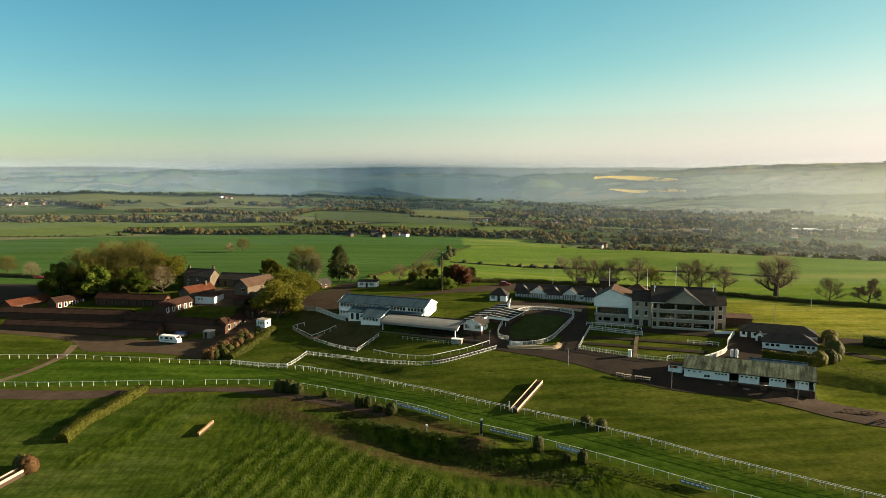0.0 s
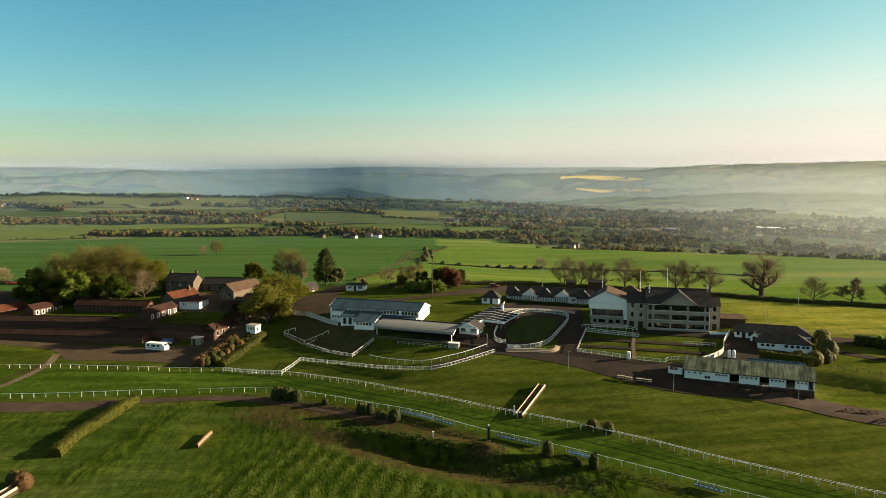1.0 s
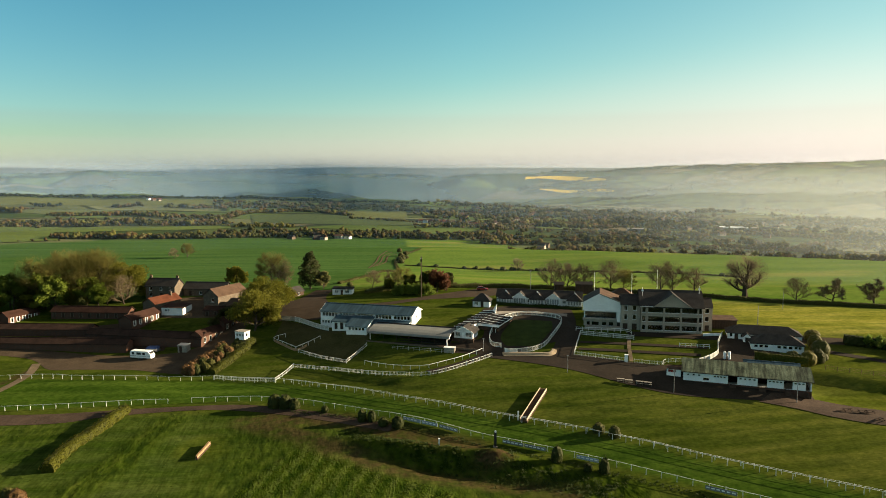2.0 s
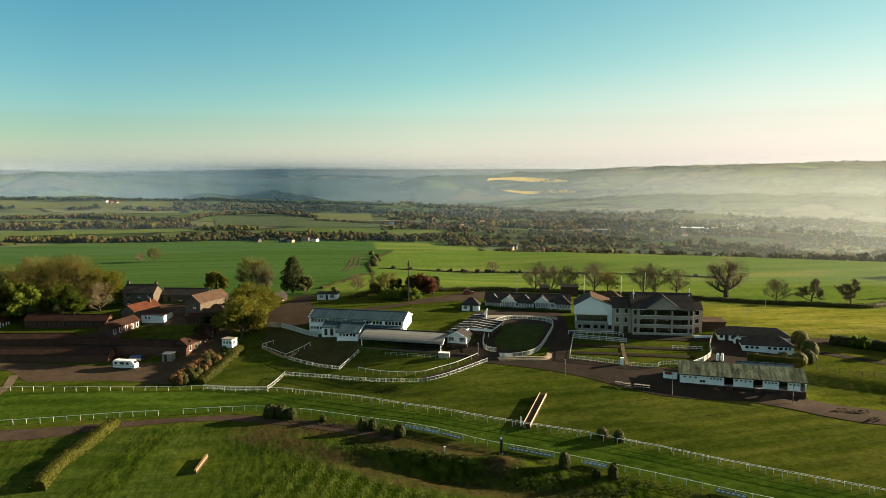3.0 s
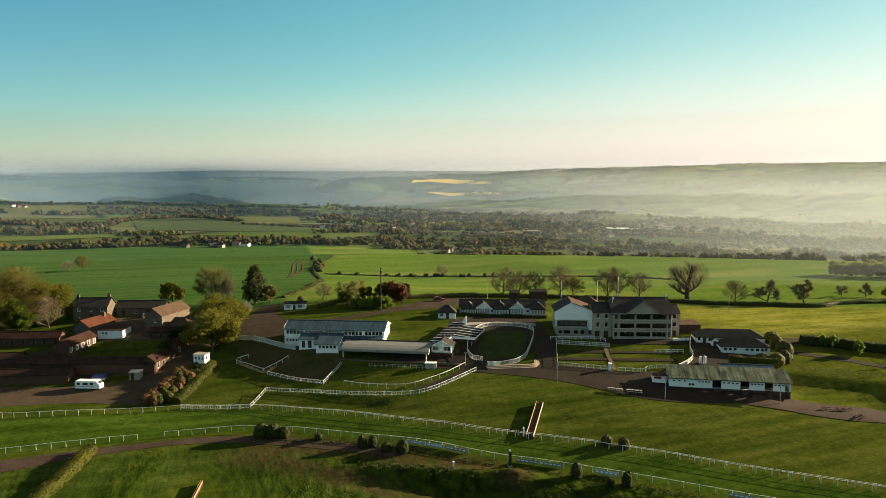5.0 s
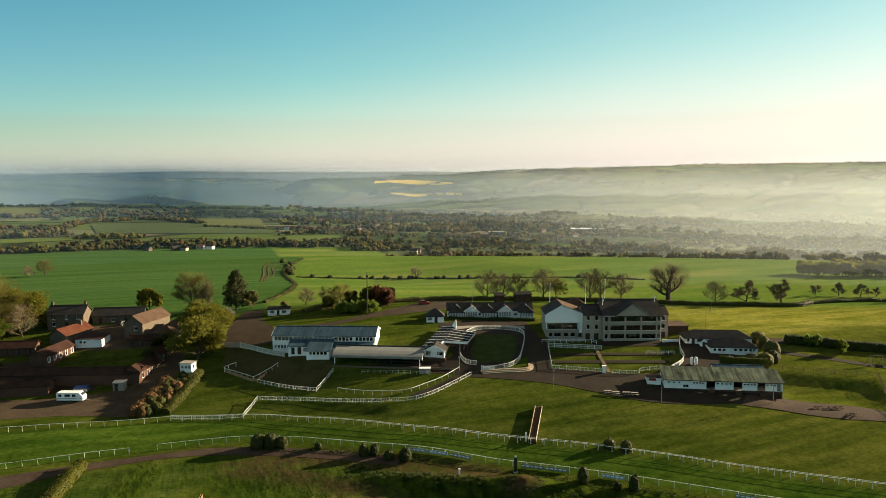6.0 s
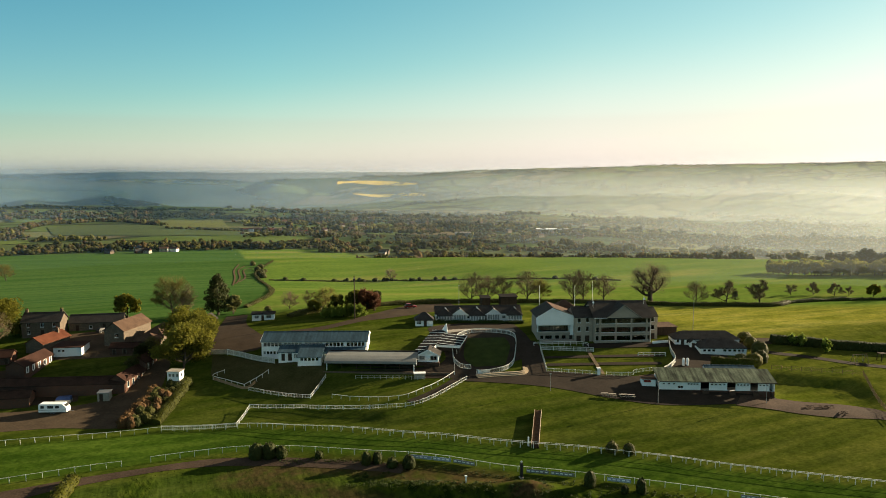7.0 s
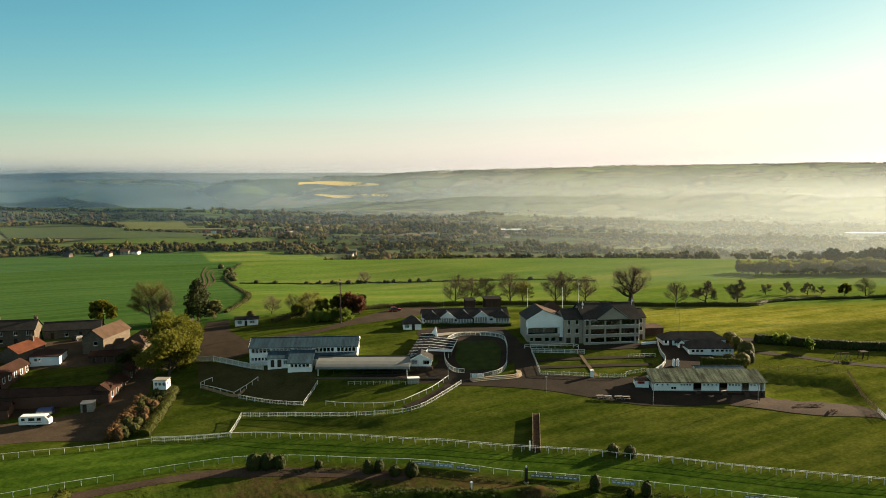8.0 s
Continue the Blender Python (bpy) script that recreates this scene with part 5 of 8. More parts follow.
# ---- the main grandstand ----
def grandstand():
    x, y, rot, w, d = 59.9, 204.3, -16, 17.0, 13.0
    z0 = 2.5
    h = 7.75
    cols = [(0.35, 1.2), (2.0, 6.1), (6.7, 10.8), (11.4, 15.5), (16.0, 16.75)]
    floors = ((0.75, 2.15), (3.2, 4.7), (5.85, 7.3))
    holes = [(a, f0, b, f1, "w2" if b - a > 2 else "w") for f0, f1 in floors for a, b in cols]
    side = [(1.5, f0, 2.9, f1, "w1") for f0, f1 in floors] + [(7.0, f0, 8.4, f1, "w1") for f0, f1 in floors]
    t = house("grandstand", "three-storey pale roughcast grandstand with dark slate roof", "grandstand", x, y, rot, w, d, h, 3.7, "x", "cream", "dark_roof", front=holes, right=side, z=z0, over=0.5)
    for o in t.children:
        if o.name.startswith("window"):
            o.data.materials[0] = M["black"]
    gw, c = 10.2, 8.6
    part("front_gable", solid(bmesh.new(), [(c - gw / 2, -0.35, h - 0.25), (c + gw / 2, -0.35, h - 0.25), (c, -0.35, h + 3.4)], (0, 0.3, 0)), M["cream"], t)
    for s in (-1, 1):
        e = c + s * (gw / 2 + 0.45)
        part("gable_roof", sheet([(e, -0.8, h - 0.3), (c, -0.8, h + 3.72), (c, 6.4, h + 3.72), (e, 0.7, h - 0.05)], 0.16), M["dark_roof"], t)
        part("bargeboard", solid(bmesh.new(), [(e, -0.87, h - 0.25), (c, -0.87, h + 3.78), (c, -0.87, h + 3.55), (e, -0.87, h - 0.48)], (0, 0.06, 0)), M["concrete"], t)
    for a in (1.45, 6.2, 10.9, 15.6):
        part("pilaster", boxes((a, -0.14, -1.0, a + 0.4, -0.003, h - 0.3)), M["cream"], t)
    for f in (2.55, 5.1):
        part("string_course", boxes((0, -0.1, f, w, -0.002, f + 0.22)), M["concrete"], t)
    part("gutter", boxes((-0.4, -0.62, h - 0.2, 3.2, -0.5, h - 0.08)), M["frame"], t)
    part("downpipe", boxes((w - 0.12, -0.2, 0, w - 0.02, -0.1, h - 0.2)), M["frame"], t)
    # side wings
    lx, ly = offset(x, y, rot, -5.6, 1.8)
    lw = [(0.9, f0, 1.9, f1, "w") for f0, f1 in floors[1:]] + [(3.4, f0, 4.4, f1, "w") for f0, f1 in floors[1:]] + [(0.6, 0, 2.0, 2.0, "d"), (3.2, 0, 4.6, 2.0, "d")]
    house("stair_wing", "roughcast stair wing joining the two stands", "building", lx, ly, rot, 5.5, 9.5, 7.6, 2.3, "x", "cream", "dark_roof", front=lw, z=z0, over=0.2)
    rx, ry = offset(x, y, rot, w + 0.05, 2.6)
    rw = [(1.0, 0.0, 2.2, 2.1, "d"), (0.9, 3.2, 2.1, 4.6, "w"), (0.9, 5.6, 2.1, 7.0, "w")]
    house("stair_wing", "narrow roughcast stair wing with a slate roof", "building", rx, ry, rot, 3.0, 8.0, 7.4, 2.0, "x", "cream", "dark_roof", front=rw, right=[(2.0, 5.6, 3.0, 7.0, "w")], z=z0, over=0.2)
    for px_, py_, l in ((0.5, 4.0, 2.6), (w - 0.4, 5.2, 2.4)):
        mx, my = offset(x, y, rot, px_, py_)
        a = thing("aerial", "white roof aerial on a thin mast", "aerial", mx, my, z0 + h + (2.2 if py_ < 5 else 2.9), rot)
        part("mast", tube(bmesh.new(), (0, 0, -0.2), (0, 0, l), 0.05, 0.04), M["frame"], a)
        part("dish", tube(bmesh.new(), (0.05, -0.05, l * 0.6), (0.05, -0.2, l * 0.62), 0.28, 0.34, 12), M["frame"], a)


grandstand()
house("link_block", "low brown flat-roofed link building", "building", 81.0, 204.4, -16, 7.2, 7.0, 3.2, 0, "f", "timber", "brown_roof", front=[(3.6, 0, 4.6, 2.1, "d")], z=2.4)

# ---- the low white bungalows beside the stand ----
house("bungalow", "low white building with a long dark hipped roof", "bungalow", 81.6, 195.2, -21, 19.0, 6.2, 2.3, 1.7, "h", "render", "dark_roof", front=[(0.5, 1.0, 1.3, 2.0, "w"), (1.8, 0, 2.8, 2.1, "d"), (3.4, 0.9, 4.6, 1.9, "w1")], right=[(2.0, 1.0, 3.4, 2.0, "w1")], z=1.8)
house("porch", "small white gabled porch", "porch", *offset(81.6, 195.2, -21, 3.9, -1.9), -21, 1.9, 1.85, 2.3, 0.9, "y", "white", "dark_roof", front=[(0.5, 0, 1.4, 2.0, "d")], z=1.2, over=0.2)
house("bungalow", "low white building with a grey hipped roof", "bungalow", 84.3, 187.2, -22, 13.0, 6.6, 2.3, 1.9, "h", "render", "dark_roof", front=row_of(0.7, 4.2, 3, 1.0, 1.75, 0.95) + row_of(6.4, 10.2, 3, 1.0, 1.75, 1.0) + row_of(10.6, 12.4, 2, 1.0, 1.75, 0.8), z=0.7)


# ---- the tote shed with mossy roof ----
def tote_shed():
    x, y, rot, w, d = 59.0, 172.6, -25, 28.6, 6.5
    t = thing("tote_shed", "long white shed with dark doorways and a mossy grey-green roof", "shed", x, y, -2.9, rot)
    h = 2.75
    gaps = [(10.3, 12.4), (16.9, 19.0), (22.6, 24.5), (27.3, 28.3)]
    holes = [(a, 0.5, b, 2.45) for a, b in gaps]
    wins = []
    for a, b, n in ((0.8, 4.0, 3), (7.0, 9.8, 4), (12.8, 16.5, 4), (19.3, 22.3, 4), (24.8, 27.1, 3)):
        wins += row_of(a, b, n, 1.75, 2.2, 0.6)
    wins.append((4.6, 0.8, 6.0, 1.5, "w1"))
    part("wall", panel(w, h, holes + wins), M["white"], t)
    fill(t, wins)
    for ya in ((0.0, 0.25), (w - 0.25, w)):
        part("wall", boxes((ya[0], 0.25, -1.5, ya[1], d, h)), M["white"] if ya[0] else M["render"], t)
    part("wall", boxes((0.25, d - 0.25, -1.5, w - 0.25, d, h + 1.3)), M["timber"], t)
    part("floor", boxes((0.25, 0.25, -0.5, w - 0.25, d - 0.25, 0.46)), M["concrete"], t)
    part("roof", sheet([(-0.5, -0.6, h + 0.06), (w + 0.4, -0.6, h + 0.06), (w + 0.4, d + 0.2, h + 1.75), (-0.5, d + 0.2, h + 1.75)], 0.09), M["green_roof"], t, "mossy corrugated roof")
    part("gutter", boxes((-0.5, -0.72, h - 0.12, w + 0.4, -0.61, h)), M["timber"], t)
    for a, b in gaps:
        part("ramp", solid(bmesh.new(), [(a + 0.3, -0.07, 0.48), (a + 0.3, -0.7, 0.4), (a + 0.3, -1.9, -0.6), (a + 0.3, -0.07, -0.9)], (b - a - 0.6, 0, 0)), M["timber"], t, "wooden entrance ramp")
    part("plinth", boxes((0, -0.06, -1.5, w, -0.003, 0.48)), M["brick"], t)
    k = thing("kiosk", "small white kiosk with a red sign beside the shed", "kiosk", *offset(x, y, rot, -4.0, 1.6), -2.6, rot)
    part("body", boxes((0, 0, -1, 3.4, 3, 2.3)), M["white"], k)
    part("roof", boxes((-0.2, -0.4, 2.303, 3.6, 3.2, 2.45)), M["brown_roof"], k)
    part("sign", boxes((0.4, -0.08, 1.5, 2.2, -0.003, 2.1)), M["red"], k)


tote_shed()
house("back_shed", "low shed with a blue-grey roof behind the tote", "shed", *offset(59.0, 172.6, -25, 14.5, 10.0), -25, 12.5, 3.4, 2.6, 0.5, "x", "render", "slate", z=-2.0)


# ---- the stable yard and farm ----
def stable(label, x, y, rot, w, d, side="", n=6, roof="stable_roof", wall="brick", h=2.4, rise=1.5, ridge="x", z=None, name="stable_block"):
    """A stable range; side: which wall carries the white-framed round-headed openings."""
    holes = {}
    length = {"front": w, "right": d - 0.5}.get(side, 0)
    if side:
        holes[side] = row_of(0.8, length - 0.8, n, 0.3, 1.8, 0.8, "w" if side == "right" else "d")
    t = house(name, label, "stable", x, y, rot, w, d, h, rise, ridge, wall, roof, z=z, over=0.3, group="stable ranges", **holes)
    if side:
        m = Matrix() if side == "front" else Matrix.Translation((w, 0.25, 0)) @ pose(0, 0, 0, 0, 0, 90)
        for hole in holes[side]:
            bm = bmesh.new()
            cx_, r = (hole[0] + hole[2]) / 2, 0.62
            for k in range(8):
                a0, a1 = math.pi * k / 8, math.pi * (k + 1) / 8
                solid(bm, [(cx_ + r * math.cos(a), -0.06, 1.65 + r * math.sin(a)) for a in (a0, a1)] + [(cx_ + (r - 0.2) * math.cos(a), -0.06, 1.65 + (r - 0.2) * math.sin(a)) for a in (a1, a0)], (0, 0.05, 0))
            for s in (-1, 1):
                box(bm, cx_ + s * 0.52 - 0.1, -0.06, 0.4, cx_ + s * 0.52 + 0.1, -0.01, 1.65)
            p = part("arch_surround", bm, M["stone" if side == "front" else "concrete" if "drive" in label else "white"], t, "pale round-arched surround")
            p.matrix_basis = m
    return t


stable("brick stable range with red-brown pantiles and white arches", -98.9, 242.5, -22, 5.0, 14.0, "right", 5, ridge="y", z=-1.0)
stable("long dark stable range along the grass court", -126.4, 258.4, -9, 27, 5.0, "front", 9)
stable("long dark stable range with low pantiled roof", -106.0, 234.4, -15.5, 38.5, 5.0, "", h=2.5, rise=1.3, z=-3.8, roof="old_roof")
stable("front stable range with dark pantiled roof", -144.4, 232.4, -8, 54.0, 4.6, "", h=2.3, rise=1.2, z=-5.0, roof="old_roof")
stable("middle stable range with dark pantiled roof", -153, 244.4, -7, 47, 5.0, "", h=2.3, rise=1.2, z=-3.2, roof="old_roof")
stable("stable range running back beside the drive", -72.7, 226.3, -25, 4.4, 11.0, "right", 4, ridge="y", h=2.5, z=-3.2)
stable("stable range running back beside the drive", -68.0, 236.4, -25, 4.4, 11.5, "right", 4, ridge="y", h=2.5, z=-1.3)
stable("brick stable range with sunlit white arches", -142.3, 255.8, -29, 5.0, 11.5, "right", 5, ridge="y", z=-1.8)
stable("low stable range with red pantiled roof", -157, 252.5, -29, 6.0, 15.0, "", roof="red_roof", ridge="y")
stable("arched range in front of the barns", -74.0, 250.8, -14, 8.2, 4.0, "front", 3, h=2.5, rise=1.0, z=-0.1)
house("farmhouse", "stone farmhouse with dark slate roof and end chimneys", "farmhouse", -100.4, 276.0, -12, 11.2, 7.0, 4.8, 2.3, "x", "stone", "dark_roof", front=[(1.5, 3.0, 2.5, 4.3, "w1"), (5.5, 3.0, 6.5, 4.3, "w1"), (9.0, 3.0, 10.0, 4.3, "w1"), (1.5, 0.8, 2.5, 2.1, "w1"), (5.5, 0, 6.5, 2.1, "d"), (9.0, 0.8, 10.0, 2.1, "w1")], chimneys=[(0.5, 3.5, 7.9, 2), (10.7, 3.5, 7.9, 2)], z=2.3)
house("outbuilding", "low stone outbuilding with dark slate roof", "outbuilding", -87.6, 279.0, -10, 16.0, 6.0, 3.0, 2.0, "x", "stone", "dark_roof", front=[(2, 0, 3, 2, "d"), (6, 0.8, 7, 1.8, "w"), (10, 0, 11, 2, "d"), (13, 0.8, 14, 1.8, "w")], z=2.4)
house("red_roofed_barn", "stone barn with bright red pantiled roof", "barn", -97.2, 262.0, -30, 5.6, 12.0, 2.8, 1.8, "y", "stone", "red_roof", chimneys=[(3.4, 9.5, 5.4, 1)], z=0.5)
house("white_barn", "low barn with white walls and rusty flat roof", "barn", -89.2, 255.8, -15, 7.8, 6.2, 2.7, 0.4, "m", "render", "stable_roof", front=[(1.2, 1.2, 2.0, 2.0, "w"), (2.3, 1.2, 3.1, 2.0, "w")], z=0.0)
house("stone_barn", "tall stone barn with sunlit brown tiled roof", "barn", -76.0, 259.6, -29, 6.4, 15.0, 4.9, 2.3, "y", "stone", "brown_roof", front=[(3.4, 2.6, 4.6, 3.8, "w")], z=1.2)
for i in range(3):
    bx, by = offset(-67.8, 252.3, -25, 0.2, 5.3 * i)
    house("barn_bay", "stone barn bay with a brown tiled hipped roof", "barn", bx, by, -25, 6.4, 5.25, 3.0, 1.7, "h", "stone", "brown_roof", z=0.9 + 0.4 * i, group="barn bays")
house("brown_cottage", "small brown timber house with a dark roof", "cottage", -49.2, 269.6, -35, 4.4, 5.0, 2.3, 1.5, "y", "timber", "dark_roof", front=[(0.6, 0.8, 1.8, 1.8, "w1"), (2.6, 0, 3.6, 2.0, "d")], right=[(1.5, 0.8, 2.7, 1.8, "w1")], z=3.0, trim="white")
house("white_hut", "small white flat-roofed hut on the grass", "hut", -32.0, 266.6, -12, 7.2, 3.4, 2.4, 0.3, "m", "render", "felt", front=[(0.8, 0.9, 2.2, 1.9, "w1"), (3.0, 0, 3.9, 2.0, "d"), (4.6, 0.9, 6.2, 1.9, "w1")], z=4.0)


def cabin():
    t = thing("lookout_cabin", "white lookout cabin on short legs above the hedge", "cabin", -58.5, 222.5, -3.4, -25)
    holes = row_of(0.3, 3.0, 3, 1.0 + 2.0, 1.9 + 2.0, 0.7)
    part("wall", panel(3.3, 4.4, holes, 0.12, 2.0), M["white"], t)
    fill(t, holes)
    rh = [(0.6, 2.9, 1.5, 3.9, "w")]
    m = Matrix.Translation((3.3, 0.12, 0)) @ pose(0, 0, 0, 0, 0, 90)
    p = part("wall", panel(2.5, 4.4, rh, 0.12, 2.0), M["white"], t)
    p.matrix_basis = m
    fill(t, rh, m)
    part("wall", boxes((0, 0.12, 2.0, 0.12, 2.74, 4.4), (0.12, 2.62, 2.0, 3.3, 2.74, 4.4)), M["white"], t)
    part("floor", boxes((0, 0, 1.85, 3.3, 2.74, 1.997)), M["timber"], t)
    part("roof", boxes((-0.2, -0.2, 4.403, 3.5, 2.94, 4.55)), M["concrete"], t)
    for a in (0.15, 3.15):
        for b in (0.15, 2.6):
            part("leg", boxes((a - 0.1, b - 0.1, -0.8, a + 0.1, b + 0.1, 1.85)), M["timber"], t)
    part("platform", boxes((3.303, 0.3, 1.8, 4.6, 2.4, 1.95)), M["wood"], t)


cabin()


def caravan(x, y, rot, label, length=6.8):
    t = thing("caravan", label, "caravan", x, y, gz(x, y) + 0.05, rot)
    prof = [(0.0, 0.45), (length, 0.45), (length, 1.5), (length - 0.9, 2.5), (0.25, 2.55), (0.0, 2.2)]
    b = part("body", solid(bmesh.new(), [(p[0], 0, p[1]) for p in prof], (0, 2.2, 0)), M["white"], t)
    bev = b.modifiers.new("edge", "BEVEL")
    bev.width, bev.segments = 0.12, 2
    for a, c in ((0.6, 1.4), (2.2, 3.6), (4.1, 5.0)):
        part("window", boxes((a, -0.03, 1.45, c, -0.004, 2.1)), M["black"], t, "dark tinted window")
    part("front_window", solid(bmesh.new(), [(length - 0.22, 0.3, 1.78), (length - 0.22, 1.9, 1.78), (length - 0.68, 1.9, 2.3), (length - 0.68, 0.3, 2.3)], (0.06, 0, 0.05)), M["black"], t)
    part("stripe", boxes((0.1, -0.025, 1.0, length - 0.1, -0.003, 1.12)), M["metal"], t)
    part("door", boxes((5.2, -0.03, 0.55, 5.8, -0.004, 2.2)), M["frame"], t)
    for a in (2.9, 3.7):
        w = part("wheel", tube(bmesh.new(), (a, 0.02, 0.33), (a, 0.24, 0.33), 0.33, 0.33, 16), M["tyre"], t)
        part("rim", tube(bmesh.new(), (a, -0.01, 0.33), (a, 0.018, 0.33), 0.18, 0.18, 12), M["metal"], w)
    part("hitch", boxes((length, 1.0, 0.4, length + 1.1, 1.2, 0.5)), M["metal"], t)
    return t


caravan(-88.2, 219.6, -18, "white touring caravan parked on the gravel yard")
bk = thing("skip", "blue tarpaulin-covered trailer beside the stable wall", "trailer", -85.0, 224.0, gz(-85, 224), -14)
part("bed", boxes((0, 0, 0.5, 3.6, 1.8, 1.2)), M["metal"], bk)
part("cover", solid(bmesh.new(), [(-0.05, -0.05, 1.203), (3.65, -0.05, 1.203), (3.4, 0.4, 1.9), (0.2, 0.5, 1.75)], (0, 1.4, 0)), M["tarp"], bk)
for a in (0.9, 2.7):
    part("wheel", tube(bmesh.new(), (a, -0.1, 0.35), (a, 0.1, 0.35), 0.35, 0.35, 14), M["tyre"], bk)
house("garden_shed", "small grey shed against the stable wall", "shed", -75.2, 221.9, -14, 2.9, 2.2, 2.2, 0.2, "m", "concrete", "metal", front=[(0.4, 0, 1.4, 1.9, "d")], over=0.12)


def car(x, y, rot, colour, label):
    t = thing("car", label, "car", x, y, gz(x, y) + 0.06, rot)
    b = part("body", solid(bmesh.new(), [(0, 0, 0.3), (4.2, 0, 0.3), (4.2, 0, 0.8), (3.2, 0, 0.9), (0.1, 0, 0.95)], (0, 1.7, 0)), M[colour], t)
    bev = b.modifiers.new("edge", "BEVEL")
    bev.width, bev.segments = 0.1, 2
    part("cabin", solid(bmesh.new(), [(0.3, 0.1, 0.96), (3.1, 0.1, 0.92), (2.3, 0.25, 1.45), (0.7, 0.25, 1.48)], (0, 1.4, 0)), M["black"], t)
    part("roof", boxes((0.75, 0.25, 1.482, 2.25, 1.6, 1.52)), M[colour], t)
    for a in (0.8, 3.3):
        for b_ in (-0.02, 1.5):
            w = part("wheel", tube(bmesh.new(), (a, b_, 0.32), (a, b_ + 0.22, 0.32), 0.32, 0.32, 14), M["tyre"], t)
            part("rim", tube(bmesh.new(), (a, b_ - 0.02, 0.32), (a, b_ - 0.002, 0.32), 0.18, 0.18, 10), M["metal"], w)
    return t


car(20.5, 264.6, -5, "red", "red car parked by the hedge")
car(-176, 306, 10, "red", "red pickup parked at the field edge")
car(-78.5, 272.5, 40, "black", "dark van parked in the farmyard")

# ---- rails, palings, fences ----
def post_mesh(name, w, h, material, lean_=0.0):
    me_ = mesh_of(solid(bmesh.new(), [(-w / 2, -w / 2, -0.5), (w / 2, -w / 2, -0.5), (w / 2, w / 2, -0.5), (-w / 2, w / 2, -0.5)], (0, lean_, h + 0.5)), name)
    me_.materials.append(M[material])
    return me_




def swept(points, w, h, z0):
    """A bar along points, w wide and h high, its foot z0 above the ground."""
    bm = bmesh.new()
    prev = None
    for i, p in enumerate(points):
        d = points[min(i + 1, len(points) - 1)] - points[max(i - 1, 0)]
        n = Vector((-d.y, d.x, 0)).normalized() * w / 2
        z = gz(p.x, p.y) + z0
        ring = [bm.verts.new((p.x + s * n.x, p.y + s * n.y, zz)) for s, zz in ((-1, z), (1, z), (1, z + h), (-1, z + h))]
        if prev:
            for k in range(4):
                bm.faces.new((prev[k], prev[(k + 1) % 4], ring[(k + 1) % 4], ring[k]))
        else:
            bm.faces.new(ring[::-1])
        prev = ring
    bm.faces.new(prev)
    return bm


def fence(name, label, line, height=1.3, spacing=2.8, bars=((1.2, 0.07),), pale=0.0, bar_w=0.06, material="rail", closed=False, post="auto", category="fence", pale_w=0.08):
    t = thing(name, label, category, 0, 0, 0)
    fine = smooth_line(line, min(spacing, 1.0), closed)
    for z0, hh in bars:
        part("rail", swept(fine, bar_w, hh, z0), M[material], t)
    me_ = post_mesh("post", 0.1, height, material)
    for i, p in enumerate(smooth_line(line, spacing, closed)):
        o = new("post", me_)
        o.parent = t
        o.location = (p.x, p.y, gz(p.x, p.y))
    if pale:
        ps = smooth_line(line, pale, closed)
        slat = mesh_of(boxes((-pale_w / 2, 0.05, 0.08, pale_w / 2, 0.08, height - 0.08)), "paling")
        slat.materials.append(M["paling" if material == "rail" else material])
        for i, p in enumerate(ps):
            d = ps[min(i + 1, len(ps) - 1)] - ps[max(i - 1, 0)]
            o = new("paling", slat)
            o.parent = t
            o.location, o.rotation_euler = (p.x, p.y, gz(p.x, p.y)), (0, 0, math.atan2(d.y, d.x))
    return t


fence("running_rail", "white plastic running rail along the far side of the course", [p for p in TRACK_N if p[0] < -58], 1.25, 2.9)
fence("paling_fence", "white paling fence at the corner of the enclosure", [(-60.0, 200.2), (-51.4, 198.1), (-43.4, 196.2)], 1.25, 2.4, ((1.1, 0.09), (0.3, 0.07)), 0.45, pale_w=0.07)
fence("running_rail", "white plastic running rail along the far side of the course", [p for p in TRACK_N if p[0] >= -60.5], 1.25, 2.9)
back = [(p[0] + 0.5, p[1] + 0.9) for p in TRACK_N if p[0] >= -37.5]
fence("crowd_rail", "white crowd rail running behind the course rail", [(-43.2, 196.4)] + back, 1.0, 2.4, ((0.9, 0.045),))
S1 = [p for p in TRACK_S if p[0] <= -67]
S2 = [p for p in TRACK_S if p[0] >= -63]
fence("running_rail", "white plastic running rail on the inside of the course", S1, 1.3, 2.9)
fence("running_rail", "white plastic running rail on the inside of the course", S2, 1.3, 2.9)
PAL = ((1.0, 0.08), (0.3, 0.06))
fence("paling_fence", "white paling fence round the enclosure lawn", [(-43.4, 196.6), (-39.5, 204.8)], 1.2, 2.0, PAL, 0.42, pale_w=0.05)
fence("paling_fence", "white paling fence round the enclosure lawn", [(-39.4, 204.8), (-28.8, 199.6), (-23.1, 195.7), (-14.9, 190.1), (-9.6, 187.0), (-6.9, 185.9), (-2.7, 185.4), (2.0, 186.8), (8.8, 190.7), (14.8, 194.4)], 1.2, 2.2, PAL, 0.42, pale_w=0.05)
fence("lawn_rail", "white rail along the lawn walk", [(-19.6, 200.4), (-13.6, 195.2), (-7.5, 191.4), (-3.3, 190.4), (1.5, 192.1), (6.6, 194.3), (13.0, 198.6)], 1.15, 2.6, ((1.0, 0.13),))
fence("lawn_fence", "thin weathered fence across the canopy lawn", [(-11.9, 207.0), (-3.9, 203.4), (4.6, 199.2)], 1.0, 1.7, ((0.85, 0.05), (0.4, 0.04)), 0, 0.04, "paling")
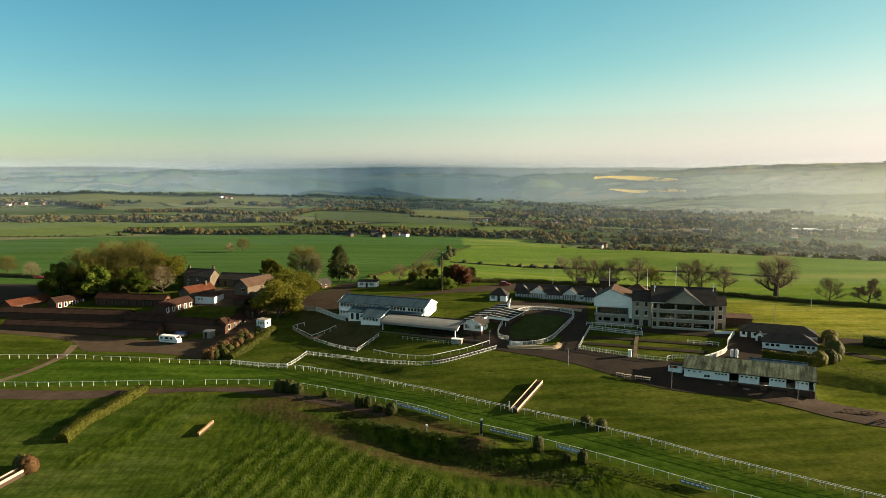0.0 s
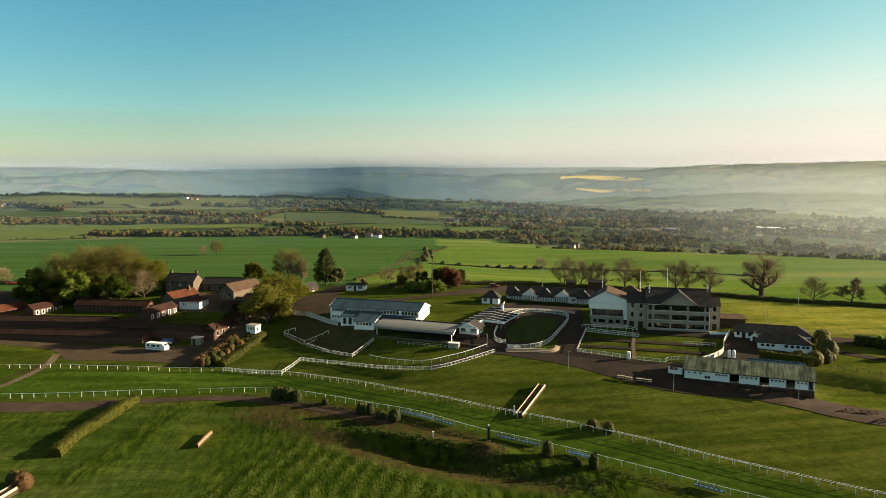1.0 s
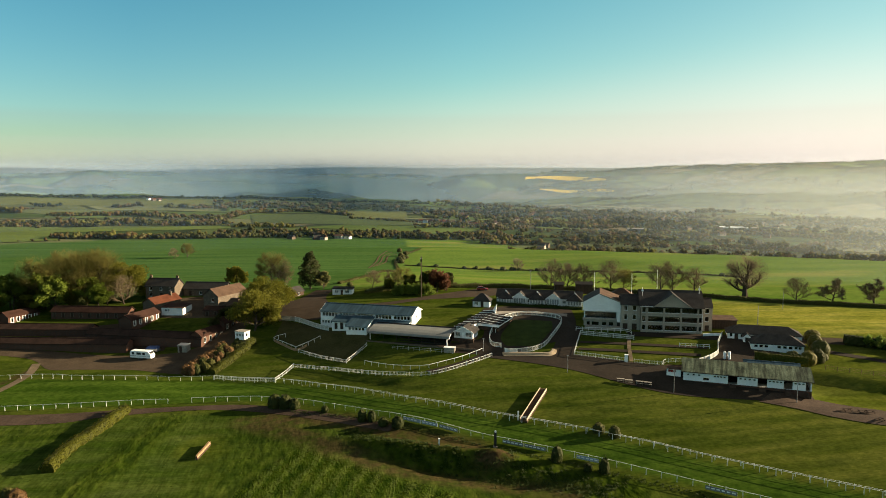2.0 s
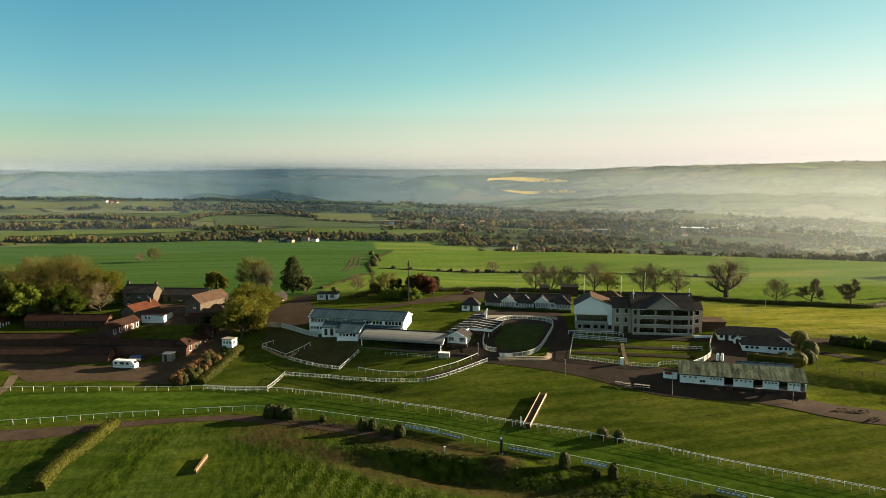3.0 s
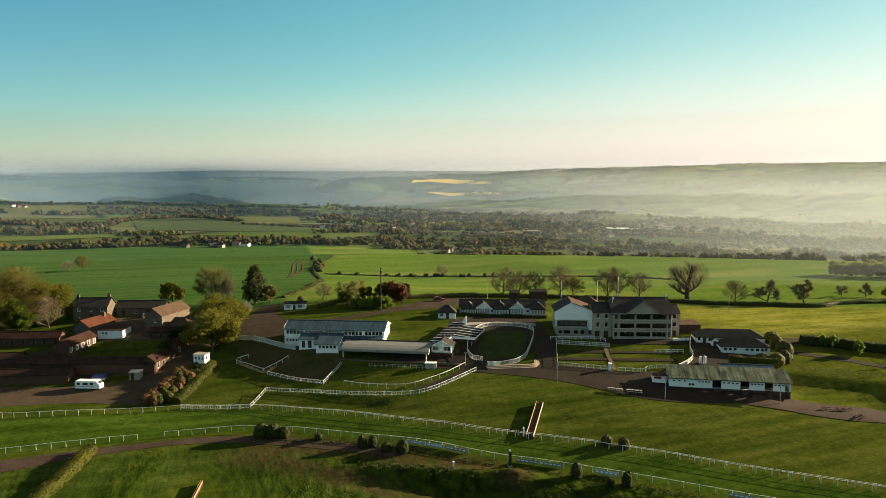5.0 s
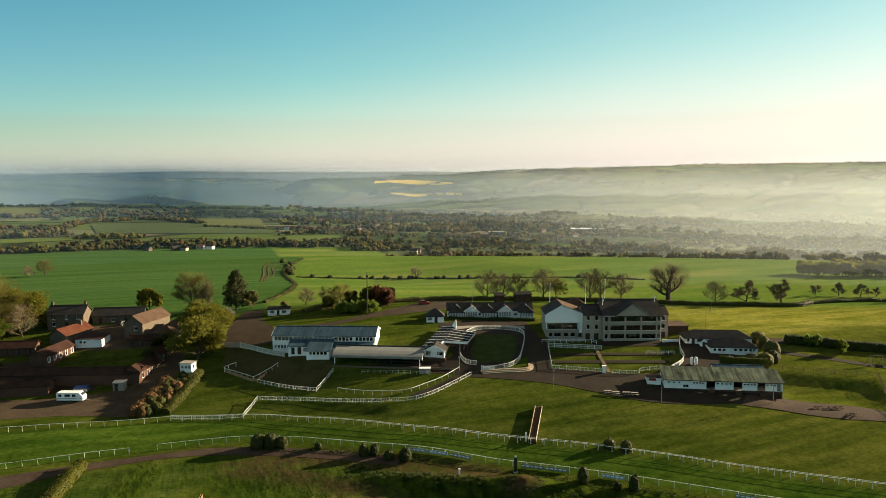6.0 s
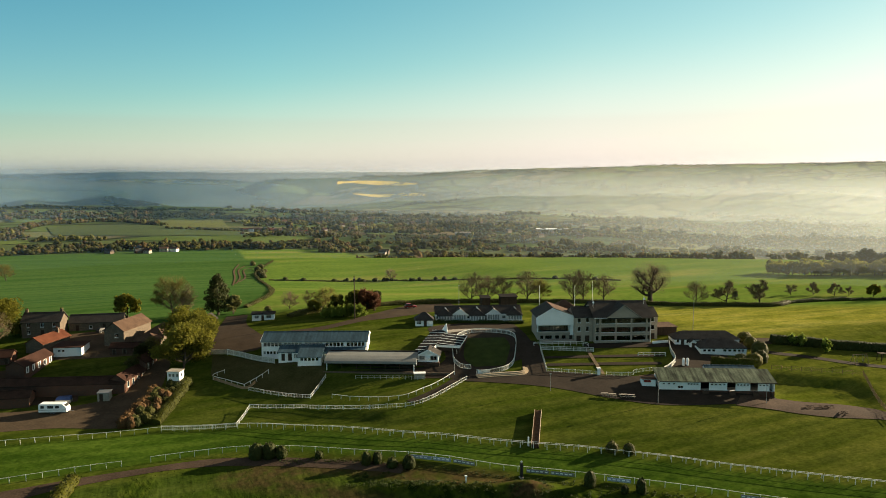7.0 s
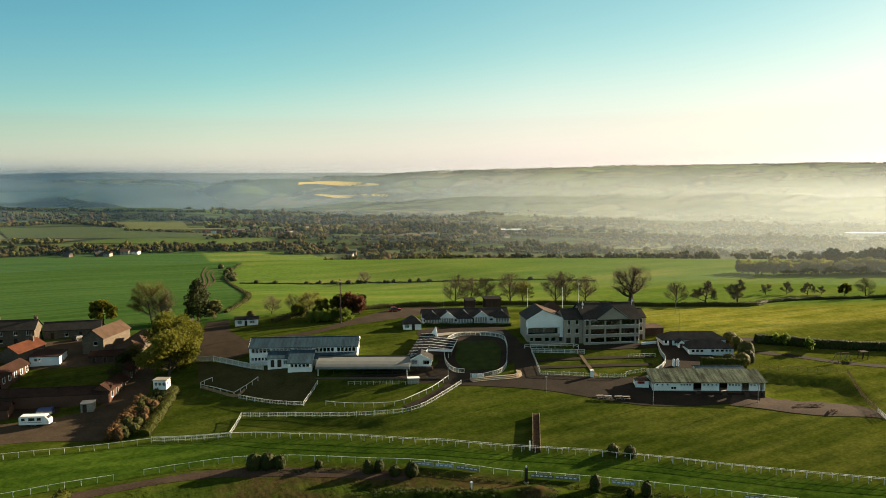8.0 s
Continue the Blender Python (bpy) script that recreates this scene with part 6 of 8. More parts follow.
fence("paling_fence", "white paling fence across the lawn", [(-38.8, 213.0), (-31.6, 207.3), (-24.7, 202.9)], 1.1, 2.2, PAL, 0.42, pale_w=0.05)
fence("paling_fence", "white paling fence across the lawn", [(-24.6, 203.0), (-19.1, 210.5)], 1.1, 2.2, PAL, 0.42, pale_w=0.05)
fence("bank_rail", "white rail on a low brown bank", [(-43.9, 224.4), (-47.2, 222.8), (-44.1, 219.2), (-39.8, 214.6)], 1.2, 2.2, ((1.05, 0.13),))
fence("bank_rail", "white rail on a low brown bank", [(-39.7, 214.6), (-33, 218.6)], 1.2, 2.2, ((1.05, 0.13),))
bw = thing("retaining_wall", "low brown timber retaining wall under the rail", "wall", 0, 0, 0)
part("boards", swept(smooth_line([(-47.0, 222.4), (-44.0, 218.8), (-39.6, 214.2), (-36.8, 216.0)], 1.0), 0.15, 1.1, -0.4), M["wood"], bw)
fence("panel_fence", "tall white boarded fence below the clubhouse", [(-42.2, 236.3), (-37.9, 231.9), (-30.8, 223.1)], 1.7, 2.1, ((1.5, 0.12), (0.3, 0.12)), 0.22, pale_w=0.17)
fence("panel_fence", "weathered pale boarded fence by the drive", [(-46.5, 238.2), (-42.3, 236.4)], 1.6, 1.5, ((1.4, 0.1), (0.3, 0.1)), 0.2, material="concrete", pale_w=0.18)

# parade ring: left half with its gate, right half, and the inner stretch
fence("ring_fence", "white paled fence curving round the parade ring", [(18.4, 200.2), (16.2, 201.9), (15.9, 206), (17.4, 211.0), (19.6, 215.4), (23.0, 221.4), (24.9, 223.3), (27.6, 224.9), (31.5, 225.5), (36.2, 223.6), (39.4, 220.6), (39.9, 217.2), (38.6, 213.6)], 1.35, 1.6, ((1.2, 0.14), (0.15, 0.1)), 0.3)
fence("ring_fence", "white paled fence curving round the parade ring", [(38.2, 212.6), (36.6, 209.4), (33.7, 204.2), (30.8, 199.3), (28.4, 196.9), (25.7, 195.7), (20.8, 195.4), (18.5, 196.5)], 1.35, 1.6, ((1.2, 0.14), (0.15, 0.1)), 0.3)
fence("ring_fence", "inner white rail beside the horse walk", [(23.6, 220.6), (20.8, 215.6), (18.4, 210.4)], 1.1, 1.8, ((1.0, 0.12), (0.5, 0.1)))
bd = thing("ring_boards", "white boarded panel in the parade ring fence", "fence", 18.7, 196.2, gz(19, 196.2), -8)
part("panel", boxes((0, -0.12, 0.1, 3.4, -0.06, 1.3)), M["white"], bd)
drape("lawn", [(20.0, 201.0), (19.2, 206.5), (22.1, 213.6), (26.2, 220.8)], [(28.0, 198.8), (32.0, 205), (35.6, 211.4), (37.0, 218.0)], mat("ring_turf", (0.030, 0.045, 0.008), 0.9, 0.35, 1.0), "dark green oval lawn inside the parade ring", "lawn", lift=0.13, across_n=10, kind="structure")
st = thing("ring_steps", "curved pale stone steps below the parade ring", "steps", 0, 0, 0)
for i in range(3):
    line = [(17.8 + 0.1 * i, 195.4 - 0.55 * i), (24, 194.2 - 0.6 * i), (29.5, 192.9 - 0.6 * i), (31.2 + 0.3 * i, 193.6 - 0.3 * i), (31.8 + 0.4 * i, 195.2)]
    part("step", swept(smooth_line(line, 0.8), 0.6, 0.62 - 0.17 * i, -0.1), M["sandstone_step"], st)


# terraced lawns below the stands
def terrace_lawns():
    rot = -17
    for i, (x0, y0, w, k) in enumerate([(40.4, 198.6, 34.0, 0), (38.6, 194.0, 32.0, 0)]):
        a, b = offset(x0, y0, rot, 0, 0), offset(x0, y0, rot, w, 0)
        a2, b2 = offset(x0, y0, rot, 0, 1.6), offset(x0, y0, rot, w, 1.6)
        drape("pavement", [a, b], [a2, b2], M["tarmac"], "dark standing step across the terraced lawn", "pavement", lift=0.16, across_n=3)
    a, b = offset(42.6, 205.0, rot, 13, 0), offset(42.6, 205.0, rot, 38, 0)
    a2, b2 = offset(42.6, 205.0, rot, 13, 4.0), offset(42.6, 205.0, rot, 38, 4.0)
    drape("pavement", [a, b], [a2, b2], M["tarmac"], "dark standing area below the grandstand", "pavement", lift=0.14, across_n=4)
    strip("path", [(50.2, 184.6), (52.2, 192), (55.2, 201)], 1.0, M["soil"], "worn path up through the terraced lawn", "path", 0.2)


terrace_lawns()
fence("lawn_fence", "white paling fence round the terraced lawn", [(36.6, 191.0), (42.2, 204.9)], 1.25, 2.0, PAL, 0.42, pale_w=0.05)
fence("lawn_fence", "white paling fence round the terraced lawn", [(36.6, 190.9), (48.4, 185.0)], 1.25, 1.9, PAL, 0.42, pale_w=0.05)
fence("lawn_fence", "white paling fence round the terraced lawn", [(50.6, 183.8), (57.0, 181.5), (58.4, 182.6), (63.5, 182.3), (66.8, 181.1)], 1.2, 1.9, PAL, 0.42, pale_w=0.05)
fence("lawn_fence", "tall white boarded fence climbing to the stand", [(66.9, 180.9), (70.6, 182.6), (74.2, 185.5), (76.6, 190.6), (80.7, 196.7)], 1.55, 2.0, ((1.3, 0.14), (0.3, 0.1)), 0.2, pale_w=0.17)
fence("terrace_rail", "white rail in front of the white stand", [(42.2, 205.0), (55.7, 198.3)], 1.35, 1.8, ((1.2, 0.1), (0.7, 0.08), (0.2, 0.08)), 0.3)
fence("terrace_rail", "white rail in front of the white stand", [(42.0, 208.6), (54.4, 204.6), (56.4, 202.2)], 1.2, 1.8, ((1.05, 0.12), (0.6, 0.08)))
fence("terrace_rail", "white rail on the grass steps", [(66.0, 191.4), (73.6, 189.2)], 1.1, 1.6, ((1.0, 0.1), (0.5, 0.08)))
gp = thing("gate_pier", "white gate pier at the lawn entrance", "gate pier", 48.9, 185.0, gz(48.9, 185), -20)
part("pier", boxes((-0.4, -0.4, -0.3, 0.4, 0.4, 1.75)), M["white"], gp)
part("cap", boxes((-0.5, -0.5, 1.753, 0.5, 0.5, 1.9)), M["white"], gp)
lw = thing("low_wall", "low white rendered wall beside the grandstand", "wall", 75.6, 197.6, 1.9, -8)
part("body", boxes((0, 0, -1, 5.0, 0.3, 1.25)), M["render"], lw)
part("coping", boxes((-0.05, -0.06, 1.253, 5.05, 0.36, 1.34)), M["white"], lw)


# ---- the water jump and small hurdles on the course ----
def big_fence(a, b, width, label, h=1.45, face="white"):
    (ax, ay), (bx, by) = a, b
    L = math.hypot(bx - ax, by - ay)
    rot = math.degrees(math.atan2(by - ay, bx - ax))
    za, zb = gz(ax, ay), gz(bx, by)
    t = new("steeplechase_fence")
    m = Matrix.Translation((ax, ay, za)) @ pose(0, 0, 0, 0, -math.degrees(math.atan2(zb - za, L)), 0)
    t.matrix_basis = Matrix.Translation((ax, ay, za)) @ (pose(0, 0, 0, 0, 0, rot) @ pose(0, 0, 0, 0, -math.degrees(math.atan2(zb - za, L)), 0))
    tagged(t, label, "fence")
    part("packing", boxes((0.1, -width / 2, -0.3, L - 0.1, width / 2, h - 0.25)), M["birch"], t, "dark birch packing")
    for s in (-1, 1):
        y0 = s * (width / 2 + 0.1)
        part("board", boxes((0, y0 - 0.04, h - 0.55 if s < 0 else -0.3, L, y0 + 0.04, h)), M[face], t)
        part("board", boxes((0, y0 - 0.05, -0.3, L, y0 + 0.05, h - 0.553)), M["timber"], t) if s < 0 else None
    part("end_board", boxes((L, -width / 2, -0.3, L + 0.08, width / 2, h - 0.25)), M["wood"], t)
    return t


big_fence((16.3, 159.4), (23.9, 172.2), 1.4, "steeplechase fence with pale boards and dark birch", 1.05, "sunny_wood")
wp = thing("fence_post", "white marker post at the end of the fence", "post", 15.3, 160.6, gz(15.3, 160.6), 0)
part("post", boxes((-0.13, -0.13, -0.3, 0.13, 0.13, 2.1)), M["white"], wp)
big_fence((-54.0, 154.3), (-52.7, 160.8), 0.12, "low wooden hurdle standing on the turf", 0.95, "wood")
big_fence((-86.0, 129.0), (-83.4, 137.6), 1.5, "steeplechase fence with pale boards and red-brown brush", 1.3, "sunny_wood")


def finish_post():
    t = thing("winning_post", "black post with a white top beside the course", "post", 8.4, 150.4, gz(8.4, 150.4))
    part("post", boxes((-0.25, -0.25, -0.3, 0.25, 0.25, 3.2)), M["black"], t)
    part("disc", tube(bmesh.new(), (0, -0.05, 3.45), (0, 0.1, 3.45), 0.22, 0.22, 16), M["white"], t, "white round top")
    part("plinth", boxes((-0.4, -0.4, -0.3, 0.4, 0.4, 0.25)), M["concrete"], t)


finish_post()
mk = thing("marker", "small white marker post on the bank", "post", -3.4, 151.4, gz(-3.4, 151.4))
part("post", boxes((-0.12, -0.12, -0.3, 0.12, 0.12, 1.2)), M["white"], mk)
part("cap", boxes((-0.2, -0.2, 1.203, 0.2, 0.2, 1.45)), M["white"], mk)


def hoarding(a, b, colour, h=0.8, z0=0.15):
    (ax, ay), (bx, by) = a, b
    L, rot = math.hypot(bx - ax, by - ay), math.degrees(math.atan2(by - ay, bx - ax))
    t = thing("hoarding", "pale advertising board fixed below the running rail", "advertising board", ax, ay, 0, rot, group="boards along the rail")
    za, zb = gz(ax, ay), gz(bx, by)
    part("board", solid(bmesh.new(), [(0, 0, za + z0), (L, 0, zb + z0), (L, 0, zb + z0 + h), (0, 0, za + z0 + h)], (0, 0.05, 0)), M[colour], t)
    for k in range(int(L / 0.9)):
        s0, s1 = 0.15 + k * 0.9, 0.75 + k * 0.9
        z0k, z1k = za + (zb - za) * s0 / L, za + (zb - za) * s1 / L
        part("lettering_bar", solid(bmesh.new(), [(s0, -0.02, z0k + z0 + 0.3), (s1, -0.02, z1k + z0 + 0.3), (s1, -0.02, z1k + z0 + 0.55), (s0, -0.02, z0k + z0 + 0.55)], (0, 0.016, 0)), M["white"], t)


def along_s(x0, x1):
    f = lambda x_: (x_, float(np.interp(x_, [p[0] for p in TRACK_S], [p[1] for p in TRACK_S])) - 0.35)
    return f(x0), f(x1)


for x0, x1, c in ((-10.5, -6.6, "blue"), (-6.4, -3.0, "blue"), (-2.6, 1.2, "metal"), (10.2, 14.2, "metal"), (14.4, 18.4, "metal"), (23.8, 27.6, "blue"), (44.0, 48.5, "metal")):
    hoarding(*along_s(x0, x1), c)


# ---- poles, benches, tanks, playground ----
def lamp_post(x, y, h, label="thin grey floodlight pole beside the lawn", head=True):
    t = thing("lamp_post", label, "lamp post", x, y, gz(x, y))
    part("pole", tube(bmesh.new(), (0, 0, -0.3), (0, 0, h), 0.09, 0.06, 8), M["metal"], t)
    if head:
        part("lamp", boxes((-0.25, -0.15, h, 0.25, 0.15, h + 0.25)), M["metal"], t)
    return t


lamp_post(32.1, 181.0, 4.2)
lamp_post(54.2, 166.8, 5.2)
lamp_post(79.8, 158.0, 4.6)
lamp_post(13.1, 199.0, 3.4)
lamp_post(94.6, 203.0, 6.5, head=False)
lamp_post(120.0, 233.0, 6.0, head=False)
lamp_post(40.0, 262.0, 8.0)
for fx, fy in ((63.0, 221.0), (74.0, 228.0), (52.0, 224.0)):
    f = thing("flagpole", "bare white flagpole behind the stand", "flagpole", fx, fy, gz(fx, fy))
    part("pole", tube(bmesh.new(), (0, 0, -0.3), (0, 0, 13.5), 0.09, 0.05, 8), M["white"], f)
    part("finial", tube(bmesh.new(), (0, 0, 13.5), (0, 0, 13.7), 0.1, 0.1, 8), M["white"], f)
up_ = thing("utility_pole", "tall dark wooden utility pole by the trees", "utility pole", -0.6, 253.0, gz(-0.6, 253.0))
part("pole", tube(bmesh.new(), (0, 0, -0.5), (0, 0, 14.5), 0.2, 0.14, 8), M["bark"], up_)
part("bracket", boxes((-0.28, -0.18, 12.6, 0.28, 0.18, 13.5)), M["bark"], up_)
for a in (-0.2, 0.2):
    part("insulator", tube(bmesh.new(), (a, 0, 13.5), (a, 0, 13.8), 0.07, 0.05, 6), M["frame"], up_)


def picnic_bench(x, y, rot, colour, label, group):
    t = thing("picnic_table", label, "picnic table", x, y, gz(x, y) + 0.06, rot, group)
    part("tabletop", boxes((-0.9, -0.38, 0.70, 0.9, 0.38, 0.76)), M[colour], t)
    for s in (-1, 1):
        part("seat", boxes((-0.9, s * 0.75 - 0.14, 0.40, 0.9, s * 0.75 + 0.14, 0.45)), M[colour], t)
        part("leg", solid(bmesh.new(), [(s * 0.7, -0.75, 0.0), (s * 0.7, -0.6, 0.0), (s * 0.7, 0.2, 0.698), (s * 0.7, 0.05, 0.698)], (0.06, 0, 0)), M[colour], t)
        part("leg", solid(bmesh.new(), [(s * 0.7 - 0.07, 0.75, 0.0), (s * 0.7 - 0.07, 0.6, 0.0), (s * 0.7 - 0.07, -0.2, 0.698), (s * 0.7 - 0.07, -0.05, 0.698)], (0.06, 0, 0)), M[colour], t)
    return t


for bx, by in ((43.7, 174.2), (45.4, 173.2), (47.8, 172.2), (49.6, 171.4)):
    picnic_bench(bx, by, -20, "concrete", "pale picnic table on the tarmac apron", "tables on the apron")
for bx, by, br in ((88.2, 152.4, 0), (91.0, 151.2, -10), (92.6, 150.8, -10), (92.4, 146.2, 30)):
    picnic_bench(bx, by, br, "timber", "weathered wooden picnic table on the gravel", "tables by the path")
for bx in (74.5, 75.6):
    k = thing("water_tank", "upright white cylindrical tank beside the shed", "tank", bx, 182.6 - (bx - 74.3) * 0.3, gz(bx, 182.3))
    part("shell", tube(bmesh.new(), (0, 0, -0.2), (0, 0, 1.9), 0.38, 0.38, 18), M["white"], k)
    part("dome", tube(bmesh.new(), (0, 0, 1.903), (0, 0, 2.1), 0.36, 0.15, 18), M["white"], k)
    part("valve", tube(bmesh.new(), (0, 0, 2.1), (0, 0, 2.25), 0.06, 0.06, 8), M["metal"], k)


def swings(x, y, rot):
    t = thing("swing_frame", "wooden A-frame swing on the grass", "swing", x, y, gz(x, y), rot)
    for a in (0, 4.5):
        for s in (-1, 1):
            part("leg", tube(bmesh.new(), (a, s * 1.1, -0.2), (a, 0, 2.5), 0.09, 0.08, 6), M["wood"], t)
    part("beam", tube(bmesh.new(), (-0.2, 0, 2.5), (4.7, 0, 2.5), 0.09, 0.09, 6), M["wood"], t)
    for a in (1.2, 3.2):
        part("chain", boxes((a - 0.02, -0.02, 0.6, a + 0.02, 0.02, 2.42), (a + 0.48, -0.02, 0.6, a + 0.52, 0.02, 2.42)), M["metal"], t)
        part("seat", boxes((a - 0.03, -0.12, 0.5, a + 0.53, 0.12, 0.6)), M["black"], t)


swings(122.6, 169.6, -8)
fr = thing("climbing_frame", "dark square climbing frame on the grass", "play frame", 132.0, 168.2, gz(132, 168.2), -10)
for a in (0, 2.0):
    for b in (0, 1.6):
        part("post", boxes((a - 0.08, b - 0.08, -0.2, a + 0.08, b + 0.08, 2.2)), M["timber"], fr)
part("deck", boxes((-0.1, -0.1, 2.2, 2.1, 1.7, 2.32)), M["timber"], fr)
WIRE = ((1.15, 0.05), (0.75, 0.04), (0.35, 0.04))
fence("field_fence", "brown wooden post and wire fence across the grass", [(96.2, 172.8), (106.9, 167.9), (117.7, 162.2)], 1.25, 2.8, WIRE, 0, 0.02, "wood")
fence("field_fence", "weathered post and mesh fence beside the path", [(117.7, 162.2), (110.0, 152.9), (104.5, 146.0), (101.0, 141.0)], 1.5, 2.4, WIRE, 0.25, 0.02, "wood", pale_w=0.03)
fence("gate", "white field gate at the end of the path", [(101.4, 141.6), (99.2, 138.0)], 1.3, 2.0, ((1.1, 0.1), (0.8, 0.08), (0.5, 0.08), (0.2, 0.08)), category="gate")
strip("path", [(103, 184), (115, 176), (124, 168.5), (140, 159), (165, 149)], 2.4, M["tarmac"], "narrow tarmac path across the grass", "path", 0.08)
strip("road", [(98, 192), (112, 190), (118, 187), (128, 182)], 5.0, M["gravel"], "gravel lane behind the bungalow", "road", 0.09, 5)


# ---- trees, hedges, woods ----
def leaf_cloud(bm, centre, radius, count, size, rng, flat=1.0):
    """Small leaf sprays scattered in and on a clump."""
    for _ in range(count):
        d = Vector((rng.gauss(0, 1), rng.gauss(0, 1), rng.gauss(0, 1))).normalized()
        p = centre + Vector((d.x * radius, d.y * radius, d.z * radius * flat)) * (0.55 + 0.5 * rng.random())
        u = Vector((rng.gauss(0, 1), rng.gauss(0, 1), rng.gauss(0, 1))).normalized()
        w = u.orthogonal().normalized()
        s = size * (0.6 + 0.8 * rng.random())
        bm.faces.new([bm.verts.new(p + u * s * a + w * s * b) for a, b in ((-0.5, -0.35), (0.5, -0.4), (0.55, 0.35), (-0.35, 0.45))])


def limbs(rng, height, spread, levels=3, trunk=0.35, first=0.3, forks=4, lean_=0.0, up=0.5):
    """A branching skeleton: list of (from, to, r0, r1, level)."""
    out = []

    def run(p, d, length, r, level, bend):
        n = 3 if level < 2 else 2
        pts = [p]
        for i in range(n):
            d = (d + Vector((rng.gauss(0, bend), rng.gauss(0, bend), rng.gauss(0, bend * 0.6) + 0.05 * level))).normalized()
            e = pts[-1] + d * length / n
            r1 = r * (1 - 0.62 / n)
            out.append((pts[-1], e, r, r1, level))
            pts.append(e)
            r = r1
        return pts, d, r

    def grow(p, d, length, r, level):
        pts, d2, r2 = run(p, d, length, r, level, 0.07 if level == 0 else 0.17)
        if level >= levels:
            return
        k = forks + 4 if level == 0 else forks
        for i in range(k):
            s = (first + (1 - first) * (i + rng.random()) / k) if level == 0 else 0.3 + 0.7 * (i + rng.random()) / k
            f = min(s, 0.999) * (len(pts) - 1)
            start = pts[int(f)].lerp(pts[int(f) + 1], f - int(f))
            a = 2.4 * i + rng.random() * 1.2
            side = Vector((math.cos(a), math.sin(a), 0))
            if level == 0:
                nd = (side * spread * (1.25 - 0.75 * s) + Vector((0, 0, up * 0.5 + 0.5 * s))).normalized()
                ln = height * (0.46 - 0.14 * s) * (0.85 + 0.3 * rng.random())
            else:
                nd = (d2 + side * 0.75 * spread + Vector((0, 0, rng.gauss(0.1, 0.3)))).normalized()
                ln = length * (0.62 - 0.2 * s) * (0.8 + 0.4 * rng.random())
            grow(start, nd, ln, max(r * (0.62 - 0.25 * s), 0.03), level + 1)
    grow(Vector((0, 0, -0.4)), Vector((lean_, 0, 1)).normalized(), height * 0.55 + 0.4, trunk, 0)
    return out


def tree_meshes(seed, height, spread, kind, leaf, size=0.5, per=16, trunk=0.35, first=0.28, levels=3, clump=1.0, forks=4, twig_mat="twig", up=0.5, dome=0):
    """Meshes of one tree: trunk, limbs, crown."""
    rng = random.Random(seed)
    sk = limbs(rng, height, spread, levels, trunk, first, forks, rng.gauss(0, 0.05), up)
    tb, lb, cb = bmesh.new(), bmesh.new(), bmesh.new()
    for p, q, r0, r1, lv in sk:
        if lv == 0:
            tube(tb, p, q, r0 * 1.05, r1, 8, False)
        else:
            tube(lb, p, q, max(r0, 0.035), max(r1, 0.025), 5 if lv == 1 else 3, False)
    ends = [(q, lv) for p, q, r0, r1, lv in sk if lv >= levels - 1]
    if kind == "leafy":
        for q, lv in ends:
            leaf_cloud(cb, q, clump * (0.7 + 0.6 * rng.random()), per, size, rng, 0.8)
    else:
        for q, lv in ends:
            for _ in range(per):
                d = (Vector((rng.gauss(0, 1), rng.gauss(0, 1), rng.gauss(0.25, 0.7))) + Vector((q.x, q.y, 0)) * 0.25).normalized()
                e = q + d * clump * (0.5 + rng.random())
                s = d.orthogonal().normalized() * size * 0.5
                cb.faces.new([cb.verts.new(v) for v in (q - s, q + s, e)])
                mid_ = q.lerp(e, 0.5)
                e2 = mid_ + (d + Vector((rng.gauss(0, 0.7), rng.gauss(0, 0.7), rng.gauss(0, 0.5)))).normalized() * clump * 0.6
                cb.faces.new([cb.verts.new(v) for v in (mid_ - s * 0.8, mid_ + s * 0.8, e2)])
        # a rounded haze of fine outer twigs
        ball = Vector((0, 0, height * 0.60))
        for _ in range(dome):
            d = Vector((rng.gauss(0, 1), rng.gauss(0, 1), rng.gauss(0.15, 1))).normalized()
            k = rng.random() ** 0.4
            p = ball + Vector((d.x * 0.46 * height, d.y * 0.46 * height, d.z * 0.40 * height)) * k
            e = p + (d + Vector((rng.gauss(0, 0.5), rng.gauss(0, 0.5), rng.gauss(0.1, 0.5)))).normalized() * (0.5 + rng.random()) * height * 0.09
            w_ = (e - p).orthogonal().normalized() * size * 0.5
            cb.faces.new([cb.verts.new(v) for v in (p - w_, p + w_, e)])
    res = []
    top = max(v.co.z for v in cb.verts)
    for b_ in (tb, lb, cb):
        bmesh.ops.scale(b_, vec=(height / top,) * 3, verts=b_.verts)
    for name, bm, material in (("trunk", tb, "bark"), ("branchwork", lb, "bark" if kind == "leafy" else twig_mat), ("crown", cb, leaf)):
        me_ = bpy.data.meshes.new(name)
        bm.to_mesh(me_)
        bm.free()
        me_.materials.append(M[material])
        res.append(me_)
    return res


def plant(meshes, x, y, label, scale=1.0, turn=0.0, name="tree", group="", z=None):
    t = thing(name, label, "tree", x, y, gz(x, y) if z is None else z, turn, group)
    t.scale = (scale, scale, scale)
    for me_ in meshes:
        part(me_.name.split(".")[0], me_, None, t)
    return t


